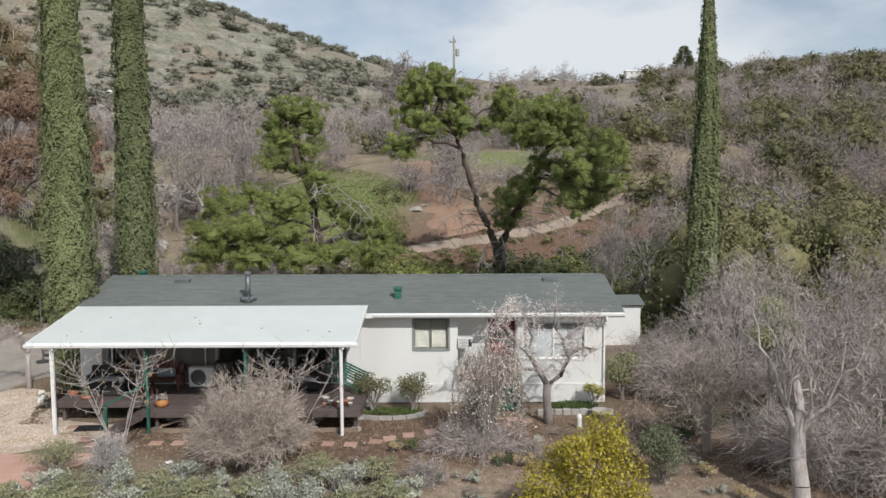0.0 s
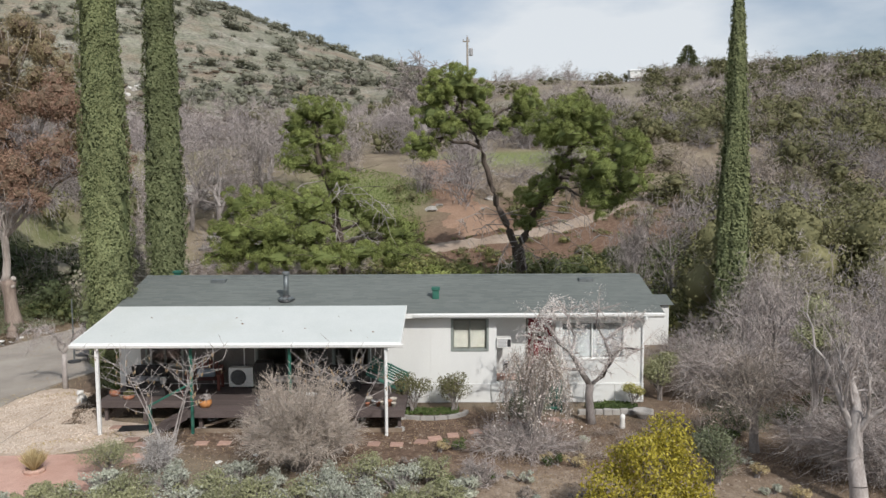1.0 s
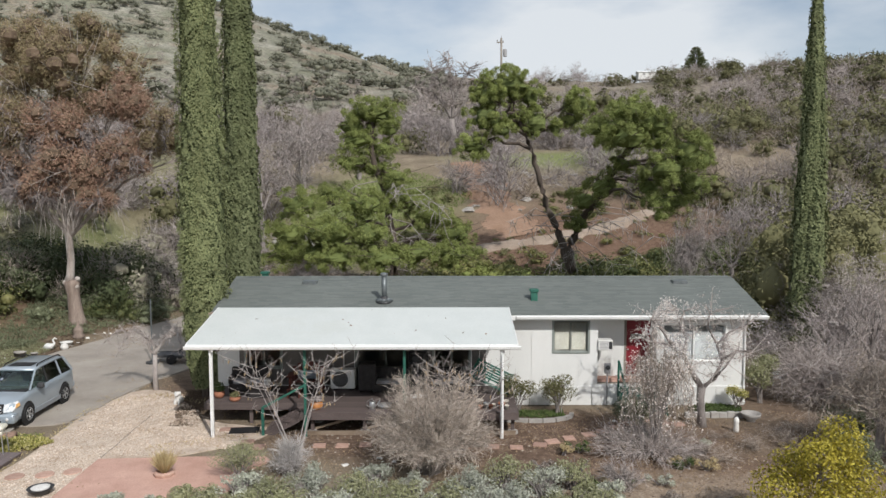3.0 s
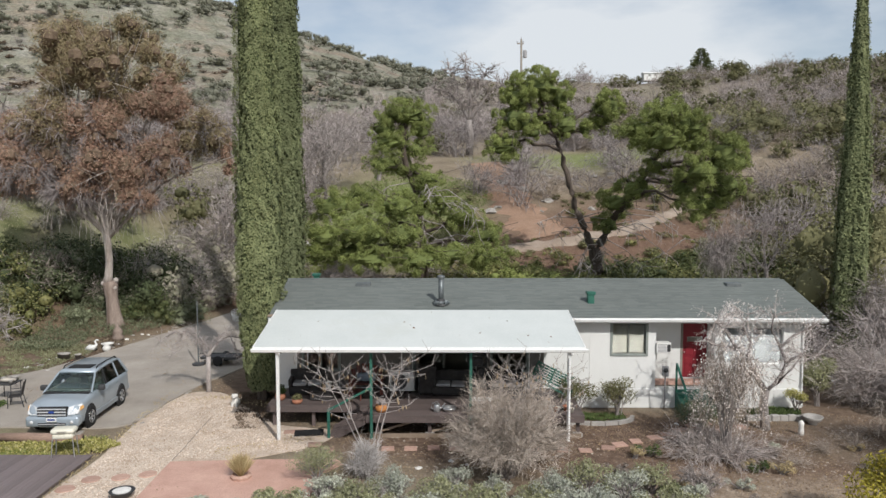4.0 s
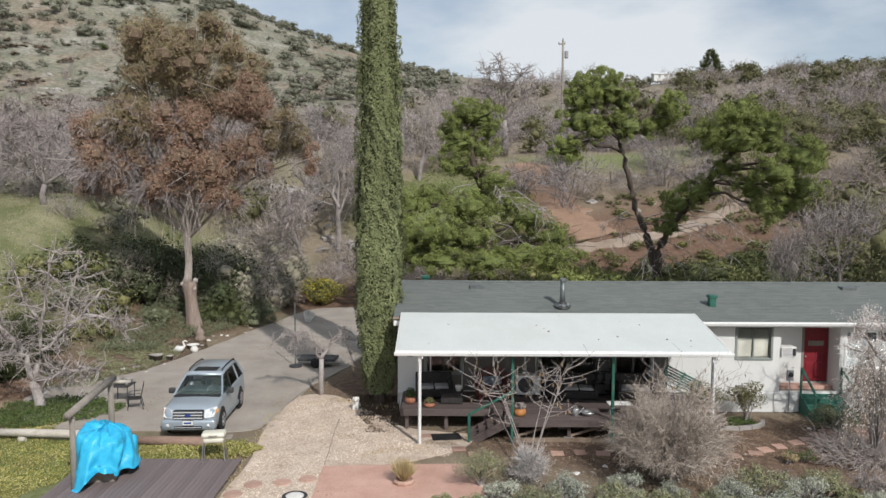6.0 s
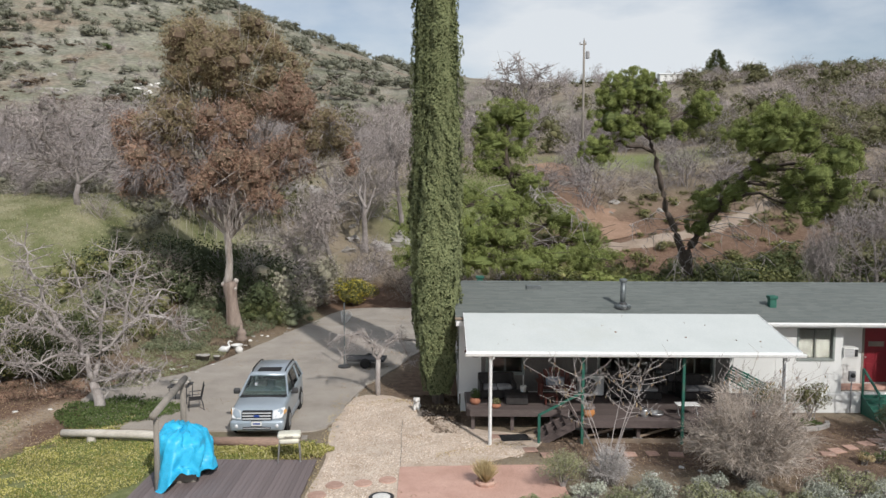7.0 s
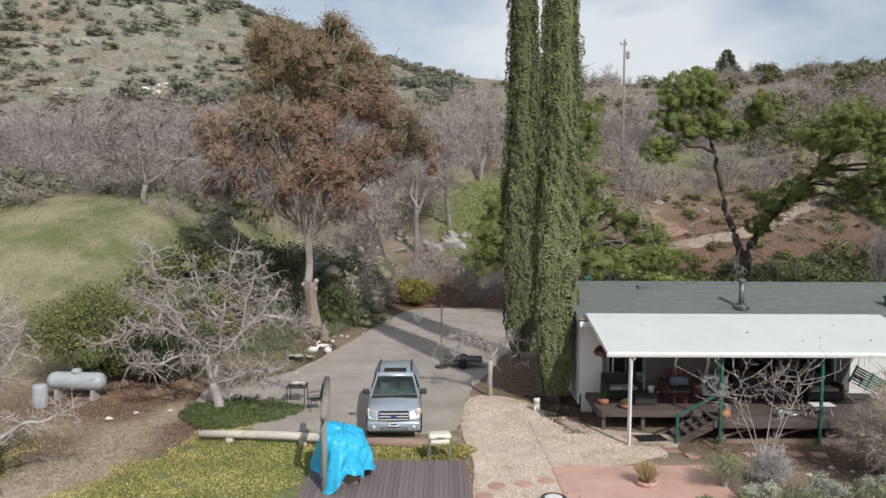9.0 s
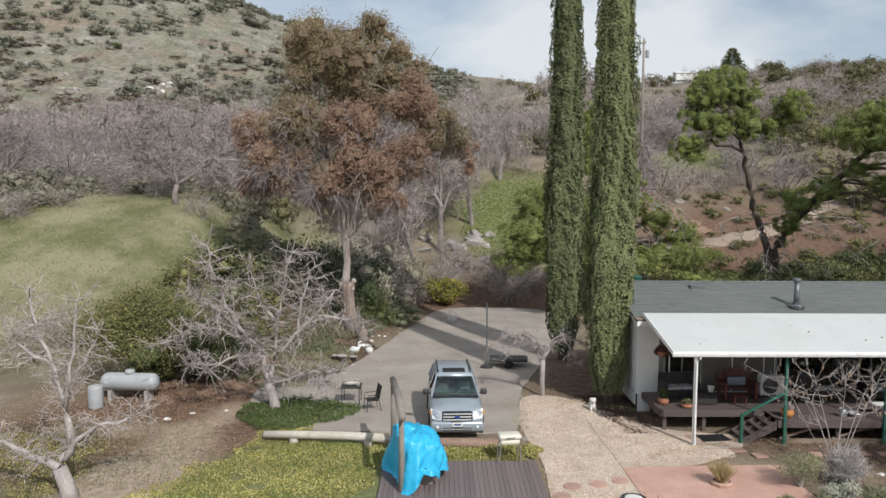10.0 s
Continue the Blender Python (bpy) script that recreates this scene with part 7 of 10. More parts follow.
M["dirt_road"] = surface("pale_dirt_road", (0.25, 0.19, 0.145), (0.38, 0.31, 0.25), 0.95, 0.5, 14, 0.8, 0.04, stain=(0.24, 0.15, 0.10))
M["red_trail"] = surface("red_dirt_trail", (0.24, 0.15, 0.10), (0.34, 0.225, 0.16), 0.95, 0.5, 14, 0.8, 0.04, stain=(0.24, 0.16, 0.10))
strip("dirt_road", "pale dirt road crossing the bank", [(x, road_y(x)) for x in range(-7, 21, 3)], 1.15, "dirt_road", 13)
strip("dirt_trail", "bare red dirt trail up the bank", [(-2.6, 90), (-1.9, 87), (-1.0, 82.3), (-0.4, 77.2), (0.7, 72.5), (2.2, 69.4)], 2.7, "red_trail", 14, 0.14)

flowering = shrub("yellow_bush", "rounded yellow-flecked bush at the driveway's end", 93, (-21.2, 54.6), 1.75, 2.0, "bay", 6000, 0.12, 0.6, 14, z0=0.0)
petals = np.random.default_rng(95)
part("flower", array_mesh("flower", *ellipsoid_leaves(petals, lobes_in(np.random.default_rng(93), 14, 1.2, 1.2, 0.4, 1.65, 0.62), 1500, 0.12, 0.1, 0.3, 0.9), M["citrus"]), None, flowering, "yellow blossom flecks", kind="stuff")
def weeping(name, label, seed, at, rx, height, stems, blossom):
    """A shrub whose stems arch over and hang to the ground, with blossom along them."""
    rng = np.random.default_rng(seed)
    t = thing(name, label, "shrub", Matrix.Translation((at[0], at[1], gz(*at))))
    segs, pts = [], []
    for k in range(stems):
        a, e, h = rng.uniform(0, 2 * np.pi), rng.uniform(0.35, 1.0), height * rng.uniform(0.6, 1.0)
        u = np.array([np.cos(a), np.sin(a), 0]) * rx * e
        path = [np.array([0, 0, -0.05]) + rng.normal(size=3) * 0.05, u * 0.3 + [0, 0, h * 0.72], u * 0.62 + [0, 0, h], u * 0.9 + [0, 0, h * 0.78], u * 1.05 + [0, 0, h * rng.uniform(0.15, 0.5)]]
        path = [p + rng.normal(size=3) * 0.07 * (i > 0) for i, p in enumerate(path)]
        for i in range(4):
            segs.append((*path[i], *path[i + 1], 0.02 - 0.0045 * i, 0.0155 - 0.0045 * i))
            if i:
                pts += [path[i] + (path[i + 1] - path[i]) * f for f in (0.2, 0.45, 0.7, 0.95)]
    pts = np.array(pts)
    tips = [(Vector(p), Vector((0, 0, -1)), 0.01) for p in pts]
    part("stem_framework", array_mesh("stem_framework", *seg_arrays(segs, 4), M["bark_gray"], True), None, t, kind="stuff")
    part("twig_crown", array_mesh("twig_crown", *sliver_arrays(twigs(tips, rng, 4, 0.5, 0.005, 0.7, 1.2), rng), M["twig_brown"]), None, t, kind="stuff")
    c = pts[rng.integers(0, len(pts), blossom)] + rng.normal(size=(blossom, 3)) * np.array([0.14, 0.14, 0.2])
    part("blossom", array_mesh("blossom", *leaf_arrays(c, rng.normal(size=c.shape), 0.055, 0.045, rng), M["blossom"]), None, t, "scattered white blossom", kind="stuff")
    return t


weeping("blossom_shrub", "weeping leafless shrub with white blossom", 82, (1.5, 24.0), 1.3, 3.5, 40, 2600)
twiggy("brush_pile", "gray pile of fallen bare branches", 87, (1.2, 23.8), 2.1, 0.6, "twig", 80, 9, 0.006, 0.7)
shrub("low_bush", "low gray-green bush under the blossom", 88, (1.6, 26.6), 0.9, 1.1, "bank_ivy", 2600, 0.08, 0.5, 12, z0=0.0)
for k, (x, y, r, h) in enumerate([(-2.65, 27.75, 0.8, 1.75), (-1.1, 27.8, 0.85, 1.8)]):
    shrub("wall_shrub", "leafy green shrub in the wall bed", 94 + k, (x, y), r, h, "olive", 1700, 0.085, 0.5, 9, group="wall bed shrubs")
shrub("side_shrub", "green shrub at the house corner", 96, (7.05, 29.2), 0.8, 2.3, "sage_green", 3000, 0.1, 0.5, 10)
shrub("side_shrub", "small yellow-green shrub by the downspout", 97, (5.75, 28.2), 0.4, 1.2, "lawn", 900, 0.08, 0.5, 6)
shrub("creeper_clump", "green vine climbing a dead tree", 98, (11.0, 24.9), 0.95, 5.7, "sage_green", 5200, 0.09, 0.5, 16, z0=0.3)
shrub("low_bush", "gray-green bush beside the citrus", 100, (6.3, 20.9), 0.95, 1.9, "bank_ivy", 4200, 0.08, 0.5, 14, z0=0.0)
shrub("low_bush", "dark gray-green bush in the thicket", 101, (8.2, 24.6), 1.1, 1.5, "bank_ivy", 3600, 0.08, 0.5, 14, z0=0.0)
shrub("bed_plant", "feathery yellow-green bed plant", 99, (-11.35, 21.6), 0.8, 1.2, "sage_green", 3000, 0.085, 0.22, 12, z0=0.0)
twiggy("lavender_clump", "pale gray feathery clump at the patio edge", 83, (-9.9, 21.85), 0.62, 1.25, "twig_pale", 80, 9, 0.0035, 0.34)
twiggy("bare_sapling_clump", "pale twigs of a dead clump by the wall", 84, (-0.4, 20.8), 0.7, 0.9, "twig", 50, 6, 0.005, 0.3)
prng = random.Random(17)
sage_rows = [(-12.4, 19.7, 0.8, 0.5), (-10.9, 20.1, 1.0, 0.8), (-9.9, 19.6, 1.1, 0.9), (-8.9, 20.3, 1.2, 0.95), (-7.8, 19.7, 1.1, 0.9), (-7.4, 20.7, 1.0, 0.8), (-6.5, 19.5, 1.0, 0.8), (-4.5, 20.0, 1.2, 1.0), (-3.6, 20.7, 1.1, 1.0),
             (-2.7, 20.0, 1.2, 1.0), (-1.8, 20.8, 1.0, 0.9), (-3.4, 19.1, 1.1, 0.9), (-1.5, 19.4, 0.9, 0.7), (-14.2, 19.5, 0.5, 0.45), (-9.4, 18.9, 1.0, 0.8), (-5.6, 19.0, 0.9, 0.6), (-11.6, 19.2, 1.0, 0.7), (-8.3, 18.8, 1.1, 0.8), (-7.2, 18.9, 1.0, 0.8), (-6.1, 20.3, 0.9, 0.7), (-5.2, 19.4, 1.0, 0.8), (-4.4, 18.9, 1.1, 0.9), (-2.3, 18.8, 1.1, 0.8), (-12.9, 18.8, 0.9, 0.6), (-10.4, 18.6, 1.0, 0.8), (-0.9, 19.9, 0.8, 0.6)]
for k, (x, y, r, h) in enumerate(sage_rows):
    shrub("sage_shrub", "low silver-green sage shrub", 110 + k % 4, (x, y), r, h, "sage" if k % 2 else "sage_green", 1900, 0.085, 0.4, 22, group="sage shrubs", z0=0.0)
for k in range(34):
    x, y = prng.uniform(-2.6, 8.0), prng.uniform(19.3, 24.6)
    if not (2.6 < x < 6.9 and y < 22.4):
        shrub("weed_clump", "low green and tan weeds", 120 + k % 3, (x, y), prng.uniform(0.3, 0.6), prng.uniform(0.25, 0.5), prng.choice(("ivy", "straw", "sage", "straw", "twig_brown")), 500, 0.07, 0.4, 5, group="weeds", z0=0.02)
proto = None
for k in range(13):
    x, y = (10.0, 21.6) if k == 0 else (prng.uniform(8.2, 17), prng.uniform(19, 33))
    m = Matrix.Translation((x, y, gz(x, y))) @ Matrix.Rotation(prng.uniform(0, 6.28), 4, "Z")
    if proto is None:
        proto = bare_tree("bramble", "tangled gray leafless bramble", 85, (x, y), 2.3, 2.2, twig_mat="twig", per=4, twig=0.4, twig_r=0.0048, group="brambles", trunk_r=0.07, trunk_frac=0.12)
    else:
        copy_thing(proto, m @ Matrix.Diagonal((prng.uniform(0.75, 1.2),) * 2 + (prng.uniform(0.7, 1.15), 1)))


M["meadow"] = leafy("fresh_meadow_grass", [(0.12, 0.175, 0.045), (0.18, 0.235, 0.07), (0.27, 0.30, 0.13)], 0.8, 0.2, 0.1)


def carpet(name, label, category, seed, n, inside, x0, x1, y0, y1, mat, size, lift=0.08, ratio=0.5, up=0.8):
    """Low leaves over a stretch of ground."""
    rng = np.random.default_rng(seed)
    x, y = rng.uniform(x0, x1, n * 3), rng.uniform(y0, y1, n * 3)
    k = inside(x, y)
    x, y = x[k][:n], y[k][:n]
    tuft = fbm(x * 1.7, y * 1.7, seed, 3)
    z = ground_h(x, y) + lift * (0.2 + 1.6 * tuft) * rng.uniform(0.3, 1.0, len(x))
    axis = rng.normal(size=(len(x), 3)) * 0.7 + np.array([0, 0, up])
    return single(name, array_mesh(name, *leaf_arrays(np.stack([x, y, z], 1), axis, size, size * ratio, rng), M[mat]), None, label, category, kind="stuff")


def in_blob(*q):
    return lambda x, y: blob(x, y, *q, 0.12) > 0.5


carpet("lawn_cover", "yellow-green ground cover before the log rail", "ground cover", 401, 46000, lambda x, y: (y < 28.6 - 1.2 * fbm(x, y, 29, 2)) & (x > -31.2 + 0.42 * (y - 18.5) + 1.6 * (fbm(x / 1.1, y / 1.1, 23, 3) - 0.5)) & ((x < -26.2) | (y < 25.3)) & ~((x > -23.6) & (y < 23.5)) & (vnoise(x * 1.3, y * 1.3, 6) > 0.2), -34, -19, 15.5, 28.6, "lawn", 0.062, 0.09)
carpet("lawn_clover", "darker green clover in the ground cover", "ground cover", 410, 20000, lambda x, y: (y < 28.4) & ((x < -26.2) | (y < 25.3)) & (x > -30.6 + 0.42 * (y - 18.5)) & ~((x > -23.6) & (y < 23.5)) & (vnoise(x * 0.8, y * 0.8, 16) > 0.42), -34, -19, 16, 28.4, "meadow", 0.06, 0.1)
carpet("log_ivy", "green leafy strip beside the log", "ground cover", 402, 5000, lambda x, y: (y > 23.6 + 0.4 * vnoise(x * 2.2, y, 3)) & (y < 24.85 - 0.35 * vnoise(x * 2.5, y, 5)) & (x < -18.3 - 0.5 * vnoise(y * 2, x)), -22.6, -17.9, 23.6, 25.3, "lawn", 0.1, 0.16)
carpet("ivy_island", "dark green ivy round a bare tree", "ground cover", 403, 9000, lambda x, y: blob(x, y, -27.0, 28.3, 2.1, 1.8, 0.6) + 0.9 * (fbm(x / 0.9, y / 0.9, 20, 3) - 0.5) > 0.5, -31, -24, 25.5, 31, "ivy", 0.085, 0.22)
carpet("bed_grass", "bright green blades in the wall bed", "ground cover", 404, 1500, lambda x, y: (y > 27.2) & (y < 28.1), -2.9, -0.9, 27.1, 28.2, "ivy", 0.14, 0.12, 0.2)
carpet("house_end_grass", "mossy green patch at the house end", "ground cover", 405, 2200, in_blob(4.9, 28.1, 1.0, 0.5), 3.6, 6.2, 27.4, 28.8, "ivy", 0.1, 0.14)
carpet("bank_ivy_cover", "gray-green ivy down to the driveway edge", "ground cover", 411, 16000, lambda x, y: (x < -26.2 + 0.2 * (y - 39.7) + 0.5 * vnoise(y * 0.9, x * 0.5, 2)) & (x > -30.5) & (vnoise(x * 1.1, y * 1.1, 8) > 0.2) & ((y > 41.5) | (x < -27.4)), -30.5, -22.5, 38.5, 52, "bank_ivy", 0.12, 0.42)
carpet("bank_weeds", "low gray-green weeds on the driveway bank", "ground cover", 412, 9000, lambda x, y: (blob(x, y, -28.2, 36.5, 2.8, 4.2, 0.3) > 0.35) & (x < -26.4 + 0.12 * (y - 34)) & (vnoise(x * 1.4, y * 1.4, 18) > 0.35), -32, -25, 31, 42, "sage_green", 0.08, 0.13)
carpet("track_grass", "thin yellow-green grass beside the dirt track", "grass", 413, 7000, lambda x, y: (blob(x, y, -34, 23.5, 5, 4, 0.5) + 1.1 * (fbm(x / 1.6, y / 1.6, 17, 3) - 0.5) > 0.55), -40, -27, 19, 28, "slope_grass", 0.09, 0.08, 0.3)
carpet("slope_grass", "green grass on the side slope", "grass", 406, 24000, lambda x, y: (blob(x, y, -45, 50, 18, 14, 0.5) + 1.7 * (fbm(x / 4, y / 4, 15, 4) - 0.5) > 0.5), -64, -28, 36, 64, "slope_grass", 0.14, 0.05, 0.3)
carpet("meadow_grass", "green grass of the upper meadow", "grass", 407, 14000, lambda x, y: (blob(x, y, -12.5, 74, 9, 12, 0.6) + 0.9 * (fbm(x / 6, y / 6, 14, 3) - 0.5) > 0.42), -28, 6, 58, 96, "meadow", 0.26, 0.2, 0.3)
carpet("yard_litter", "dry leaves and straw over the yard soil", "leaf litter", 408, 16000, lambda x, y: (vnoise(x * 0.8, y * 0.8, 4) > 0.35) & ~((x < -11.4) & (y > 18)), -12, 12, 18, 28.5, "deadleaf", 0.055, 0.012, 0.6, 0.1)
carpet("track_litter", "dry leaves under the bare trees", "leaf litter", 409, 9000, lambda x, y: (blob(x, y, -30, 31, 8, 6) > 0.3) & ~((x > -29) & (y > 26)), -40, -22, 22, 38, "deadleaf", 0.07, 0.012, 0.6, 0.1)


carpet("gravel_litter", "dry leaves blown over the gravel", "leaf litter", 414, 2600, lambda x, y: (vnoise(x * 0.9, y * 0.9, 12) > 0.5) | (x > -14.5), -18.6, -11.4, 18.5, 31, "deadleaf", 0.06, 0.05, 0.6, 0.1)
carpet("house_side_mulch", "dark brown bark mulch between gravel and house", "leaf litter", 417, 5200, lambda x, y: (x > -15.4 + 0.9 * (fbm(x / 0.8, y / 0.8, 31, 3) - 0.5) - 0.25 * (y - 28)) & (y > 26.2) & (x < -14.1), -18.5, -14.1, 26.2, 31, "euc_core", 0.075, 0.05, 0.6, 0.15)
carpet("bed_mulch", "dark red-brown mulch beside the driveway", "leaf litter", 418, 5200, lambda x, y: (blob(x, y, -26.3, 38.6, 1.3, 3.6, 0.3) > 0.3), -29, -24, 34, 44, "euc_core", 0.08, 0.03, 0.6, 0.15)
carpet("bush_litter", "reddish-brown dead leaves under the evergreen bushes", "leaf litter", 419, 9000, lambda x, y: (blob(x, y, -31.8, 31.9, 3.0, 1.7, 0.5) + 0.8 * (fbm(x / 0.9, y / 0.9, 33, 3) - 0.5) > 0.45), -38, -26, 28, 36, "euc", 0.085, 0.02, 0.6, 0.15)
carpet("track_greens", "low green weeds beside the dirt track", "grass", 420, 9000, lambda x, y: (blob(x, y, -35.2, 24.6, 2.6, 2.0, 0.5) + blob(x, y, -33.2, 22.0, 1.0, 1.6, 0.5) + 0.9 * (fbm(x / 0.7, y / 0.7, 35, 3) - 0.5) > 0.6), -40, -30, 19, 29, "lawn", 0.07, 0.08, 0.45)
carpet("gravel_straw", "straw and weeds along the gravel edges", "grass", 415, 3400, lambda x, y: (np.abs(x + 18.6 + 0.25 * vnoise(y, x)) < 0.22) | (np.abs(y - 30.4 + 0.8 * np.abs(x + 16.6) / 2 + 0.6 * vnoise(x, y)) < 0.3) | ((np.abs(y - 23.5 - 0.45 * np.abs(x + 16)) < 0.3) & (x > -15)), -19.2, -11.2, 18.5, 31, "straw", 0.11, 0.08, 0.22)
carpet("driveway_litter", "dry leaves and grit along the driveway edge", "leaf litter", 416, 2600, lambda x, y: (vnoise(x * 0.8, y * 0.8, 22) > 0.62) & (x < -16.8), -28.5, -16.8, 27.2, 50, "deadleaf", 0.06, 0.08, 0.6, 0.1)


def pebbles(name, label, seed, n, inside, x0, x1, y0, y1, base, smin, smax, mat):
    """Loose small stones on a flat bed: squashed five-sided lumps."""
    rng = np.random.default_rng(seed)
    x, y = rng.uniform(x0, x1, n * 3), rng.uniform(y0, y1, n * 3)
    k = inside(x, y)
    x, y = x[k][:n], y[k][:n]
    n = len(x)
    s = rng.uniform(smin, smax, n)
    a = rng.uniform(0, 6.28, n)[:, None] + np.arange(5)[None, :] * 1.2566
    r = s[:, None] * rng.uniform(0.7, 1.2, (n, 5))
    ring = np.stack([x[:, None] + r * np.cos(a), y[:, None] + r * np.sin(a), np.full((n, 5), base)], -1)
    top = np.stack([x, y, base + s * rng.uniform(0.5, 0.9, n)], -1)[:, None]
    v = np.concatenate([ring, top], 1).reshape(-1, 3)
    q = np.array([[i, (i + 1) % 5, 5] for i in range(5)])
    f = (np.arange(n)[:, None, None] * 6 + q[None]).reshape(-1, 3)
    return single(name, array_mesh(name, v, f, M[mat]), None, label, "gravel", kind="stuff")


M["clod"] = leafy("brown_soil_clods", [(0.17, 0.12, 0.09), (0.27, 0.21, 0.165), (0.42, 0.36, 0.30)], 0.95, 0.0, 0.5)
M["pebble"] = leafy("mixed_tan_pebbles", [(0.34, 0.255, 0.19), (0.56, 0.45, 0.36), (0.76, 0.68, 0.60)], 0.9, 0.0, 0.5)
pebbles("loose_gravel", "loose tan pebbles of the gravel bed", 501, 15000, lambda x, y: ((x > -18.4) & (x < -15.8) & (y < 30.4)) | ((x < -13.9 - 0.75 * np.maximum(0, y - 27.0)) & (y > 23.3) & (y < 29.6)) | ((x < -12.2) & (y > 23.9) & (y < 25.9)), -18.4, -12.2, 19.2, 30.4, 0.006, 0.014, 0.04, "pebble")
pebbles("soil_clods", "small stones and clods on the bare soil", 502, 5000, lambda x, y: (x > -11) | (x < -28), -38, 10, 19, 28, -0.03, 0.02, 0.06, "clod")


# ---- car ----
def car_paint():
    m = bpy.data.materials.new("silver_blue_car_paint")
    nt, p = nodes_of(m)
    n = tex_noise(nt, 1.2, 4, 0.6)
    nt.links.new(ramp(nt, n, [(0.3, (0.33, 0.385, 0.435)), (0.7, (0.39, 0.445, 0.495))]), p.inputs["Base Color"])
    p.inputs["Metallic"].default_value, p.inputs["Roughness"].default_value = 0.35, 0.34
    p.inputs["Coat Weight"].default_value, p.inputs["Coat Roughness"].default_value = 0.7, 0.08
    return m


M["car"] = car_paint()
M["chrome"] = surface("chrome", (0.7, 0.7, 0.71), (0.75, 0.75, 0.76), 0.15, 3, 40, 0, 0.001, metallic=1.0)
M["car_glass"] = clear_glass("tinted_car_glass", (0.68, 0.80, 0.76))
M["dark_glass"] = clear_glass("dark_car_glass", (0.10, 0.12, 0.12))
M["bright_trim"] = surface("bright_car_trim", (0.62, 0.63, 0.64), (0.70, 0.71, 0.72), 0.25, 3, 40, 0, 0.001, metallic=0.25)
M["lamp_glass"] = surface("headlight_glass", (0.74, 0.75, 0.76), (0.82, 0.83, 0.83), 0.15, 4, 30, 0, 0.001, metallic=0.2)
M["amber"] = surface("amber_lens", (0.66, 0.36, 0.12), (0.72, 0.42, 0.17), 0.2, 4, 30, 0, 0.001)
M["seat"] = surface("gray_seat_cloth", (0.16, 0.165, 0.16), (0.23, 0.23, 0.22), 0.9, 5, 60, 0.2, 0.002)
M["badge"] = surface("blue_badge", (0.02, 0.05, 0.22), (0.03, 0.07, 0.28), 0.3, 4, 30, 0, 0.001)


def loft(stations, close=True):
    """Rings of points joined along the car."""
    g, n = Geo(), len(stations[0])
    for ring in stations:
        g.v.extend(ring)
    for i in range(len(stations) - 1):
        for k in range(n - (0 if close else 1)):
            a, b = i * n + k, i * n + (k + 1) % n
            g.f.append((a, b, b + n, a + n))
    g.f.append(tuple(range(n))[::-1])
    g.f.append(tuple(range((len(stations) - 1) * n, len(stations) * n)))
    return g


def body_ring(y, w, zb, zs, crown):
    h = [(w * 0.86, zb), (w * 0.965, zb + 0.07), (w * 0.985, zb + 0.2), (w, (zb + zs) * 0.5), (w * 0.985, zs - 0.12), (w * 0.95, zs - 0.03), (w * 0.86, zs + crown * 0.4), (w * 0.5, zs + crown * 0.85), (0, zs + crown)]
    r = [(x, y, z) for x, z in h]
    return r + [(-x, y, z) for x, y, z in r[-2::-1]]


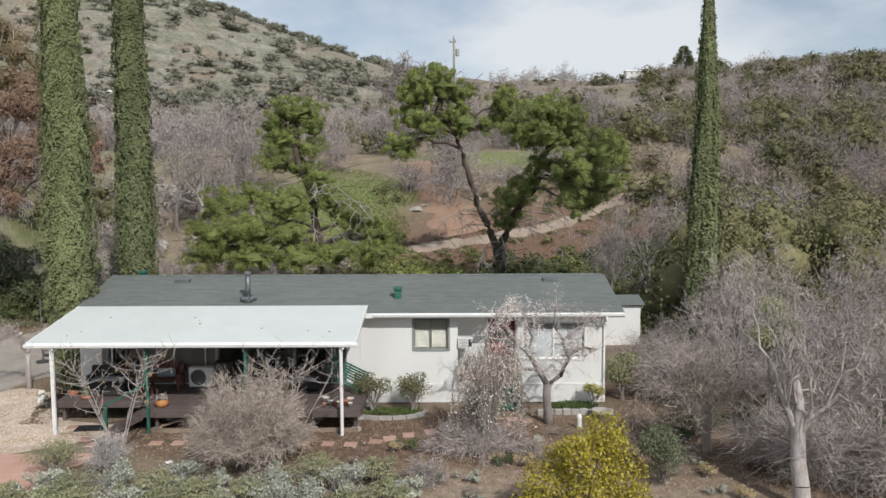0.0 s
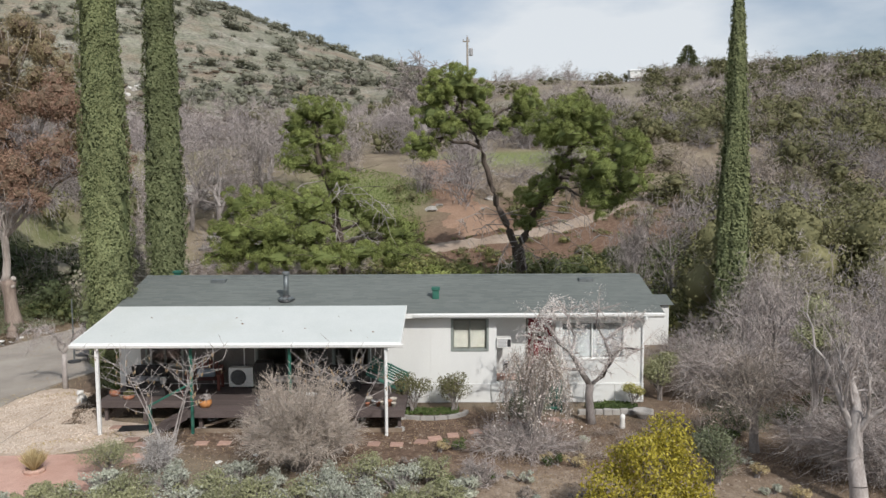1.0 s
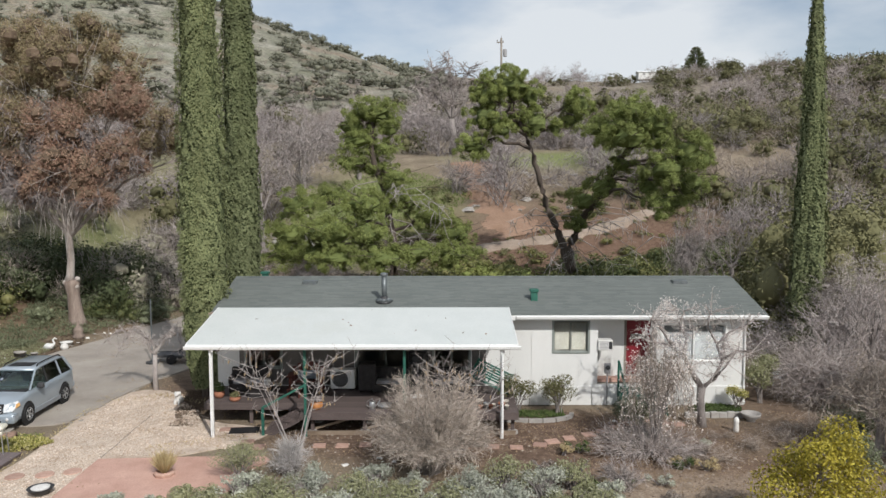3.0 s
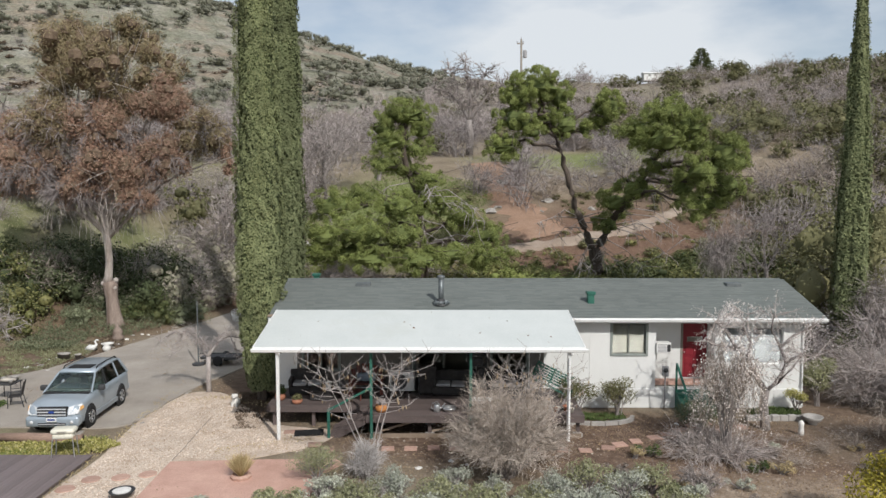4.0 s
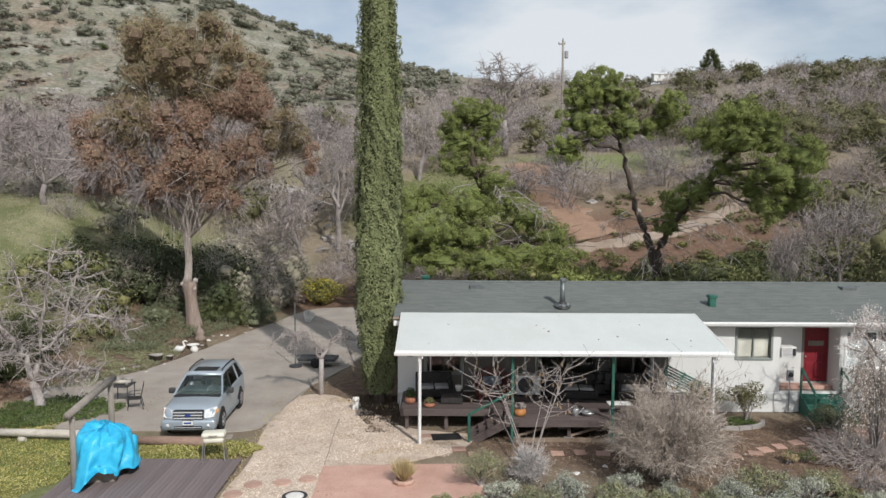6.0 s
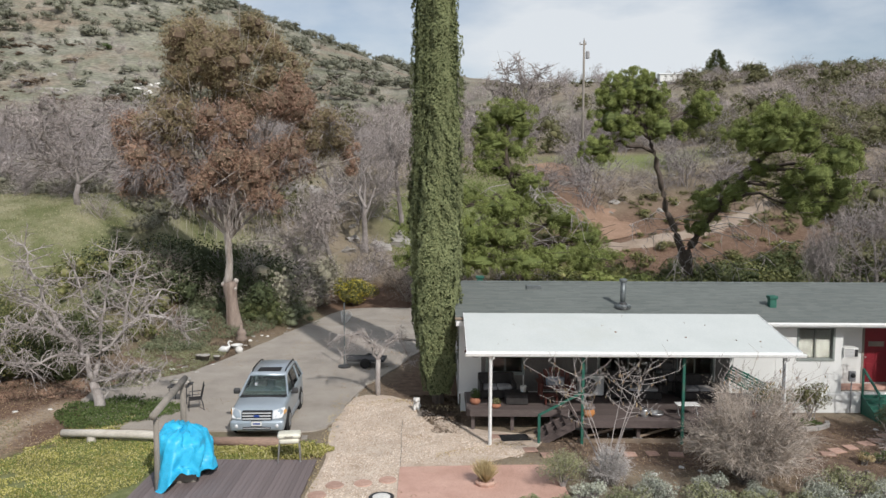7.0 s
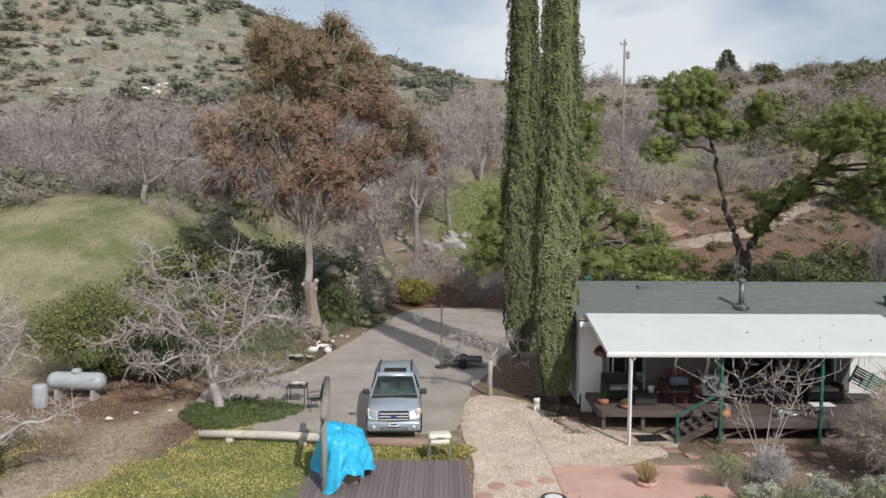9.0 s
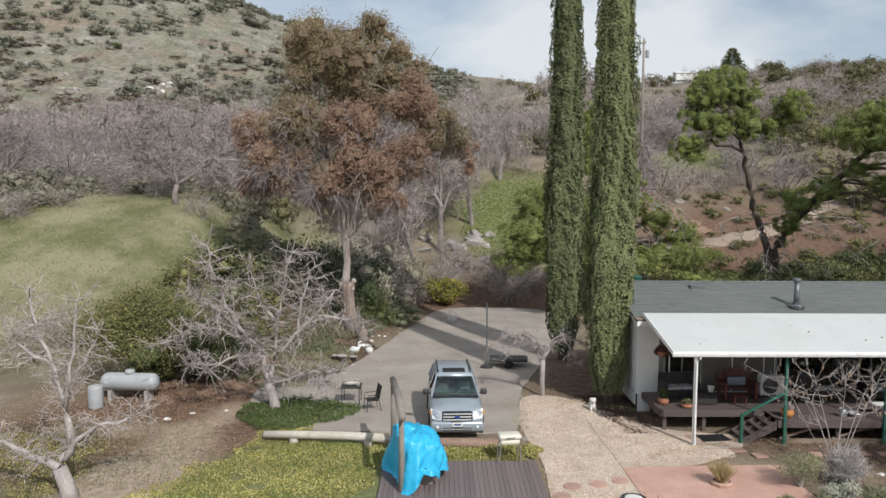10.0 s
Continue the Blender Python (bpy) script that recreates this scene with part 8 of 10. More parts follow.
def suv(at, turn):
    t = thing("parked_car", "silver-blue compact SUV parked on the driveway", "car", pose(*at, 0, 0, turn) @ Matrix.Diagonal((1.03, 1.02, 1.05, 1)))
    st = [(0.0, 0.70, 0.40, 0.70, 0.02), (0.04, 0.78, 0.30, 0.78, 0.03), (0.14, 0.85, 0.26, 0.88, 0.035), (0.35, 0.89, 0.25, 0.955, 0.05), (0.7, 0.90, 0.25, 1.0, 0.055), (1.05, 0.903, 0.25, 1.04, 0.06), (1.25, 0.903, 0.25, 1.06, 0.06),
          (2.0, 0.905, 0.25, 1.075, 0.02), (3.2, 0.905, 0.25, 1.09, 0.02), (4.05, 0.89, 0.27, 1.10, 0.02), (4.3, 0.86, 0.30, 1.08, 0.02), (4.43, 0.80, 0.36, 1.02, 0.01)]
    part("body", loft([body_ring(*s) for s in st]), M["car"], t, "silver-blue painted body", True)
    # greenhouse: base and top outline on each side
    bw, tw, zb, zt = 0.83, 0.635, 1.08, 1.665
    F0, F1, R1, R0 = 1.12, 1.92, 3.95, 4.32
    roof_ring = []
    for y, w, dz in ((F1 - 0.04, tw, -0.02), (F1 + 0.25, tw + 0.01, 0.02), (2.9, tw + 0.01, 0.045), (R1 - 0.2, tw, 0.03), (R1 + 0.06, tw - 0.01, -0.01)):
        h = [(w + 0.03, zt + dz - 0.055), (w, zt + dz - 0.01), (w * 0.8, zt + dz + 0.022), (0, zt + dz + 0.035)]
        r = [(x, y, z) for x, z in h]
        roof_ring.append(r + [(-x, y2, z) for x, y2, z in r[-2::-1]] + [(-w * 0.8, y, zt + dz - 0.07), (w * 0.8, y, zt + dz - 0.07)])
    roof = part("roof", loft(roof_ring), M["car"], t, smooth=True)
    part("sunroof", Geo().cbox(-0.4, 2.08, zt + 0.055, 0.4, 2.58, zt + 0.078, 0.006), M["black"], roof, "dark glass sunroof")
    for s in (-1, 1):
        part("roof_rail", Geo().tube([(s * 0.58, 2.15, zt + 0.03), (s * 0.585, 2.25, zt + 0.105), (s * 0.59, 3.0, zt + 0.125), (s * 0.585, 3.75, zt + 0.105), (s * 0.575, 3.9, zt + 0.02)], 0.022, 8), M["black"], roof)
        side = lambda y, f: (s * (bw + (tw - bw) * f), y, zb + (zt - 0.05 - zb) * f)
        part("front_pillar", Geo().tube([side(F0, 0), side(F1, 1)], 0.035, 6), M["car"], t)
        part("door_pillar", Geo().tube([side(2.35, 0), side(2.45, 1)], 0.04, 6), M["black"], t)
        part("rear_pillar", Geo().tube([side(3.4, 0), side(3.4, 1)], 0.045, 6), M["car"], t)
        part("back_pillar", Geo().tube([side(R0 - 0.05, 0), side(R1 + 0.02, 1)], 0.06, 6), M["car"], t)
        for y0, y1, a0, a1 in ((F0 + 0.08, 2.33, F1 + 0.02, 2.42), (2.40, 3.36, 2.49, 3.36), (3.45, R0 - 0.1, 3.45, R1 - 0.02)):
            q = [side(y0, 0.03), side(y1, 0.03), side(a1, 0.97), side(a0, 0.97)]
            part("side_window", Geo().add(q + [(x - s * 0.006, y, z) for x, y, z in q], [(0, 1, 2, 3), (7, 6, 5, 4), (0, 4, 5, 1), (1, 5, 6, 2), (2, 6, 7, 3), (3, 7, 4, 0)]), M["dark_glass"] if y0 > 2 else M["car_glass"], t)
        mir = part("mirror", Geo().cbox(s * 0.9 if s > 0 else -1.12, 1.46, 1.07, 1.12 if s > 0 else -0.9, 1.62, 1.26, 0.04, seg=2), M["darkmetal"], t, "dark door mirror", True)
        part("mirror_arm", Geo().tube([(s * 0.86, 1.56, 1.09), (s * 0.93, 1.56, 1.13)], 0.025, 6), M["black"], mir)
        part("door_handle", Geo().cbox(s * 0.9 - 0.012, 2.12, 0.93, s * 0.9 + 0.022, 2.3, 0.965, 0.01), M["car"], t)
        part("door_handle", Geo().cbox(s * 0.9 - 0.012, 3.1, 0.94, s * 0.9 + 0.022, 3.28, 0.975, 0.01), M["car"], t)
        part("lower_cladding", Geo().cbox(s * 0.885 - 0.02, 1.25, 0.24, s * 0.885 + 0.03, 3.2, 0.42, 0.02), M["cladding"], t, "gray lower door cladding")
        hl = part("headlight", Geo().add([(s * 0.53, -0.03, 0.65), (s * 0.82, 0.02, 0.68), (s * 0.91, 0.32, 0.80), (s * 0.87, 0.30, 0.945), (s * 0.53, 0.06, 0.895), (s * 0.53, 0.3, 0.76)],
                                        [(0, 1, 2, 3, 4), (0, 4, 5), (4, 3, 5), (3, 2, 5), (2, 1, 5), (1, 0, 5)] if s > 0 else [(4, 3, 2, 1, 0), (5, 4, 0), (5, 3, 4), (5, 2, 3), (5, 1, 2), (5, 0, 1)]), M["lamp_glass"], t, "clear headlight")
        part("indicator", Geo().add([(s * 0.86, 0.12, 0.74), (s * 0.935, 0.30, 0.81), (s * 0.905, 0.29, 0.90), (s * 0.855, 0.16, 0.88), (s * 0.82, 0.4, 0.8)], [(0, 1, 2, 3), (1, 0, 4), (2, 1, 4), (3, 2, 4), (0, 3, 4)]), M["amber"], hl, "amber indicator lens")
        part("fog_light", Geo().lathe([(0.055, 0), (0.06, 0.02), (0.03, 0.03)], 12).mesh("fog_light", M["lamp_glass"], True), None, t).matrix_basis = pose(s * 0.66, -0.068, 0.42, 90, 0, 0)
        for y in (0.86, 3.48):
            part("wheel_arch", Geo().lathe([(0.43, -0.03), (0.435, 0.0), (0.40, 0.014), (0.33, 0.006)], 28).mesh("wheel_arch", M["black"], True), None, t).matrix_basis = pose(s * 0.895, y, 0.36, 0, s * 90, 0)
            w = part("wheel", Geo().lathe([(0.30, -0.11), (0.35, -0.08), (0.352, 0.07), (0.335, 0.1), (0.25, 0.11), (0.235, 0.09)], 28).mesh("tyre", M["black"], True), None, t, "black tyre")
            w.matrix_basis = pose(s * 0.835, y, 0.355, 0, s * 90, 0)
            g = Geo().lathe([(0.215, 0.085), (0.222, 0.108), (0.2, 0.1), (0.2, 0.07), (0.08, 0.06), (0.06, 0.1), (0.02, 0.105)], 24)
            for k in range(5):
                a = k * 2 * math.pi / 5
                g.box(0.05, -0.03, 0.075, 0.22, 0.03, 0.102, Matrix.Rotation(a, 4, "Z"))
            part("rim", g, M["steel"], w, "silver five-spoke rim", True)
    q = [(-0.74, F0 + 0.05, zb + 0.05), (0.74, F0 + 0.05, zb + 0.05), (0.60, F1 - 0.03, zt - 0.05), (-0.60, F1 - 0.03, zt - 0.05), (0, F0 - 0.04, zb + 0.05), (0, F1 - 0.07, zt - 0.045)]
    part("windshield", Geo().add(q + [(x, y + 0.006, z - 0.004) for x, y, z in q], [(0, 4, 5, 3), (4, 1, 2, 5), (9, 11, 10, 6), (11, 8, 7, 10), (0, 3, 9, 6), (1, 7, 8, 2)]), M["car_glass"], t, "clear windshield")
    q = [(-0.72, R0 - 0.0, zb + 0.04), (0.72, R0 - 0.0, zb + 0.04), (0.58, R1 + 0.08, zt - 0.05), (-0.58, R1 + 0.08, zt - 0.05)]
    part("rear_window", Geo().add(q + [(x, y - 0.006, z) for x, y, z in q], [(1, 0, 3, 2), (4, 5, 6, 7), (0, 1, 5, 4), (2, 3, 7, 6)]), M["dark_glass"], t)
    part("cowl", Geo().cbox(-0.78, F0 - 0.12, 1.075, 0.78, F0 + 0.1, 1.12, 0.01), M["black"], t)
    part("dashboard", Geo().cbox(-0.74, F0 + 0.12, 1.0, 0.74, F0 + 0.5, 1.13, 0.03), M["seat"], t)
    for x in (-0.36, 0.36):
        part("front_seat", Geo().cbox(x - 0.24, 1.95, 0.7, x + 0.24, 2.45, 0.9, 0.05).cbox(x - 0.23, 2.38, 0.8, x + 0.23, 2.55, 1.32, 0.05).cbox(x - 0.12, 2.42, 1.33, x + 0.12, 2.52, 1.5, 0.03), M["seat"], t)
    part("rear_seat", Geo().cbox(-0.66, 3.2, 0.7, 0.66, 3.4, 1.3, 0.05), M["seat"], t)
    ring = [(0.36 + 0.18 * math.cos(a), F0 + 0.55 - 0.07 * math.sin(a), 1.13 + 0.17 * math.sin(a)) for a in np.linspace(0, 2 * math.pi, 25)]
    part("steering_wheel", Geo().tube(ring, 0.02, 6, False), M["cushion"], t)
    grille = part("grille", Geo().cbox(-0.5, -0.035, 0.59, 0.5, 0.14, 0.90, 0.03), M["black"], t, "dark grille with chrome bars")
    for z in (0.655, 0.75, 0.845):
        part("grille_bar", Geo().cbox(-0.475, -0.06, z - 0.021, 0.475, -0.03, z + 0.021, 0.008), M["bright_trim"], grille)
    part("badge", Geo().lathe([(0.1, 0), (0.1, 0.012), (0.085, 0.018)], 20).mesh("badge", M["badge"], True), None, grille).matrix_basis = pose(0, -0.058, 0.75, 90, 0, 0) @ Matrix.Diagonal((1, 0.42, 1, 1))
    bump = part("front_bumper", Geo().cbox(-0.885, -0.07, 0.25, 0.885, 0.3, 0.60, 0.09, seg=3), M["car"], t, smooth=True)
    intake = part("lower_intake", Geo().cbox(-0.46, -0.082, 0.315, 0.46, 0.0, 0.405, 0.015), M["black"], t)
    part("intake_bar", Geo().cbox(-0.44, -0.092, 0.35, 0.44, -0.08, 0.372, 0.004), M["bright_trim"], intake)
    pl = part("number_plate", Geo().cbox(-0.17, -0.092, 0.435, 0.17, -0.072, 0.585, 0.006), M["plastic_white"], bump, "white number plate with plain bars")
    part("plate_bar", Geo().box(-0.12, -0.097, 0.485, 0.12, -0.0925, 0.535), M["badge"], pl)
    part("plate_frame", Geo().box(-0.185, -0.09, 0.42, 0.185, -0.071, 0.434).box(-0.185, -0.09, 0.586, 0.185, -0.071, 0.6), M["black"], pl)
    part("rear_bumper", Geo().cbox(-0.84, 4.33, 0.36, 0.84, 4.48, 0.6, 0.04), M["cladding"], t)
    return t


M["cladding"] = surface("gray_car_cladding", (0.24, 0.26, 0.28), (0.29, 0.31, 0.33), 0.5, 4, 60, 0.1, 0.002)
suv((-21.1, 25.55, 0.03), 2.0)

# ---- parking edge: log rail, brown log, posts, tarp, grill, lower deck ----
t = thing("log_rail", "pale peeled log rail on short stumps", "log", Matrix.Translation((-25.4, 25.2, 0)), world_built=True)
part("log", Geo().tube([(-27.6, 25.28, 0.28), (-26.2, 25.22, 0.29), (-24.7, 25.1, 0.29), (-23.2, 24.9, 0.28)], [0.125, 0.135, 0.14, 0.14], 12), M["palewood"], t, smooth=True)
for x in (-26.6, -24.1):
    part("stump", Geo().lathe([(0.14, -0.05), (0.15, 0.1), (0.13, 0.18)], 10, (x, 25.24 if x < -25 else 25.05, 0)), M["palewood"], t)
single("brown_log", Geo().tube([(-22.95, 24.95, 0.13), (-21.6, 24.82, 0.17), (-20.5, 24.74, 0.17), (-19.7, 24.72, 0.17)], [0.13, 0.16, 0.165, 0.16], 12), surface("brown_log_bark", (0.20, 0.13, 0.10), (0.32, 0.22, 0.17), 0.9, 3, 30, 0.6, 0.01, stretch=(0.2, 1, 1)), "weathered reddish brown log on the ground", "log", smooth=True)
for x, y, h, r in ((-22.77, 21.03, 2.12, 0.085), (-23.2, 24.4, 2.14, 0.1)):
    t = thing("fence_post", "gray weathered wooden post", "post", Matrix.Translation((x, y, 0)), group="gray posts")
    part("post", Geo().tube([(0, 0, -0.1), (0.01, 0, h * 0.5), (0.0, 0.01, h)], [r, r * 0.95, r * 0.9], 10), M["graywood"], t, smooth=True)
    part("cap", Geo().lathe([(r * 0.9, 0), (r * 1.0, 0.02), (r * 0.6, 0.06), (0.01, 0.07)], 10, (0, 0.01, h)), M["graywood"], t)


single("cross_beam", Geo().tube([(-22.73, 20.7, 2.29), (-22.95, 22.7, 2.34), (-23.24, 24.75, 2.31)], [0.1, 0.115, 0.105], 10), M["graywood"], "gray weathered log laid over two posts", "beam", smooth=True)


def tarp_cover():
    rng = np.random.default_rng(5)
    n, m = 72, 30
    v = np.zeros((m, n, 3))
    for i in range(m):
        f = i / (m - 1)
        for k in range(n):
            a = 2 * math.pi * k / n
            sq = 1 / max(abs(math.cos(a)), abs(math.sin(a))) ** 0.55
            fold = 1 + (0.10 * math.sin(a * 7 + 3 * f) + 0.06 * math.sin(a * 13 + 1 + 5 * f)) * f ** 1.5
            slant = 0.13 * math.cos(a - 0.2) * min(1, f / 0.4)
            if f < 0.4:
                r, z = 0.74 * (f / 0.4) ** 0.75, 1.5 - 0.16 * (f / 0.4) ** 2.5 - slant
            else:
                g = (f - 0.4) / 0.6
                r, z = 0.74 + 0.16 * g + 0.16 * g * math.sin(a * 3 + 1), 1.34 - slant - g * (1.2 + 0.25 * math.sin(2 * a + 1) + 0.12 * math.sin(5 * a)) * (1 - 0.24 * math.cos(a - 0.2))
            wrinkle = 0.34 * (fbm(np.array(3 * math.cos(a) + 7), np.array(3 * math.sin(a) + f * 5.0), 31, 5) - 0.5) + 0.07 * abs(math.sin(a * 4 + f * 9 + 2 * math.sin(a * 3)))
            v[i, k] = (math.cos(a) * sq * r * fold * 1.0 + wrinkle, math.sin(a) * sq * r * fold * 1.05, max(0.03, z) + wrinkle)
    i, k = np.meshgrid(np.arange(m - 1), np.arange(n), indexing="ij")
    f = np.stack([i * n + k, (i + 1) * n + k, (i + 1) * n + (k + 1) % n, i * n + (k + 1) % n], -1).reshape(-1, 4)
    t = thing("tarp_covered_frame", "bright blue tarp draped over a swing frame", "tarp", pose(-22.42, 22.1, 0.04, 0, 0, 12) @ Matrix.Diagonal((0.86, 1.2, 0.99, 1)))
    part("tarp", array_mesh("tarp", v.reshape(-1, 3), f, M["tarp"], True), None, t)
    part("covered_box", Geo().cbox(-0.5, -0.5, 0.0, 0.5, 0.5, 1.3, 0.03), M["graywood"], t)


tarp_cover()
t = thing("charcoal_grill", "cream enamel grill on thin legs", "grill", pose(-19.55, 23.35, 0.05, 0, 0, 8))
part("firebox", Geo().cbox(-0.31, -0.2, 0.62, 0.31, 0.2, 0.79, 0.06, seg=2), M["cream"], t, smooth=True)
lid = part("lid", Geo().cbox(-0.36, -0.23, 0.775, 0.36, 0.23, 0.95, 0.085, seg=3), M["cream"], t, "cream domed lid", True)
part("handle", Geo().tube([(-0.12, -0.22, 0.87), (-0.12, -0.28, 0.88), (0.12, -0.28, 0.88), (0.12, -0.22, 0.87)], 0.014, 6), M["graywood"], lid)
part("side_shelf", Geo().cbox(0.37, -0.18, 0.74, 0.55, 0.18, 0.77, 0.008), M["graywood"], t)
for x in (-0.3, 0.3):
    for y in (-0.17, 0.17):
        part("leg", Geo().tube([(x, y, 0.63), (x * 1.15, y * 1.2, 0.0)], 0.018, 8), M["steel"], t)
low = thing("lower_deck", "weathered gray-brown plank deck", "deck", Matrix.Translation((-21, 21, 0)), world_built=True)
lp = Geo().cbox(-0.068, -0.5, -0.04, 0.068, 0.5, 0.0, 0.004).mesh("plank", M["gray_deck"])
for k in range(33):
    x = -23.35 + k * 0.143
    o = part("plank", lp, None, low)
    o.matrix_basis = Matrix.Translation((x, 20.6, 0.1)) @ Matrix.Diagonal((1, 5.6, 1, 1))
part("joist", Geo().box(-23.4, 17.9, -0.05, -18.72, 23.37, 0.055), M["brown_deck"], low)


def patio_chair(at, turn, fallen=False):
    m = pose(*at, 0, 0, turn)
    t = thing("patio_chair", "black metal patio chair with mesh back", "chair", m, group="patio chairs")
    r = 0.016
    for s in (-0.26, 0.26):
        part("side_frame", Geo().tube([(s, -0.26, 0), (s, -0.24, 0.42), (s, -0.22, 0.62), (s, 0.2, 0.64)], r, 6), M["darkmetal"], t)
        part("rear_leg", Geo().tube([(s, 0.3, 0), (s, 0.2, 0.42), (s, 0.32, 0.98)], r, 6), M["darkmetal"], t)
    part("seat", Geo().cbox(-0.25, -0.24, 0.40, 0.25, 0.2, 0.425, 0.01), M["wicker"], t)
    part("backrest", Geo().cbox(-0.25, -0.012, -0.28, 0.25, 0.012, 0.28, 0.01, pose(0, 0.265, 0.7, -12, 0, 0)), M["wicker"], t)
    return t


patio_chair((-24.3, 28.9, 0.03), -70)
t = thing("side_table", "small dark metal table with clutter", "table", pose(-25.2, 29.85, 0.03))
part("tabletop", Geo().cbox(-0.4, -0.4, 0.66, 0.4, 0.4, 0.7, 0.01), M["darkmetal"], t)
for x in (-0.34, 0.34):
    for y in (-0.34, 0.34):
        part("leg", Geo().tube([(x, y, 0), (x, y, 0.67)], 0.02, 6), M["darkmetal"], t)
single("bleached_driftwood", Geo().tube([(-25.5, 29.85, 0.79), (-25.2, 29.8, 0.83), (-24.9, 29.95, 0.8)], [0.06, 0.08, 0.05], 8), M["palewood"], "pale driftwood on the small table", "driftwood", smooth=True)

for x, y, r in ((-25.45, 30.05, 0.1), (-25.02, 30.08, 0.13), (-24.92, 29.62, 0.09)):
    single("table_pot", Geo().lathe([(r * 0.7, 0), (r, r * 1.2), (r * 1.1, r * 1.45), (r * 0.9, r * 1.4), (0.01, r * 1.1)], 14, (x, y, 0.732)), M["concrete"], "small pale clay pot on the metal table", "pot", "table pots", smooth=True)

# ---- gas tank ----
t = thing("propane_tank", "silver-gray horizontal propane tank", "tank", pose(-34.2, 30.4, gz(-34.2, 30.4) + 0.02, 0, 0, -4))
prof = [(0.02, -1.18), (0.15, -1.165), (0.26, -1.11), (0.33, -1.02), (0.36, -0.9), (0.36, 0.9), (0.33, 1.02), (0.26, 1.11), (0.15, 1.165), (0.02, 1.18)]
part("vessel", Geo().lathe(prof, 24).mesh("vessel", M["tank"], True), None, t).matrix_basis = pose(0, 0, 0.72, 0, 90, 0)
part("valve_dome", Geo().lathe([(0.2, 0), (0.2, 0.1), (0.17, 0.17), (0.03, 0.19)], 16, (0, 0, 1.05)), M["tank"], t, smooth=True)
for x in (-0.75, 0.75):
    part("foot", Geo().cbox(x - 0.07, -0.28, -0.05, x + 0.07, 0.28, 0.4, 0.01), M["concrete"], t)
single("barrel", Geo().lathe([(0.25, -0.05), (0.27, 0.05), (0.28, 0.4), (0.27, 0.75), (0.25, 0.86), (0.1, 0.9)], 18, (-35.1, 29.3, gz(-35.1, 29.3))), M["tank"], "pale gray upright barrel beside the tank", "barrel", smooth=True)

# ---- porch furniture ----
def sofa(at, turn):
    t = thing("wicker_loveseat", "dark wicker loveseat with gray cushions", "sofa", pose(*at, 0, 0, turn))
    part("base", Geo().cbox(-0.68, -0.36, 0.06, 0.68, 0.36, 0.34, 0.02), M["wicker"], t)
    part("backrest", Geo().cbox(-0.68, 0.24, 0.34, 0.68, 0.38, 0.86, 0.03), M["wicker"], t)
    for s in (-1, 1):
        part("armrest", Geo().cbox(s * 0.62 - 0.07, -0.36, 0.34, s * 0.62 + 0.07, 0.24, 0.62, 0.03), M["wicker"], t)
        part("cushion", Geo().cbox(s * 0.28 - 0.26, -0.32, 0.345, s * 0.28 + 0.26, 0.23, 0.46, 0.04, seg=2), M["cushion"], t, "light gray seat cushion", True)
        for y in (-0.3, 0.3):
            part("foot", Geo().cbox(s * 0.62 - 0.03, y - 0.03, 0, s * 0.62 + 0.03, y + 0.03, 0.06, 0.005), M["wicker"], t)


def adirondack(at, turn):
    t = thing("wooden_loveseat", "red-brown slatted wooden loveseat with rounded back", "bench", pose(*at, 0, 0, turn) @ Matrix.Diagonal((1.75, 1, 1, 1)))
    for k in range(5):
        part("seat_slat", Geo().cbox(-0.29, -0.3 + k * 0.115, 0.40 - k * 0.018, 0.29, -0.2 + k * 0.115, 0.425 - k * 0.018, 0.006), M["redwood_chair"], t)
    for k in range(6):
        a = (k - 2.5) / 2.5
        part("back_slat", Geo().cbox(-0.045, -0.012, 0, 0.045, 0.012, 0.72 - 0.2 * a * a, 0.006, pose(a * 0.25, 0.27, 0.34, -14, a * 6, 0)), M["redwood_chair"], t)
    for s in (-1, 1):
        part("arm", Geo().cbox(s * 0.35 - 0.06, -0.36, 0.60, s * 0.35 + 0.06, 0.34, 0.63, 0.01), M["redwood_chair"], t)
        part("front_leg", Geo().cbox(s * 0.33 - 0.03, -0.32, 0, s * 0.33 + 0.03, -0.24, 0.6, 0.006), M["redwood_chair"], t)
        part("rear_leg", Geo().cbox(s * 0.33 - 0.03, 0.22, 0, s * 0.33 + 0.03, 0.3, 0.6, 0.006), M["redwood_chair"], t)
    part("pillow", Geo().cbox(-0.2, 0.06, 0.42, 0.2, 0.2, 0.75, 0.06, seg=2), M["pillow"], t, "blue-gray pillow", True)


M["pillow"] = surface("blue_gray_fabric", (0.16, 0.20, 0.25), (0.24, 0.28, 0.33), 0.9, 5, 60, 0.2, 0.003)
sofa((-12.75, 28.1, DZ), 4)
sofa((-7.35, 28.0, DZ), -3)
sofa((-5.3, 28.0, DZ), 4)
t = thing("covered_grill", "tall black covered grill on the deck", "grill", pose(-8.25, 27.95, DZ, 0, 0, 6))
part("cover", Geo().cbox(-0.33, -0.28, 0.08, 0.33, 0.28, 1.12, 0.07, seg=2), M["wicker"], t, "black fabric cover", True)
for x in (-0.26, 0.26):
    part("wheel", Geo().lathe([(0.03, -0.02), (0.08, -0.02), (0.08, 0.02), (0.03, 0.02)], 14).mesh("wheel", M["black"], True), None, t).matrix_basis = pose(x, -0.1, 0.08, 0, 90, 0)
t = thing("shelf_unit", "dark metal shelf unit with boxes against the wall", "shelf", pose(-6.35, 28.4, DZ))
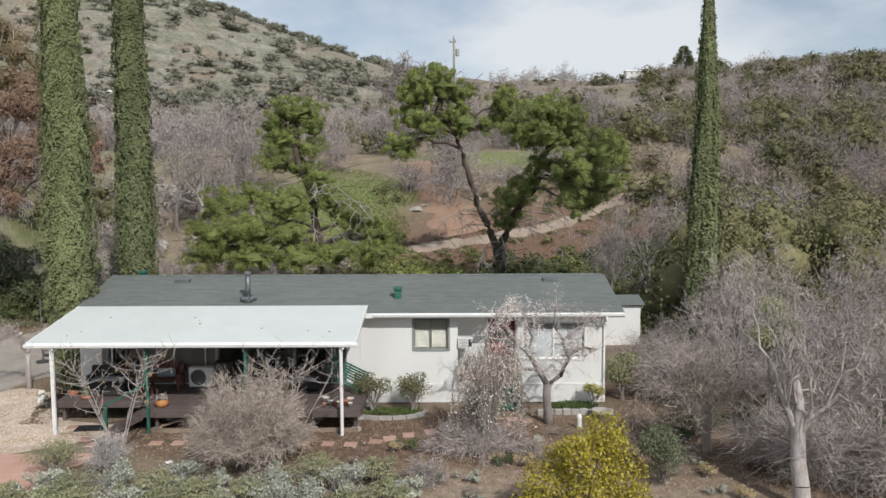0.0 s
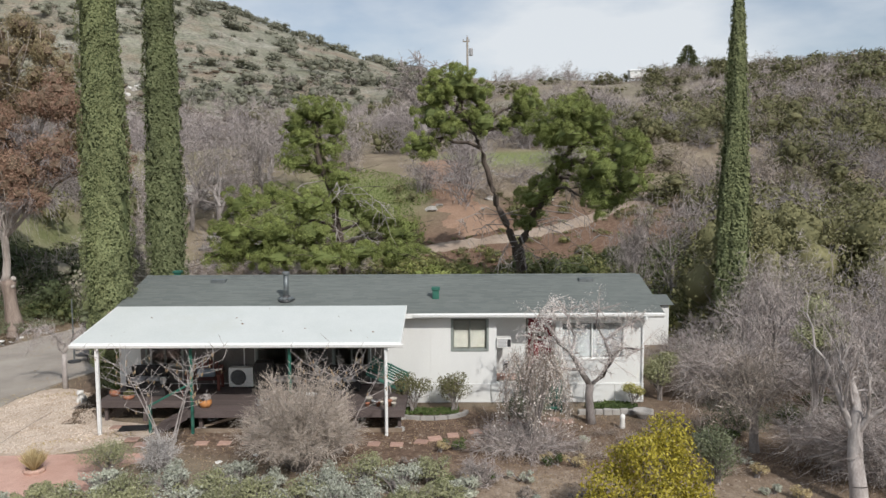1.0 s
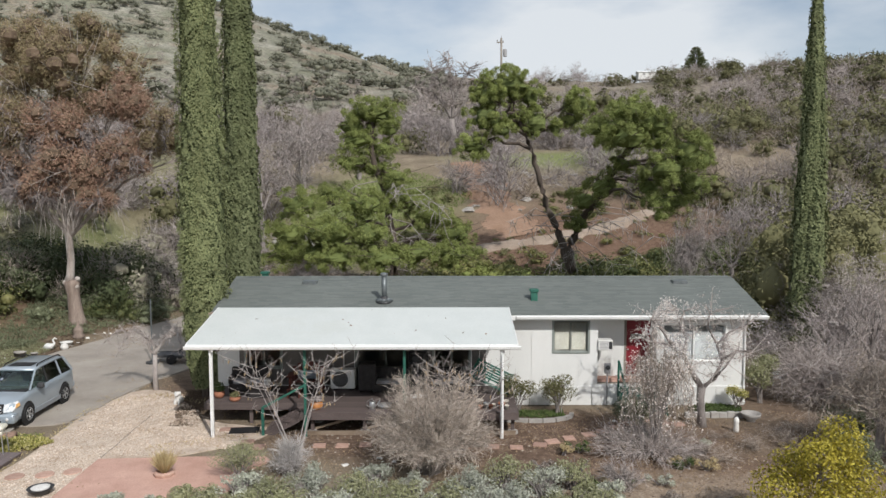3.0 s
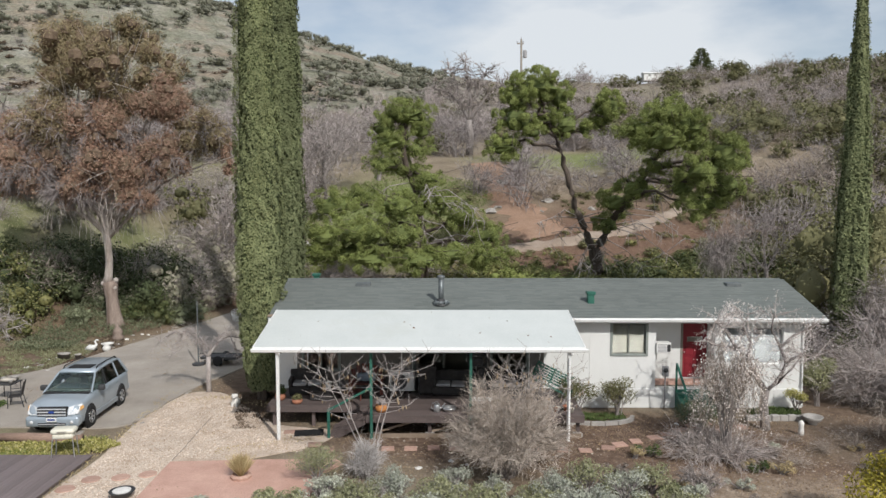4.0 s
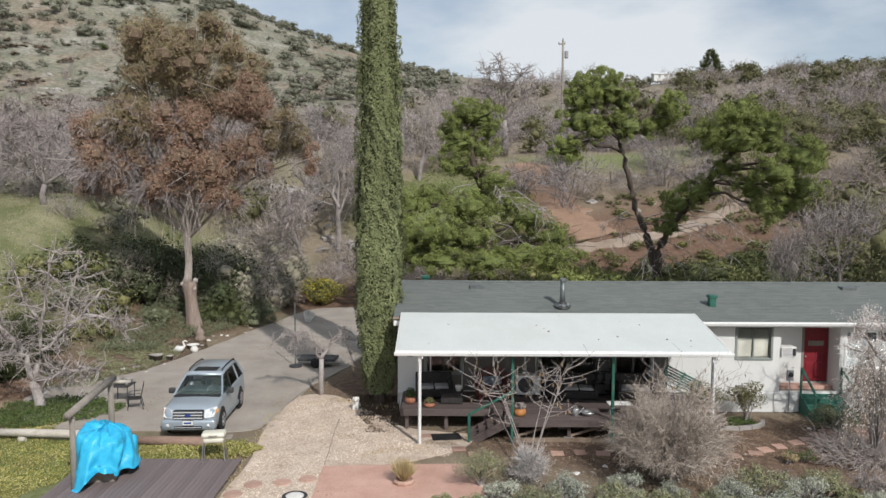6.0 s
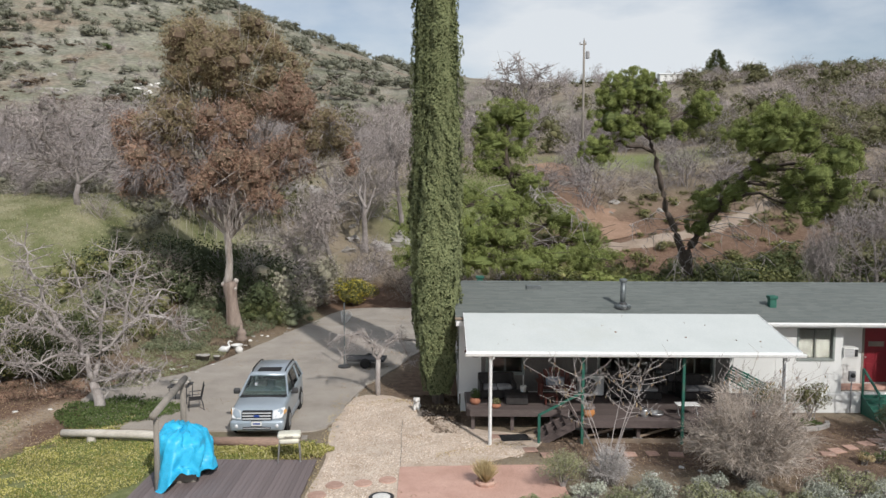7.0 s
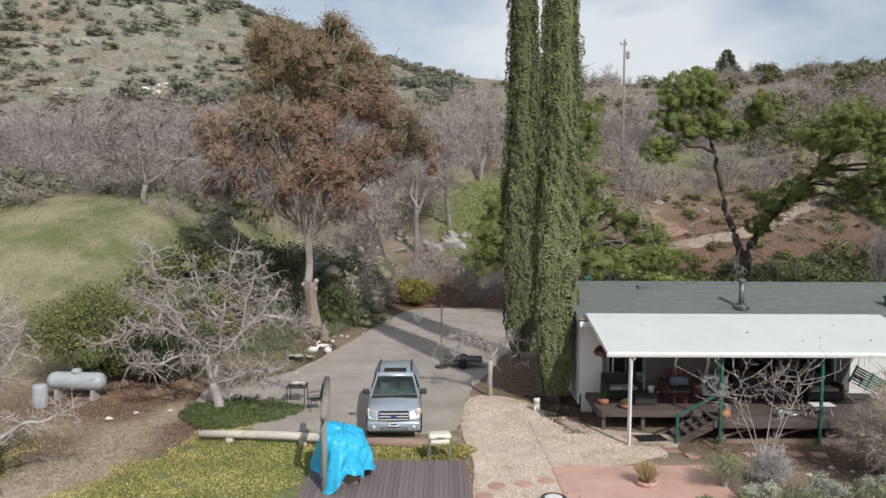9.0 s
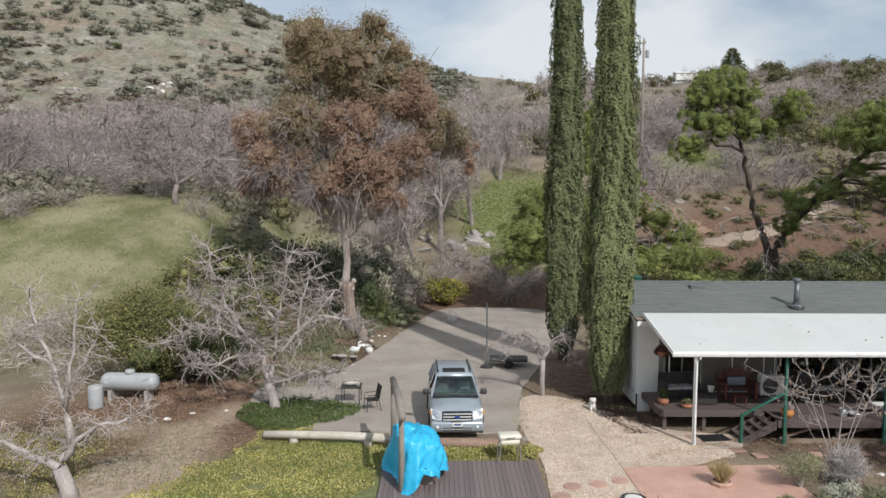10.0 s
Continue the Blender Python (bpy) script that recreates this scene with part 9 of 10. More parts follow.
for z in (0.1, 0.55, 1.0, 1.4):
    part("shelf", Geo().cbox(-0.36, -0.18, z, 0.36, 0.18, z + 0.03, 0.005), M["darkmetal"], t)
for x in (-0.34, 0.34):
    for y in (-0.16, 0.16):
        part("post", Geo().cbox(x - 0.015, y - 0.015, 0, x + 0.015, y + 0.015, 1.45, 0.003), M["darkmetal"], t)
for x, z, w, h in ((-0.15, 0.58, 0.2, 0.25), (0.17, 0.58, 0.22, 0.3), (0.0, 1.03, 0.42, 0.26), (-0.1, 0.13, 0.34, 0.3)):
    single("storage_box", Geo().cbox(-6.35 + x - w / 2, 28.26, DZ + z, -6.35 + x + w / 2, 28.54, DZ + z + h, 0.01), M["darkmetal"], "dark storage box on the metal shelf", "box", group="shelf boxes")
adirondack((-10.55, 28.1, DZ), 2)
t = thing("footstool", "red-brown wooden stool before the armchair", "stool", pose(-10.85, 27.2, DZ))
part("top", Geo().cbox(-0.24, -0.18, 0.32, 0.24, 0.18, 0.35, 0.008), M["redwood_chair"], t)
for x in (-0.2, 0.2):
    for y in (-0.14, 0.14):
        part("leg", Geo().cbox(x - 0.02, y - 0.02, 0, x + 0.02, y + 0.02, 0.32, 0.004), M["redwood_chair"], t)
t = thing("coffee_table", "dark wicker storage table on the deck", "table", pose(-12.1, 27.3, DZ))
part("body", Geo().cbox(-0.4, -0.26, 0.02, 0.4, 0.26, 0.4, 0.02), M["wicker"], t)
part("top", Geo().cbox(-0.43, -0.29, 0.4, 0.43, 0.29, 0.43, 0.01), M["wicker"], t)
single("white_bucket", Geo().lathe([(0.09, 0), (0.12, 0.2), (0.125, 0.21), (0.11, 0.2), (0.08, 0.02)], 16, (-11.85, 27.3, DZ + 0.43)), M["plastic_white"], "small white bucket on the wicker table", "bucket", smooth=True)

t = thing("heat_pump_unit", "white outdoor heat pump unit with round fan grille", "air conditioner", pose(-9.2, 28.3, DZ))
part("cabinet", Geo().cbox(-0.47, -0.17, 0.06, 0.47, 0.17, 0.80, 0.02), M["plastic_white"], t)
part("fan_recess", Geo().lathe([(0.29, 0), (0.30, 0.012), (0.26, 0.015), (0.03, 0.012)], 28).mesh("fan_recess", M["darkmetal"], True), None, t, "dark round fan opening").matrix_basis = pose(-0.1, -0.168, 0.43, 90, 0, 0)
for k in range(4):
    part("grille_ring", Geo().tube([((0.07 + 0.065 * k) * math.cos(a) - 0.1, -0.19, 0.43 + (0.07 + 0.065 * k) * math.sin(a)) for a in np.linspace(0, 2 * math.pi, 29)], 0.006, 5, False), M["cushion"], t)
for x in (-0.3, 0.3):
    part("foot", Geo().cbox(x - 0.05, -0.18, 0, x + 0.05, 0.18, 0.06, 0.006), M["black"], t)


def planter(name, label, at, r, h, mat, leafmat, n, fh, seed):
    t = thing(name, label, "planter", Matrix.Translation(at))
    part("pot", Geo().lathe([(r * 0.7, 0), (r, h * 0.45), (r * 0.95, h * 0.8), (r * 0.82, h * 0.95), (r * 0.85, h), (r * 0.74, h), (r * 0.7, h * 0.85)], 20), M[mat], t, smooth=True)
    part("soil", Geo().lathe([(r * 0.72, h * 0.82), (r * 0.5, h * 0.9), (0.01, h * 0.92)], 14), M["mulch"], t)
    rng = np.random.default_rng(seed)
    part("plant", array_mesh("plant", *ellipsoid_leaves(rng, [(0, 0, h + fh * 0.4, r * 0.8, r * 0.8, fh * 0.6), (r * 0.4, 0, h + fh * 0.3, r * 0.6, r * 0.6, fh * 0.5)], n, 0.09, 0.05, 0.5, 0.3), M[leafmat]), None, t)


planter("pumpkin_planter", "round orange planter with withered flowers", (-9.78, 25.75, DZ), 0.22, 0.27, "terracotta", "twig_mauve", 260, 0.2, 1)
planter("clay_planter", "clay pot with green leaves on the deck corner", (-13.6, 27.2, DZ), 0.2, 0.24, "clay", "ivy", 300, 0.34, 2)
planter("clay_planter", "low clay pot with trailing plant", (-12.9, 26.75, DZ), 0.2, 0.16, "clay", "olive", 260, 0.18, 3)
t = thing("watering_can", "gray galvanized watering can", "watering can", pose(-7.85, 25.75, DZ))
part("can", Geo().lathe([(0.11, 0), (0.115, 0.02), (0.11, 0.24), (0.09, 0.27)], 16), M["steel"], t, smooth=True)
part("spout", Geo().tube([(0.09, 0, 0.08), (0.22, 0, 0.22), (0.27, 0, 0.3)], [0.025, 0.018, 0.022], 8), M["steel"], t)
part("handle", Geo().tube([(-0.1, 0, 0.05), (-0.2, 0, 0.14), (-0.18, 0, 0.27), (0, 0, 0.36), (0.08, 0, 0.26)], 0.012, 6), M["steel"], t)
single("steel_bowl", Geo().lathe([(0.14, 0), (0.22, 0.08), (0.25, 0.15), (0.245, 0.15), (0.2, 0.08), (0.12, 0.015)], 20, (-7.42, 25.8, DZ)), M["steel"], "shiny steel bowl on the deck edge", "bowl", smooth=True)
t = thing("folding_table", "small pale folding table on the deck", "table", pose(-6.3, 26.0, DZ))
part("top", Geo().cbox(-0.4, -0.22, 0.36, 0.4, 0.22, 0.39, 0.01), M["trim_white"], t)
for x in (-0.32, 0.32):
    part("leg", Geo().tube([(x, -0.18, 0), (x, 0.18, 0.36)], 0.014, 6), M["steel"], t)
    part("leg", Geo().tube([(x, 0.18, 0), (x, -0.18, 0.36)], 0.014, 6), M["steel"], t)
M["wilted"] = leafy("dark_red_wilted_leaves", [(0.08, 0.03, 0.035), (0.13, 0.05, 0.05), (0.12, 0.09, 0.05)], 0.8, 0.1, 1.0)
prng = random.Random(9)
for k in range(9):
    x, y = -3.7 + prng.uniform(-0.6, 0.6), 25.75 + prng.uniform(-0.2, 0.35)
    s = prng.uniform(0.07, 0.13)
    kind, mt = prng.choice((("flower_pot", "clay"), ("flower_pot", "plastic_white"), ("jar", "steel"), ("flower_pot", "palewood")))
    single(kind, Geo().lathe([(s * 0.7, 0), (s, s * 1.6), (s * 1.08, s * 1.65), (s * 1.08, s * 1.9), (s * 0.9, s * 1.9), (s * 0.8, s * 1.5)], 14, (x, y, DZ)), M[mt], {"clay": "small brown clay pot on the deck", "plastic_white": "small white pot on the deck", "steel": "metal jar on the deck edge", "palewood": "pale wooden pot on the deck"}[mt], "pot", group="deck pots", smooth=True)

t = thing("swing_bench", "dark green slatted swing bench hanging askew", "bench", pose(-3.7, 27.6, DZ + 0.39, 0, 27, 4))
for k in range(6):
    part("back_slat", Geo().cbox(-0.75, 0.2 + k * 0.014, 0.10 + k * 0.095, 0.75, 0.22 + k * 0.014, 0.17 + k * 0.095, 0.006), M["green_paint"], t)
for k in range(5):
    part("seat_slat", Geo().cbox(-0.75, -0.32 + k * 0.1, 0.0, 0.75, -0.24 + k * 0.1, 0.02, 0.006), M["green_paint"], t)
for x in (-0.72, 0.0, 0.72):
    part("back_rib", Geo().cbox(x - 0.02, 0.225, -0.02, x + 0.02, 0.3, 0.68, 0.005), M["green_paint"], t)
for x in (-0.72, 0.72):
    part("armrest", Geo().cbox(x - 0.03, -0.36, 0.24, x + 0.03, 0.24, 0.28, 0.006).cbox(x - 0.02, -0.34, 0.0, x + 0.02, -0.3, 0.25, 0.005), M["green_paint"], t)
part("chain", Geo().tube([(-0.7, 0.25, 0.62), (-1.05, 0.2, 1.5)], 0.012, 6), M["steel"], t)
t = thing("hanging_basket", "hanging basket of withered dark red flowers", "planter", Matrix.Translation((-13.72, 27.1, 2.72)))
part("bowl", Geo().lathe([(0.05, -0.16), (0.15, -0.1), (0.2, 0.02), (0.185, 0.02), (0.04, -0.04)], 16), M["clay"], t, smooth=True)
rng = np.random.default_rng(77)
part("plant", array_mesh("plant", *ellipsoid_leaves(rng, [(0, 0, 0.08, 0.24, 0.24, 0.17), (0.1, -0.08, -0.06, 0.16, 0.16, 0.14), (-0.12, 0.05, -0.02, 0.15, 0.15, 0.14)], 700, 0.08, 0.05, 0.3, 0.4), M["wilted"]), None, t, "dark red wilted leaves")
part("chain", Geo().tube([(0, 0, 0.0), (0, 0, 0.85)], 0.008, 5), M["darkmetal"], t)
t = thing("door_mat", "black rubber mat at the stair foot", "mat", pose(-12.3, 25.75, 0.02, 0, 0, 8))
part("mat", Geo().cbox(-0.5, -0.32, 0, 0.5, 0.32, 0.018, 0.006), M["black"], t)

# ---- entry steps, window unit, meter ----
t = thing("entry_steps", "dark green painted entry steps with rails", "stairs", Matrix.Translation((2.0, 28.0, 0)), world_built=True)
for k in range(4):
    z = 0.78 - (k + 1) * 0.16
    y1 = WY - 0.03 - k * 0.3
    part("step", Geo().cbox(1.35, y1 - 0.34, z - 0.05, 2.95, y1, z, 0.008), M["green_paint"], t)
    part("riser", Geo().box(1.4, y1 - 0.03, z - 0.12 if k < 3 else -0.04, 2.9, y1 - 0.01, z + 0.11), M["green_paint"], t)
for x in (1.38, 2.92):
    part("stringer", Geo().add([(x - 0.02, WY - 0.05, 0.72), (x - 0.02, 27.5, 0.06), (x - 0.02, 27.5, -0.04), (x - 0.02, WY - 0.05, -0.04), (x + 0.02, WY - 0.05, 0.72), (x + 0.02, 27.5, 0.06), (x + 0.02, 27.5, -0.04), (x + 0.02, WY - 0.05, -0.04)],
                               [(0, 1, 2, 3), (7, 6, 5, 4), (0, 4, 5, 1), (1, 5, 6, 2)]), M["green_paint"], t)
    part("rail_post", Geo().cbox(x - 0.035, 27.6, 0, x + 0.035, 27.67, 1.0, 0.005), M["green_paint"], t)
    part("rail_post", Geo().cbox(x - 0.035, WY - 0.12, 0.1, x + 0.035, WY - 0.05, 1.75, 0.005), M["green_paint"], t)
    d = math.degrees(math.atan2(0.72, 1.1))
    part("handrail", Geo().cbox(x - 0.04, -0.72, -0.03, x + 0.04, 0.72, 0.03, 0.006, pose(0, 28.2, 1.36, d, 0, 0)), M["green_paint"], t)
t = thing("window_air_conditioner", "white window air conditioner in the entry alcove", "air conditioner", pose(0.87, WY + 0.2, 2.16))
part("case", Geo().cbox(-0.29, -0.3, 0, 0.27, 0.14, 0.40, 0.015), M["plastic_white"], t)
for k in range(6):
    part("louvre", Geo().box(-0.24, -0.31, 0.05 + k * 0.055, 0.1, -0.298, 0.075 + k * 0.055), M["cushion"], t)
part("fan_grille", Geo().cbox(0.12, -0.31, 0.06, 0.25, -0.298, 0.34, 0.004), M["darkmetal"], t)
t = thing("electric_meter", "gray electric meter on the wall", "meter", pose(0.95, WY - 0.0, 1.45))
part("box", Geo().cbox(-0.12, -0.12, -0.2, 0.12, -0.004, 0.2, 0.01), M["cushion"], t)
part("dial", Geo().lathe([(0.09, 0), (0.085, 0.06), (0.06, 0.09)], 18).mesh("dial", M["darkmetal"], True), None, t).matrix_basis = pose(0, -0.115, 0.05, 90, 0, 0)
part("conduit", Geo().tube([(0, -0.05, -0.2), (0, -0.05, -1.4)], 0.025, 8), M["cushion"], t)

# ---- bed edging, stepping stones, ornaments ----
kerb = thing("bed_edging", "curved pale concrete edging of the wall bed", "edging", Matrix.Translation((-2, 27, 0)), world_built=True)
for k in range(9):
    a0 = math.pi * (1.0 + k / 9)
    a1 = math.pi * (1.0 + (k + 0.93) / 9)
    p = [(-2.05 + 1.35 * math.cos(a), 27.55 + 0.75 * math.sin(a)) for a in (a0, a1)]
    q = [(-2.05 + 1.5 * math.cos(a), 27.55 + 0.9 * math.sin(a)) for a in (a1, a0)]
    o = p + q
    part("edging_stone", Geo().add([(x, y, -0.04) for x, y in o] + [(x, y, 0.11) for x, y in o], [(3, 2, 1, 0), (4, 5, 6, 7), (0, 1, 5, 4), (1, 2, 6, 5), (2, 3, 7, 6), (3, 0, 4, 7)]), M["concrete"], kerb)
prng = random.Random(21)
stones = [(-9.45, 24.3), (-8.7, 24.3), (-7.95, 24.35), (-7.2, 24.3), (-4.6, 24.25), (-3.75, 24.2), (-3.0, 24.15), (-2.2, 24.4), (-1.75, 24.7), (-1.15, 25.0), (-0.4, 25.4), (0.15, 25.75), (0.75, 26.2), (1.3, 26.6), (1.9, 26.9), (2.5, 26.7), (1.2, 25.6), (2.2, 26.1), (3.0, 26.5)]
path = thing("stepping_path", "terracotta stepping stones across the bed", "path", Matrix.Translation((-2, 25, 0)), world_built=True)
slab = Geo().cbox(-0.2, -0.2, -0.05, 0.2, 0.2, 0.0, 0.012).mesh("paving_stone", M["paver"])
for x, y in stones:
    o = part("paving_stone", slab, None, path)
    o.matrix_basis = pose(x, y, gz(x, y) + 0.035, prng.uniform(-2, 2), prng.uniform(-2, 2), prng.uniform(-14, 14)) @ Matrix.Diagonal((prng.uniform(0.95, 1.15), prng.uniform(0.9, 1.1), 1, 1))
rounds = thing("round_stones", "row of round red stepping stones in gravel", "path", Matrix.Translation((-17, 21.5, 0)), world_built=True)
disc = Geo().lathe([(0.26, -0.04), (0.27, 0.0), (0.25, 0.03), (0.01, 0.035)], 16).mesh("round_stone", M["paver"])
for x, y in ((-17.9, 21.6), (-17.1, 21.75), (-16.4, 22.0), (-18.3, 20.9)):
    o = part("round_stone", disc, None, rounds)
    o.matrix_basis = pose(x, y, 0.012)
for x, y, w, h in ((-12.6, 25.9, 1.0, 0.5), (-11.7, 24.6, 0.55, 0.55), (-11.2, 24.1, 0.5, 0.6)):
    o = part("paving_stone", slab, None, path)
    o.matrix_basis = pose(x - 0.2, y, 0.03, 0, 0, 6) @ Matrix.Diagonal((w * 2, h * 2, 0.6, 1))


def stone_mesh(name, seed, mat, sub=2):
    bm = bmesh.new()
    bmesh.ops.create_icosphere(bm, subdivisions=sub, radius=0.5)
    for p in bm.verts:
        d = p.co.normalized()
        p.co *= 0.8 + 0.5 * noise.noise(d * 1.6 + Vector((seed * 3.1, seed, 0))) + 0.16 * noise.noise(d * 4 + Vector((seed, 0, 0)))
        p.co.z *= 0.7
    me = bpy.data.meshes.new(name)
    bm.to_mesh(me)
    bm.free()
    me.materials.append(M[mat])
    return me


M["white_stone"] = surface("white_painted_stone", (0.62, 0.60, 0.57), (0.76, 0.75, 0.72), 0.8, 3, 30, 0.4, 0.01, stain=(0.42, 0.38, 0.33))
rocks = [stone_mesh("rock", k, "rock") for k in range(4)]
clays = [stone_mesh("rock", 20 + k, "clay") for k in range(2)]
whites = [stone_mesh("rock", 10 + k, "white_stone") for k in range(3)]
prng = random.Random(33)


def rock(at, s, mesh, label, group):
    o = tagged(new("rock", mesh), label, "rock", group)
    o.matrix_basis = pose(at[0], at[1], gz(*at) - s * 0.04, prng.uniform(-15, 15), prng.uniform(-15, 15), prng.uniform(0, 360)) @ Matrix.Diagonal((s * prng.uniform(0.8, 1.3), s, s * prng.uniform(0.7, 1), 1))


for k in range(26):
    f = k / 26
    rock((-27.4 + 4.0 * f + prng.uniform(-0.5, 0.4) - 0.3, 34.5 + 12.0 * f + prng.uniform(-0.4, 0.4)), prng.uniform(0.12, 0.36), prng.choice(whites + rocks + rocks), "pale stone edging the driveway", "driveway stones")
for k in range(18):
    rock((-18.7 + prng.uniform(-0.15, 0.15) + (0.3 if k > 12 else 0), 26.6 + k * 0.27), prng.uniform(0.12, 0.3), prng.choice(rocks), "gray stone at the gravel edge", "gravel stones")
for x, y, s in ((-31.8, 27.9, 0.32), (-31.1, 28.6, 0.3), (-29.9, 28.9, 0.24), (-9.9, 21.9, 0.2), (-7.4, 23.2, 0.25), (-6.9, 22.9, 0.2), (-8.4, 22.6, 0.28), (0.8, 26.9, 0.2)):
    rock((x, y), s, prng.choice(whites), "small pale stone lying on the soil", "yard stones")
for k in range(14):
    rock((-21.5 + prng.uniform(-5, 5), 66 + prng.uniform(-5, 6)), prng.uniform(0.9, 2.4), prng.choice(rocks), "gray granite boulder by the meadow", "meadow boulders")
for k in range(14):
    rock((4 + prng.uniform(-8, 9), 80 + prng.uniform(-5, 6)), prng.uniform(0.6, 1.8), prng.choice(rocks), "pale boulder above the dirt road", "road boulders")
for k in range(12):
    rock((-27.5 + prng.uniform(-3, 3), 76 + prng.uniform(-5, 5)), prng.uniform(1.4, 3.4), prng.choice(rocks), "gray granite boulder by the meadow", "meadow boulders")
for k in range(22):
    rock((1.2 + prng.uniform(-4, 4), 85 + prng.uniform(-2.5, 2.5)), prng.uniform(0.3, 0.85), prng.choice(rocks), "pale rubble by the utility pole", "road boulders")
for k in range(110):
    x, y = (-105 + prng.gauss(0, 20), 265 + prng.gauss(0, 26)) if k < 60 else (-200 + prng.gauss(0, 30), 345 + prng.gauss(0, 14))
    rock((x, y), prng.uniform(2.0, 6.0), prng.choice(rocks), "granite boulder on the far hill", "hill boulders")
for k in range(26):
    rock((-155 + prng.gauss(0, 7), 345 + prng.gauss(0, 9)), prng.uniform(2.0, 5.5), prng.choice(whites + rocks), "pale granite boulder in a hillside pile", "hill boulders")
shrub("green_bush", "rounded bright green bush on the far hill", 161, (-197, 411), 3.4, 4.0, "ivy", 900, 0.5, 0.6, 9)
foil = np.random.default_rng(7)
part("foil_wrap", array_mesh("foil_wrap", *lump_arrays([(-7.73 + 0.22 * math.cos(a), 29.62 + 0.2 * math.sin(a), 3.99, 0.13, 0.12, 0.1) for a in np.linspace(0, 5.5, 8)], foil, 7, 5, 1.0), M["galv"]), None, flue, "crumpled metal foil round the flue")
sitting = [(0, 0.08, 0.16, 0.16, 0.18, 0.18), (0, -0.03, 0.27, 0.12, 0.12, 0.18), (0, -0.08, 0.44, 0.11, 0.12, 0.1), (0, -0.18, 0.42, 0.06, 0.08, 0.05), (-0.09, -0.05, 0.45, 0.04, 0.05, 0.09), (0.09, -0.05, 0.45, 0.04, 0.05, 0.09), (-0.08, -0.12, 0.1, 0.05, 0.06, 0.14), (0.08, -0.12, 0.1, 0.05, 0.06, 0.14)]
single("dog_statue", array_mesh("dog_statue", *lump_arrays([(-15.78 + q[0], 29.0 + q[1], q[2] - 0.03, *q[3:]) for q in sitting], np.random.default_rng(12), 12, 8, 1.0), M["white_stone"], True), None, "small white sitting dog statue on the gravel", "statue")
single("swan_ornament", Geo().tube([(-26.42, 38.8, 0.12), (-26.2, 38.8, 0.2), (-25.95, 38.8, 0.2), (-25.82, 38.8, 0.36), (-25.9, 38.8, 0.55), (-25.8, 38.8, 0.62), (-25.68, 38.8, 0.58)], [0.03, 0.17, 0.15, 0.06, 0.045, 0.05, 0.02], 12), M["plastic_white"], "white swan garden ornament beside pale stones", "ornament", smooth=True)
for k in range(16):
    rock((-26.7 + prng.uniform(-0.9, 0.9), 37 + prng.uniform(-2.5, 3)), prng.uniform(0.14, 0.34), prng.choice(whites + rocks + clays), "small stone among the bank weeds", "bank stones")

single("white_bowl", Geo().lathe([(0.14, -0.02), (0.2, 0.08), (0.32, 0.2), (0.34, 0.22), (0.3, 0.21), (0.18, 0.1), (0.02, 0.07)], 18, (-25.75, 39.9, gz(-25.75, 39.9))), M["white_stone"], "shallow white bowl among the bed stones", "bowl", smooth=True)
single("white_ball", Geo().lathe([(0.02, -0.03), (0.13, 0.0), (0.2, 0.13), (0.2, 0.22), (0.12, 0.33), (0.02, 0.36)], 16, (-25.35, 38.9, gz(-25.35, 38.9))), M["white_stone"], "round white garden ball beside the swan", "ornament", smooth=True)
single("wooden_ornament", Geo().lathe([(0.3, -0.03), (0.34, 0.15), (0.22, 0.3), (0.3, 0.42), (0.2, 0.6), (0.08, 0.72), (0.05, 0.95), (0.01, 1.0)], 10, (-25.95, 41.6, gz(-25.95, 41.6))), M["bark_euc"], "rough brown wooden garden ornament in the bed", "ornament", smooth=True)
for x, y, r in ((-26.5, 36.9, 0.24), (-26.9, 37.3, 0.18), (-26.0, 37.2, 0.16)):
    single("flower_pot", Geo().lathe([(r * 0.7, -0.03), (r, r * 1.3), (r * 1.08, r * 1.3), (r * 1.08, r * 1.5), (r * 0.92, r * 1.5), (r * 0.85, r * 1.2), (0.01, r * 1.15)], 16, (x, y, gz(x, y))), M["rock"], "small gray stone pot in the driveway bed", "pot", "bed pots", smooth=True)
t = thing("stone_planter", "round pale stone bowl planter by the house corner", "planter", Matrix.Translation((5.75, 26.9, gz(5.75, 26.9))))
part("bowl", Geo().lathe([(0.16, -0.03), (0.15, 0.05), (0.3, 0.18), (0.36, 0.3), (0.33, 0.3), (0.27, 0.2), (0.02, 0.18)], 18), M["concrete"], t, smooth=True)
single("white_stump", Geo().lathe([(0.09, -0.04), (0.1, 0.1), (0.08, 0.3), (0.1, 0.42), (0.05, 0.5), (0.01, 0.52)], 12, (4.75, 25.7, gz(4.75, 25.7))), M["white_stone"], "small pale garden figurine in the bed", "ornament", smooth=True)
low = thing("low_stone_wall", "low pale stone edging wall at the house end", "wall", Matrix.Translation((5, 27.3, 0)), world_built=True)
for k in range(9):
    x = 3.5 + k * 0.31
    part("wall_stone", Geo().cbox(x, 27.22 + 0.02 * (k % 3), -0.05, x + 0.295, 27.42, 0.17 + 0.02 * (k % 2), 0.02), M["concrete"], low)
t = thing("garden_shed", "pale shed behind the house corner", "shed", Matrix.Translation((8.9, 40.6, gz(8.9, 40.6) - 0.3)))
part("wall", Geo().cbox(-1.5, -1.2, 0, 1.5, 1.2, 2.5, 0.02), M["siding"], t)
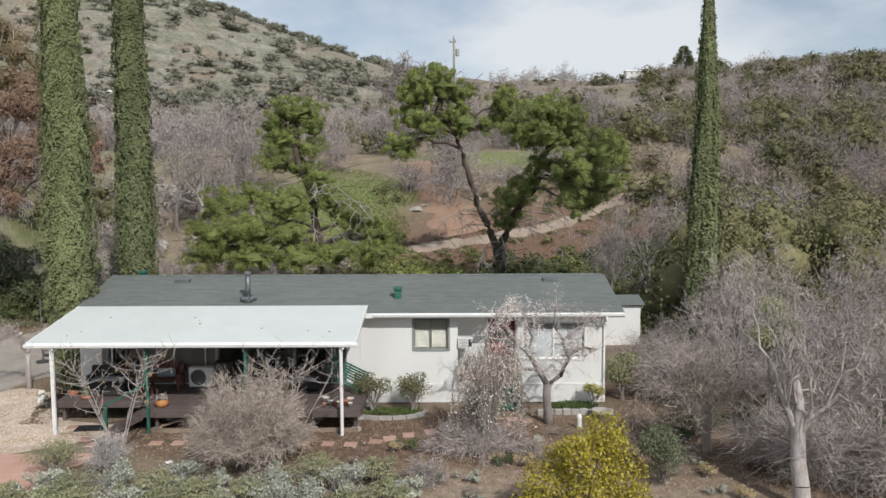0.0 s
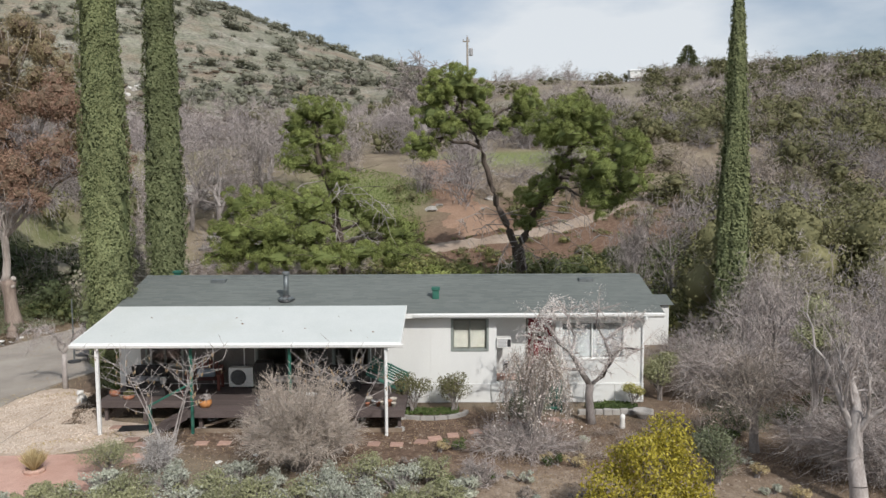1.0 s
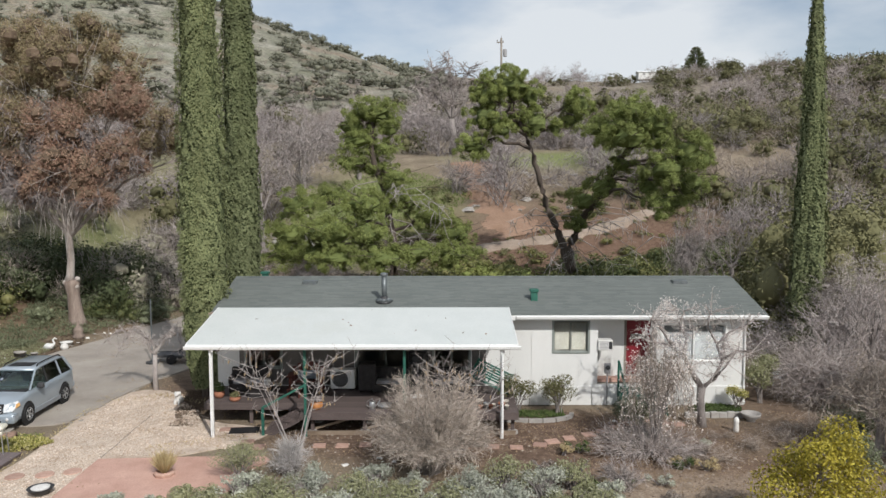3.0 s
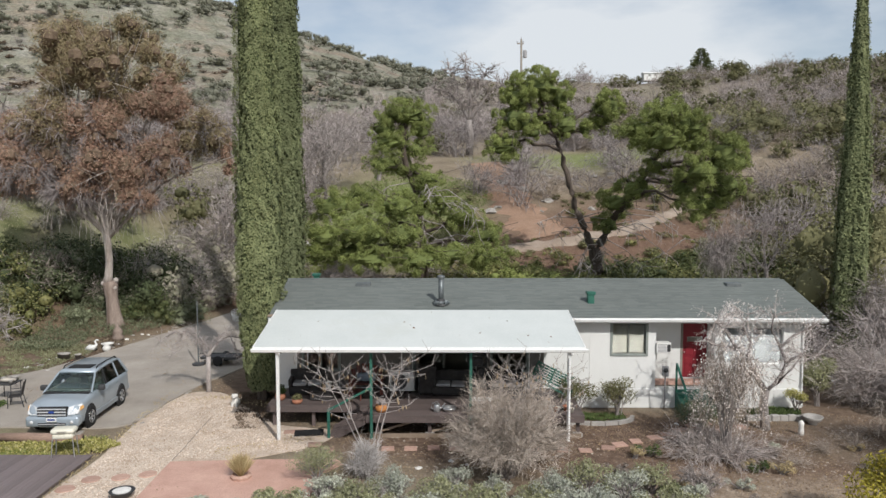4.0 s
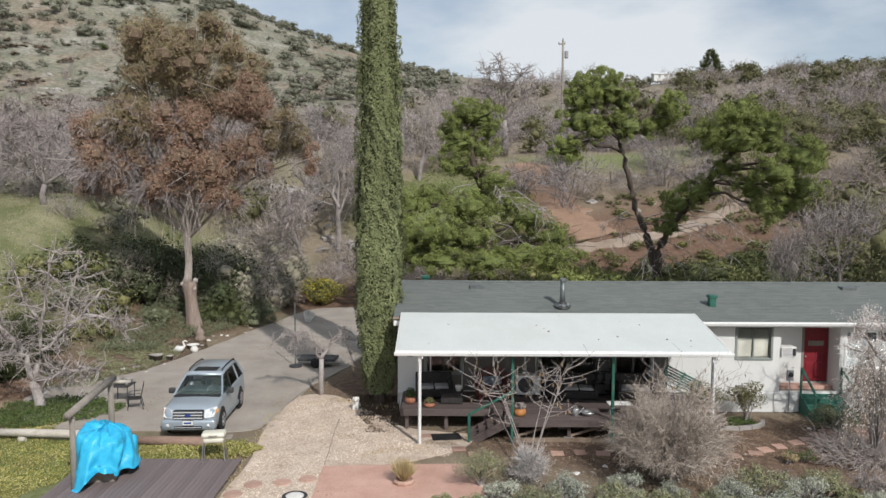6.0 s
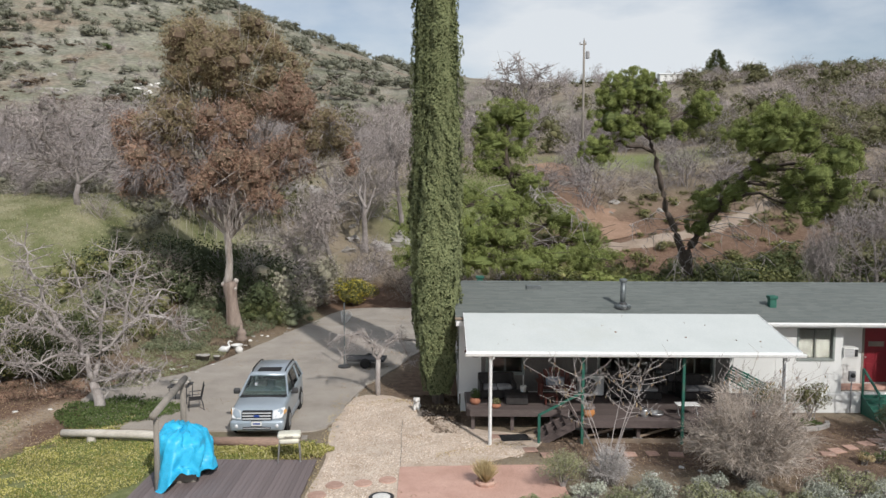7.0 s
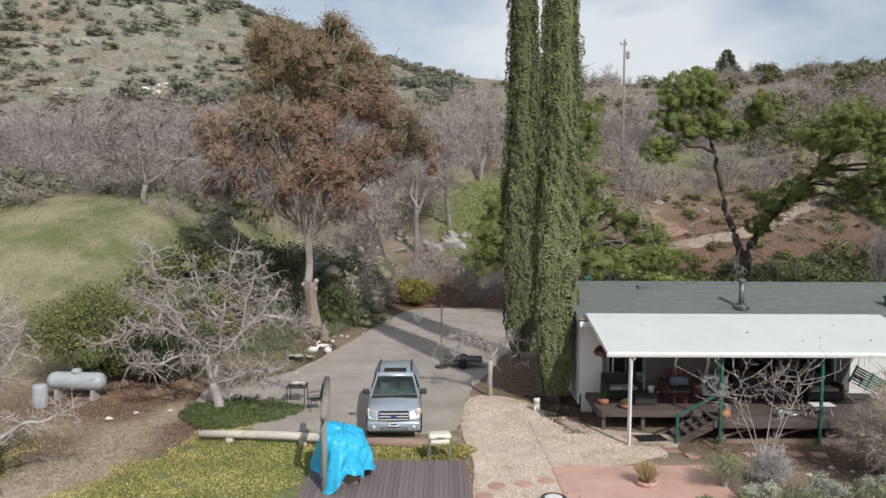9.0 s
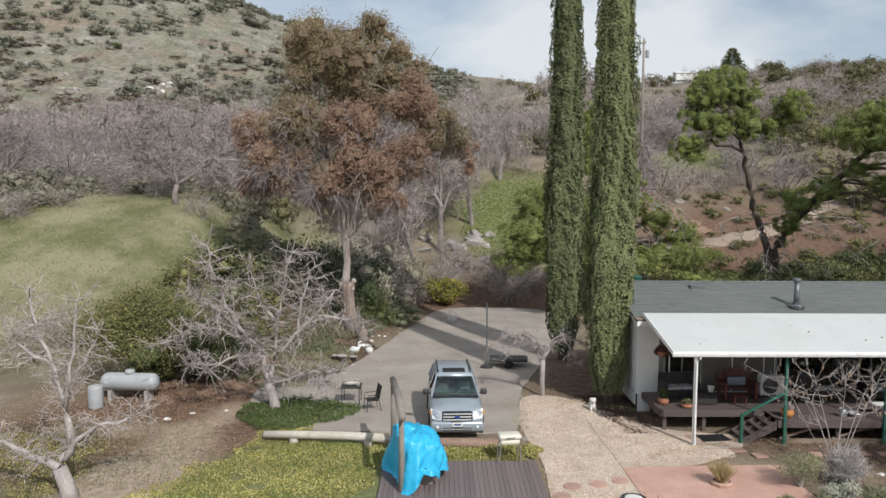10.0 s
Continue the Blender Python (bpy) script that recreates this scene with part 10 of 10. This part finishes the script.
part("roof", Geo().add([(-1.7, -1.4, 2.49), (1.7, -1.4, 2.49), (1.7, 1.4, 2.49), (-1.7, 1.4, 2.49), (-1.7, 0, 2.85), (1.7, 0, 2.85)], [(0, 1, 5, 4), (4, 5, 2, 3), (0, 4, 3), (1, 2, 5), (3, 2, 1, 0)]), M["shingle"], t)
t = thing("white_lawn_chair", "white slatted lawn chair in the thicket", "chair", pose(9.0, 31.6, gz(9.0, 31.6), 0, 0, 20))
for k in range(5):
    part("back_slat", Geo().cbox(-0.28, 0.22 + 0.03 * k, 0.45 + 0.1 * k, 0.28, 0.25 + 0.03 * k, 0.52 + 0.1 * k, 0.006), M["trim_white"], t)
    part("seat_slat", Geo().cbox(-0.28, -0.28 + 0.1 * k, 0.38, 0.28, -0.2 + 0.1 * k, 0.4, 0.006), M["trim_white"], t)
for x in (-0.26, 0.26):
    part("leg", Geo().cbox(x - 0.02, -0.28, -0.03, x + 0.02, -0.24, 0.6, 0.004), M["trim_white"], t)
    part("leg", Geo().cbox(x - 0.02, 0.2, -0.03, x + 0.02, 0.24, 0.5, 0.004), M["trim_white"], t)
rng = np.random.default_rng(66)
n = 14
x, y = rng.uniform(PX0 + 0.3, PX1 - 0.2, n), rng.uniform(PY0 + 0.1, PY1 - 0.1, n)
z = PZ0 + (PZ1 - PZ0) * (y - PY0) / (PY1 - PY0) + 0.02
single("roof_litter", array_mesh("roof_litter", *leaf_arrays(np.stack([x, y, z], 1), rng.normal(size=(n, 3)) * np.array([1, 1, 0.1]), 0.10, 0.05, rng), M["euc"]), None, "scattered dead leaves on the porch cover", "leaf litter", kind="stuff")
# patio tuft grass in a pot, fire bowl
t = thing("grass_tuft", "dry golden ornamental grass beside a stone", "plant", Matrix.Translation((-13.55, 21.7, 0.035)))
rng = np.random.default_rng(8)
n = 700
a, e = rng.uniform(0, 6.28, n), rng.uniform(0.05, 0.75, n)
L = rng.uniform(0.4, 0.85, n)
d = np.stack([np.cos(a) * np.sin(e), np.sin(a) * np.sin(e), np.cos(e)], 1)
part("tuft", array_mesh("tuft", *leaf_arrays(d * L[:, None] * 0.5, d, 0.7, 0.02, rng), M["straw"]), None, t)
part("stone_ring", Geo().lathe([(0.3, 0), (0.32, 0.08), (0.26, 0.13), (0.2, 0.08), (0.01, 0.06)], 9), M["paver"], t)
single("edging_pipe", Geo().tube([(-16.25, 27.6, 0.012), (-16.22, 26.0, 0.014), (-16.13, 24.4, 0.012), (-16.1, 23.1, 0.016)], 0.014, 6), M["graywood"], "thin gray edging pipe across the gravel", "edging")
t = thing("fire_bowl", "dark round fire bowl with pale cover", "fire pit", pose(-16.45, 20.35, 0.02) @ Matrix.Diagonal((0.66, 0.66, 0.66, 1)))
part("bowl", Geo().lathe([(0.25, 0), (0.42, 0.16), (0.5, 0.3), (0.53, 0.3), (0.45, 0.26)], 22), M["darkmetal"], t, smooth=True)
part("cover", Geo().lathe([(0.36, 0.27), (0.37, 0.31), (0.2, 0.34), (0.01, 0.345)], 22), M["white_stone"], t)

# ---- far end of the driveway ----
t = thing("flatbed_trailer", "low black utility trailer on the driveway", "trailer", pose(-18.4, 36.0, 0.03, 0, 0, -4))
part("bed", Geo().cbox(-0.9, -0.5, 0.3, 0.9, 0.5, 0.42, 0.02), M["darkmetal"], t)
part("rail", Geo().tube([(-0.9, -0.5, 0.42), (-0.9, -0.5, 0.6), (0.9, -0.5, 0.6), (0.9, -0.5, 0.42)], 0.02, 6), M["darkmetal"], t)
for s in (-0.56, 0.56):
    part("wheel", Geo().lathe([(0.12, -0.06), (0.24, -0.05), (0.24, 0.05), (0.12, 0.06)], 18).mesh("wheel", M["black"], True), None, t).matrix_basis = pose(0.0, s, 0.24, 90, 0, 0)
t = thing("garden_pole", "thin gray metal pole standing on the driveway edge", "pole", pose(-19.45, 35.7, 0.03))
part("shaft", Geo().tube([(0, 0, -0.03), (0, 0, 3.1)], 0.035, 8), M["galv"], t)
part("base", Geo().lathe([(0.3, 0), (0.3, 0.08), (0.05, 0.12)], 16), M["darkmetal"], t)
t = thing("wire_basket", "white wire basket lying tilted on the driveway", "basket", pose(-21.0, 47.5, 0.12, 25, 18, 0))
for k in range(6):
    part("hoop", Geo().tube([((0.36 - 0.035 * k) * math.cos(a), (0.36 - 0.035 * k) * math.sin(a), 0.6 - 0.11 * k) for a in np.linspace(0, 6.2832, 17)], 0.016, 5, False), M["plastic_white"], t)
for k in range(8):
    a = k * math.pi / 4
    part("wire", Geo().tube([(0.36 * math.cos(a), 0.36 * math.sin(a), 0.6), (0.18 * math.cos(a), 0.18 * math.sin(a), 0.03)], 0.014, 5), M["plastic_white"], t)

# ---- utility poles, far house, conifer ----
def utility_pole(at, top, label, arms=True):
    z = gz(*at)
    t = thing("utility_pole", label, "utility pole", Matrix.Translation((*at, z)), group="utility poles")
    h = top - z
    part("pole", Geo().tube([(0, 0, -0.3), (0.03, 0, h * 0.5), (0, 0, h)], [0.17, 0.14, 0.11], 10), M["graywood"], t, smooth=True)
    if arms:
        part("crossarm", Geo().cbox(-0.5, -0.06, h - 0.5, 0.25, 0.06, h - 0.38, 0.01), M["graywood"], t)
        for x in (-0.45, 0.0, 0.2):
            part("insulator", Geo().lathe([(0.05, 0), (0.07, 0.06), (0.04, 0.14), (0.06, 0.2), (0.02, 0.24)], 10, (x, 0, h - 0.4 if x else h)), M["cushion"], t)
        part("transformer", Geo().lathe([(0.2, 0), (0.22, 0.1), (0.22, 0.7), (0.18, 0.8), (0.03, 0.84)], 14, (0.4, -0.05, h - 2.0)), M["cushion"], t)
    return t


utility_pole((0.93, 84.5), 25.1, "tall weathered wooden utility pole with crossarm")
utility_pole((-18.8, 131), gz(-18.8, 131) + 5.5, "short pale post on the far slope", False)
t = thing("far_house", "long low pale house on the ridge", "house", pose(71.5, 284, gz(71.5, 284) + 2.2) @ Matrix.Diagonal((0.55, 0.6, 0.5, 1)))
part("wall", Geo().cbox(-8, -3, -3, 8, 3, 2.4, 0.02), M["siding"], t)
part("roof", Geo().add([(-8.6, -3.6, 2.4), (8.6, -3.6, 2.4), (8.6, 0, 3.8), (-8.6, 0, 3.8), (-8.6, 3.6, 2.4), (8.6, 3.6, 2.4)], [(0, 1, 2, 3), (3, 2, 5, 4), (0, 3, 4), (1, 5, 2), (0, 4, 5, 1)]), M["trim_white"], t)
for x in (-5, -1, 3.5):
    part("window", Geo().box(x, -3.03, 0.4, x + 1.5, -3.005, 1.6), M["trim_window"], t)


def conifer(at, h, r):
    rng = np.random.default_rng(55)
    t = thing("conifer_tree", "dark conical conifer on the ridge line", "tree", Matrix.Translation((*at, gz(*at))))
    part("trunk", Geo().tube([(0, 0, -0.2), (0, 0, h * 0.95)], [0.3, 0.03], 8), M["bark_dark"], t)
    n = 5000
    f = rng.uniform(0, 1, n) ** 0.6
    z = h * (1 - f) * 0.9 + h * 0.1
    a = rng.uniform(0, 6.28, n)
    rr = r * (0.15 + 0.85 * f) * (0.45 + 0.55 * np.abs(np.sin(a * 2.5 + np.floor(z / 1.7) * 2.1))) * rng.uniform(0.4, 1, n)
    c = np.stack([rr * np.cos(a), rr * np.sin(a), z - 0.15 * rr], 1)
    part("crown", array_mesh("crown", *leaf_arrays(c, np.stack([np.cos(a), np.sin(a), np.full(n, 0.1)], 1) + rng.normal(size=(n, 3)) * 0.3, 0.9, 0.3, rng), M["darkgreen"]), None, t)


conifer((91, 290), 13, 9.0)

# ---- saplings before the porch ----
def sapling(label, seed, at, stems, height, reach):
    prng, rng = random.Random(seed), np.random.default_rng(seed)
    t = thing("porch_sapling", label, "tree", Matrix.Translation((*at, 0)))
    segs, tips, pods = [], [], []
    for k in range(stems):
        a = 2 * math.pi * k / stems + prng.uniform(-0.4, 0.4)
        rr = reach * prng.uniform(0.45, 1.0)
        end = Vector((rr * math.cos(a), rr * math.sin(a) * 0.5, height * prng.uniform(0.72, 1.0)))
        p = Vector((prng.uniform(-0.08, 0.08), prng.uniform(-0.08, 0.08), -0.06))
        mid = p.lerp(end, 0.42) + Vector((0, 0, 0.04 * height))
        pts = [p, p.lerp(mid, 0.5) + Vector((prng.gauss(0, 0.04), prng.gauss(0, 0.04), 0)), mid, mid.lerp(end, 0.5) + Vector((prng.gauss(0, 0.06), prng.gauss(0, 0.06), 0)), end]
        rs = [0.03, 0.021, 0.014, 0.009, 0.004]
        for i in range(4):
            segs.append((*pts[i], *pts[i + 1], rs[i], rs[i + 1]))
        for j in range(9):
            q = pts[prng.randint(2, 3)].lerp(pts[4], prng.uniform(0, 0.8))
            e = q + Vector((prng.uniform(-1.0, 1.0), prng.uniform(-0.6, 0.6), prng.uniform(0.05, 0.7)))
            m = q.lerp(e, 0.5) + Vector((prng.gauss(0, 0.05), prng.gauss(0, 0.05), -0.04))
            segs += [(*q, *m, 0.010, 0.008), (*m, *e, 0.008, 0.005)]
            for _ in range(2):
                if prng.random() < 0.85:
                    pods.append(q.lerp(e, prng.uniform(0.5, 1.0)))
            for _ in range(2):
                f = e + Vector((prng.uniform(-0.3, 0.3), prng.uniform(-0.25, 0.25), prng.uniform(0.0, 0.35)))
                segs.append((*e, *f, 0.007, 0.004))
    part("branch_framework", array_mesh("branch_framework", *seg_arrays(segs, 6), M["bark_light"], True), None, t, kind="stuff")
    c = np.array(pods, float) + np.array([0, 0, -0.08])
    part("seed_pod_cluster", array_mesh("seed_pod_cluster", *leaf_arrays(c, rng.normal(size=(len(c), 3)) * 0.2 + np.array([0, 0, -1]), 0.15, 0.05, rng), M["deadleaf"]), None, t, "hanging tan seed pods", kind="stuff")


sapling("multi-stemmed leafless sapling with tan pods", 141, (-9.85, 22.45), 6, 3.6, 2.4)
sapling("slender leafless sapling at the deck edge", 142, (-4.75, 23.4), 5, 3.4, 1.8)
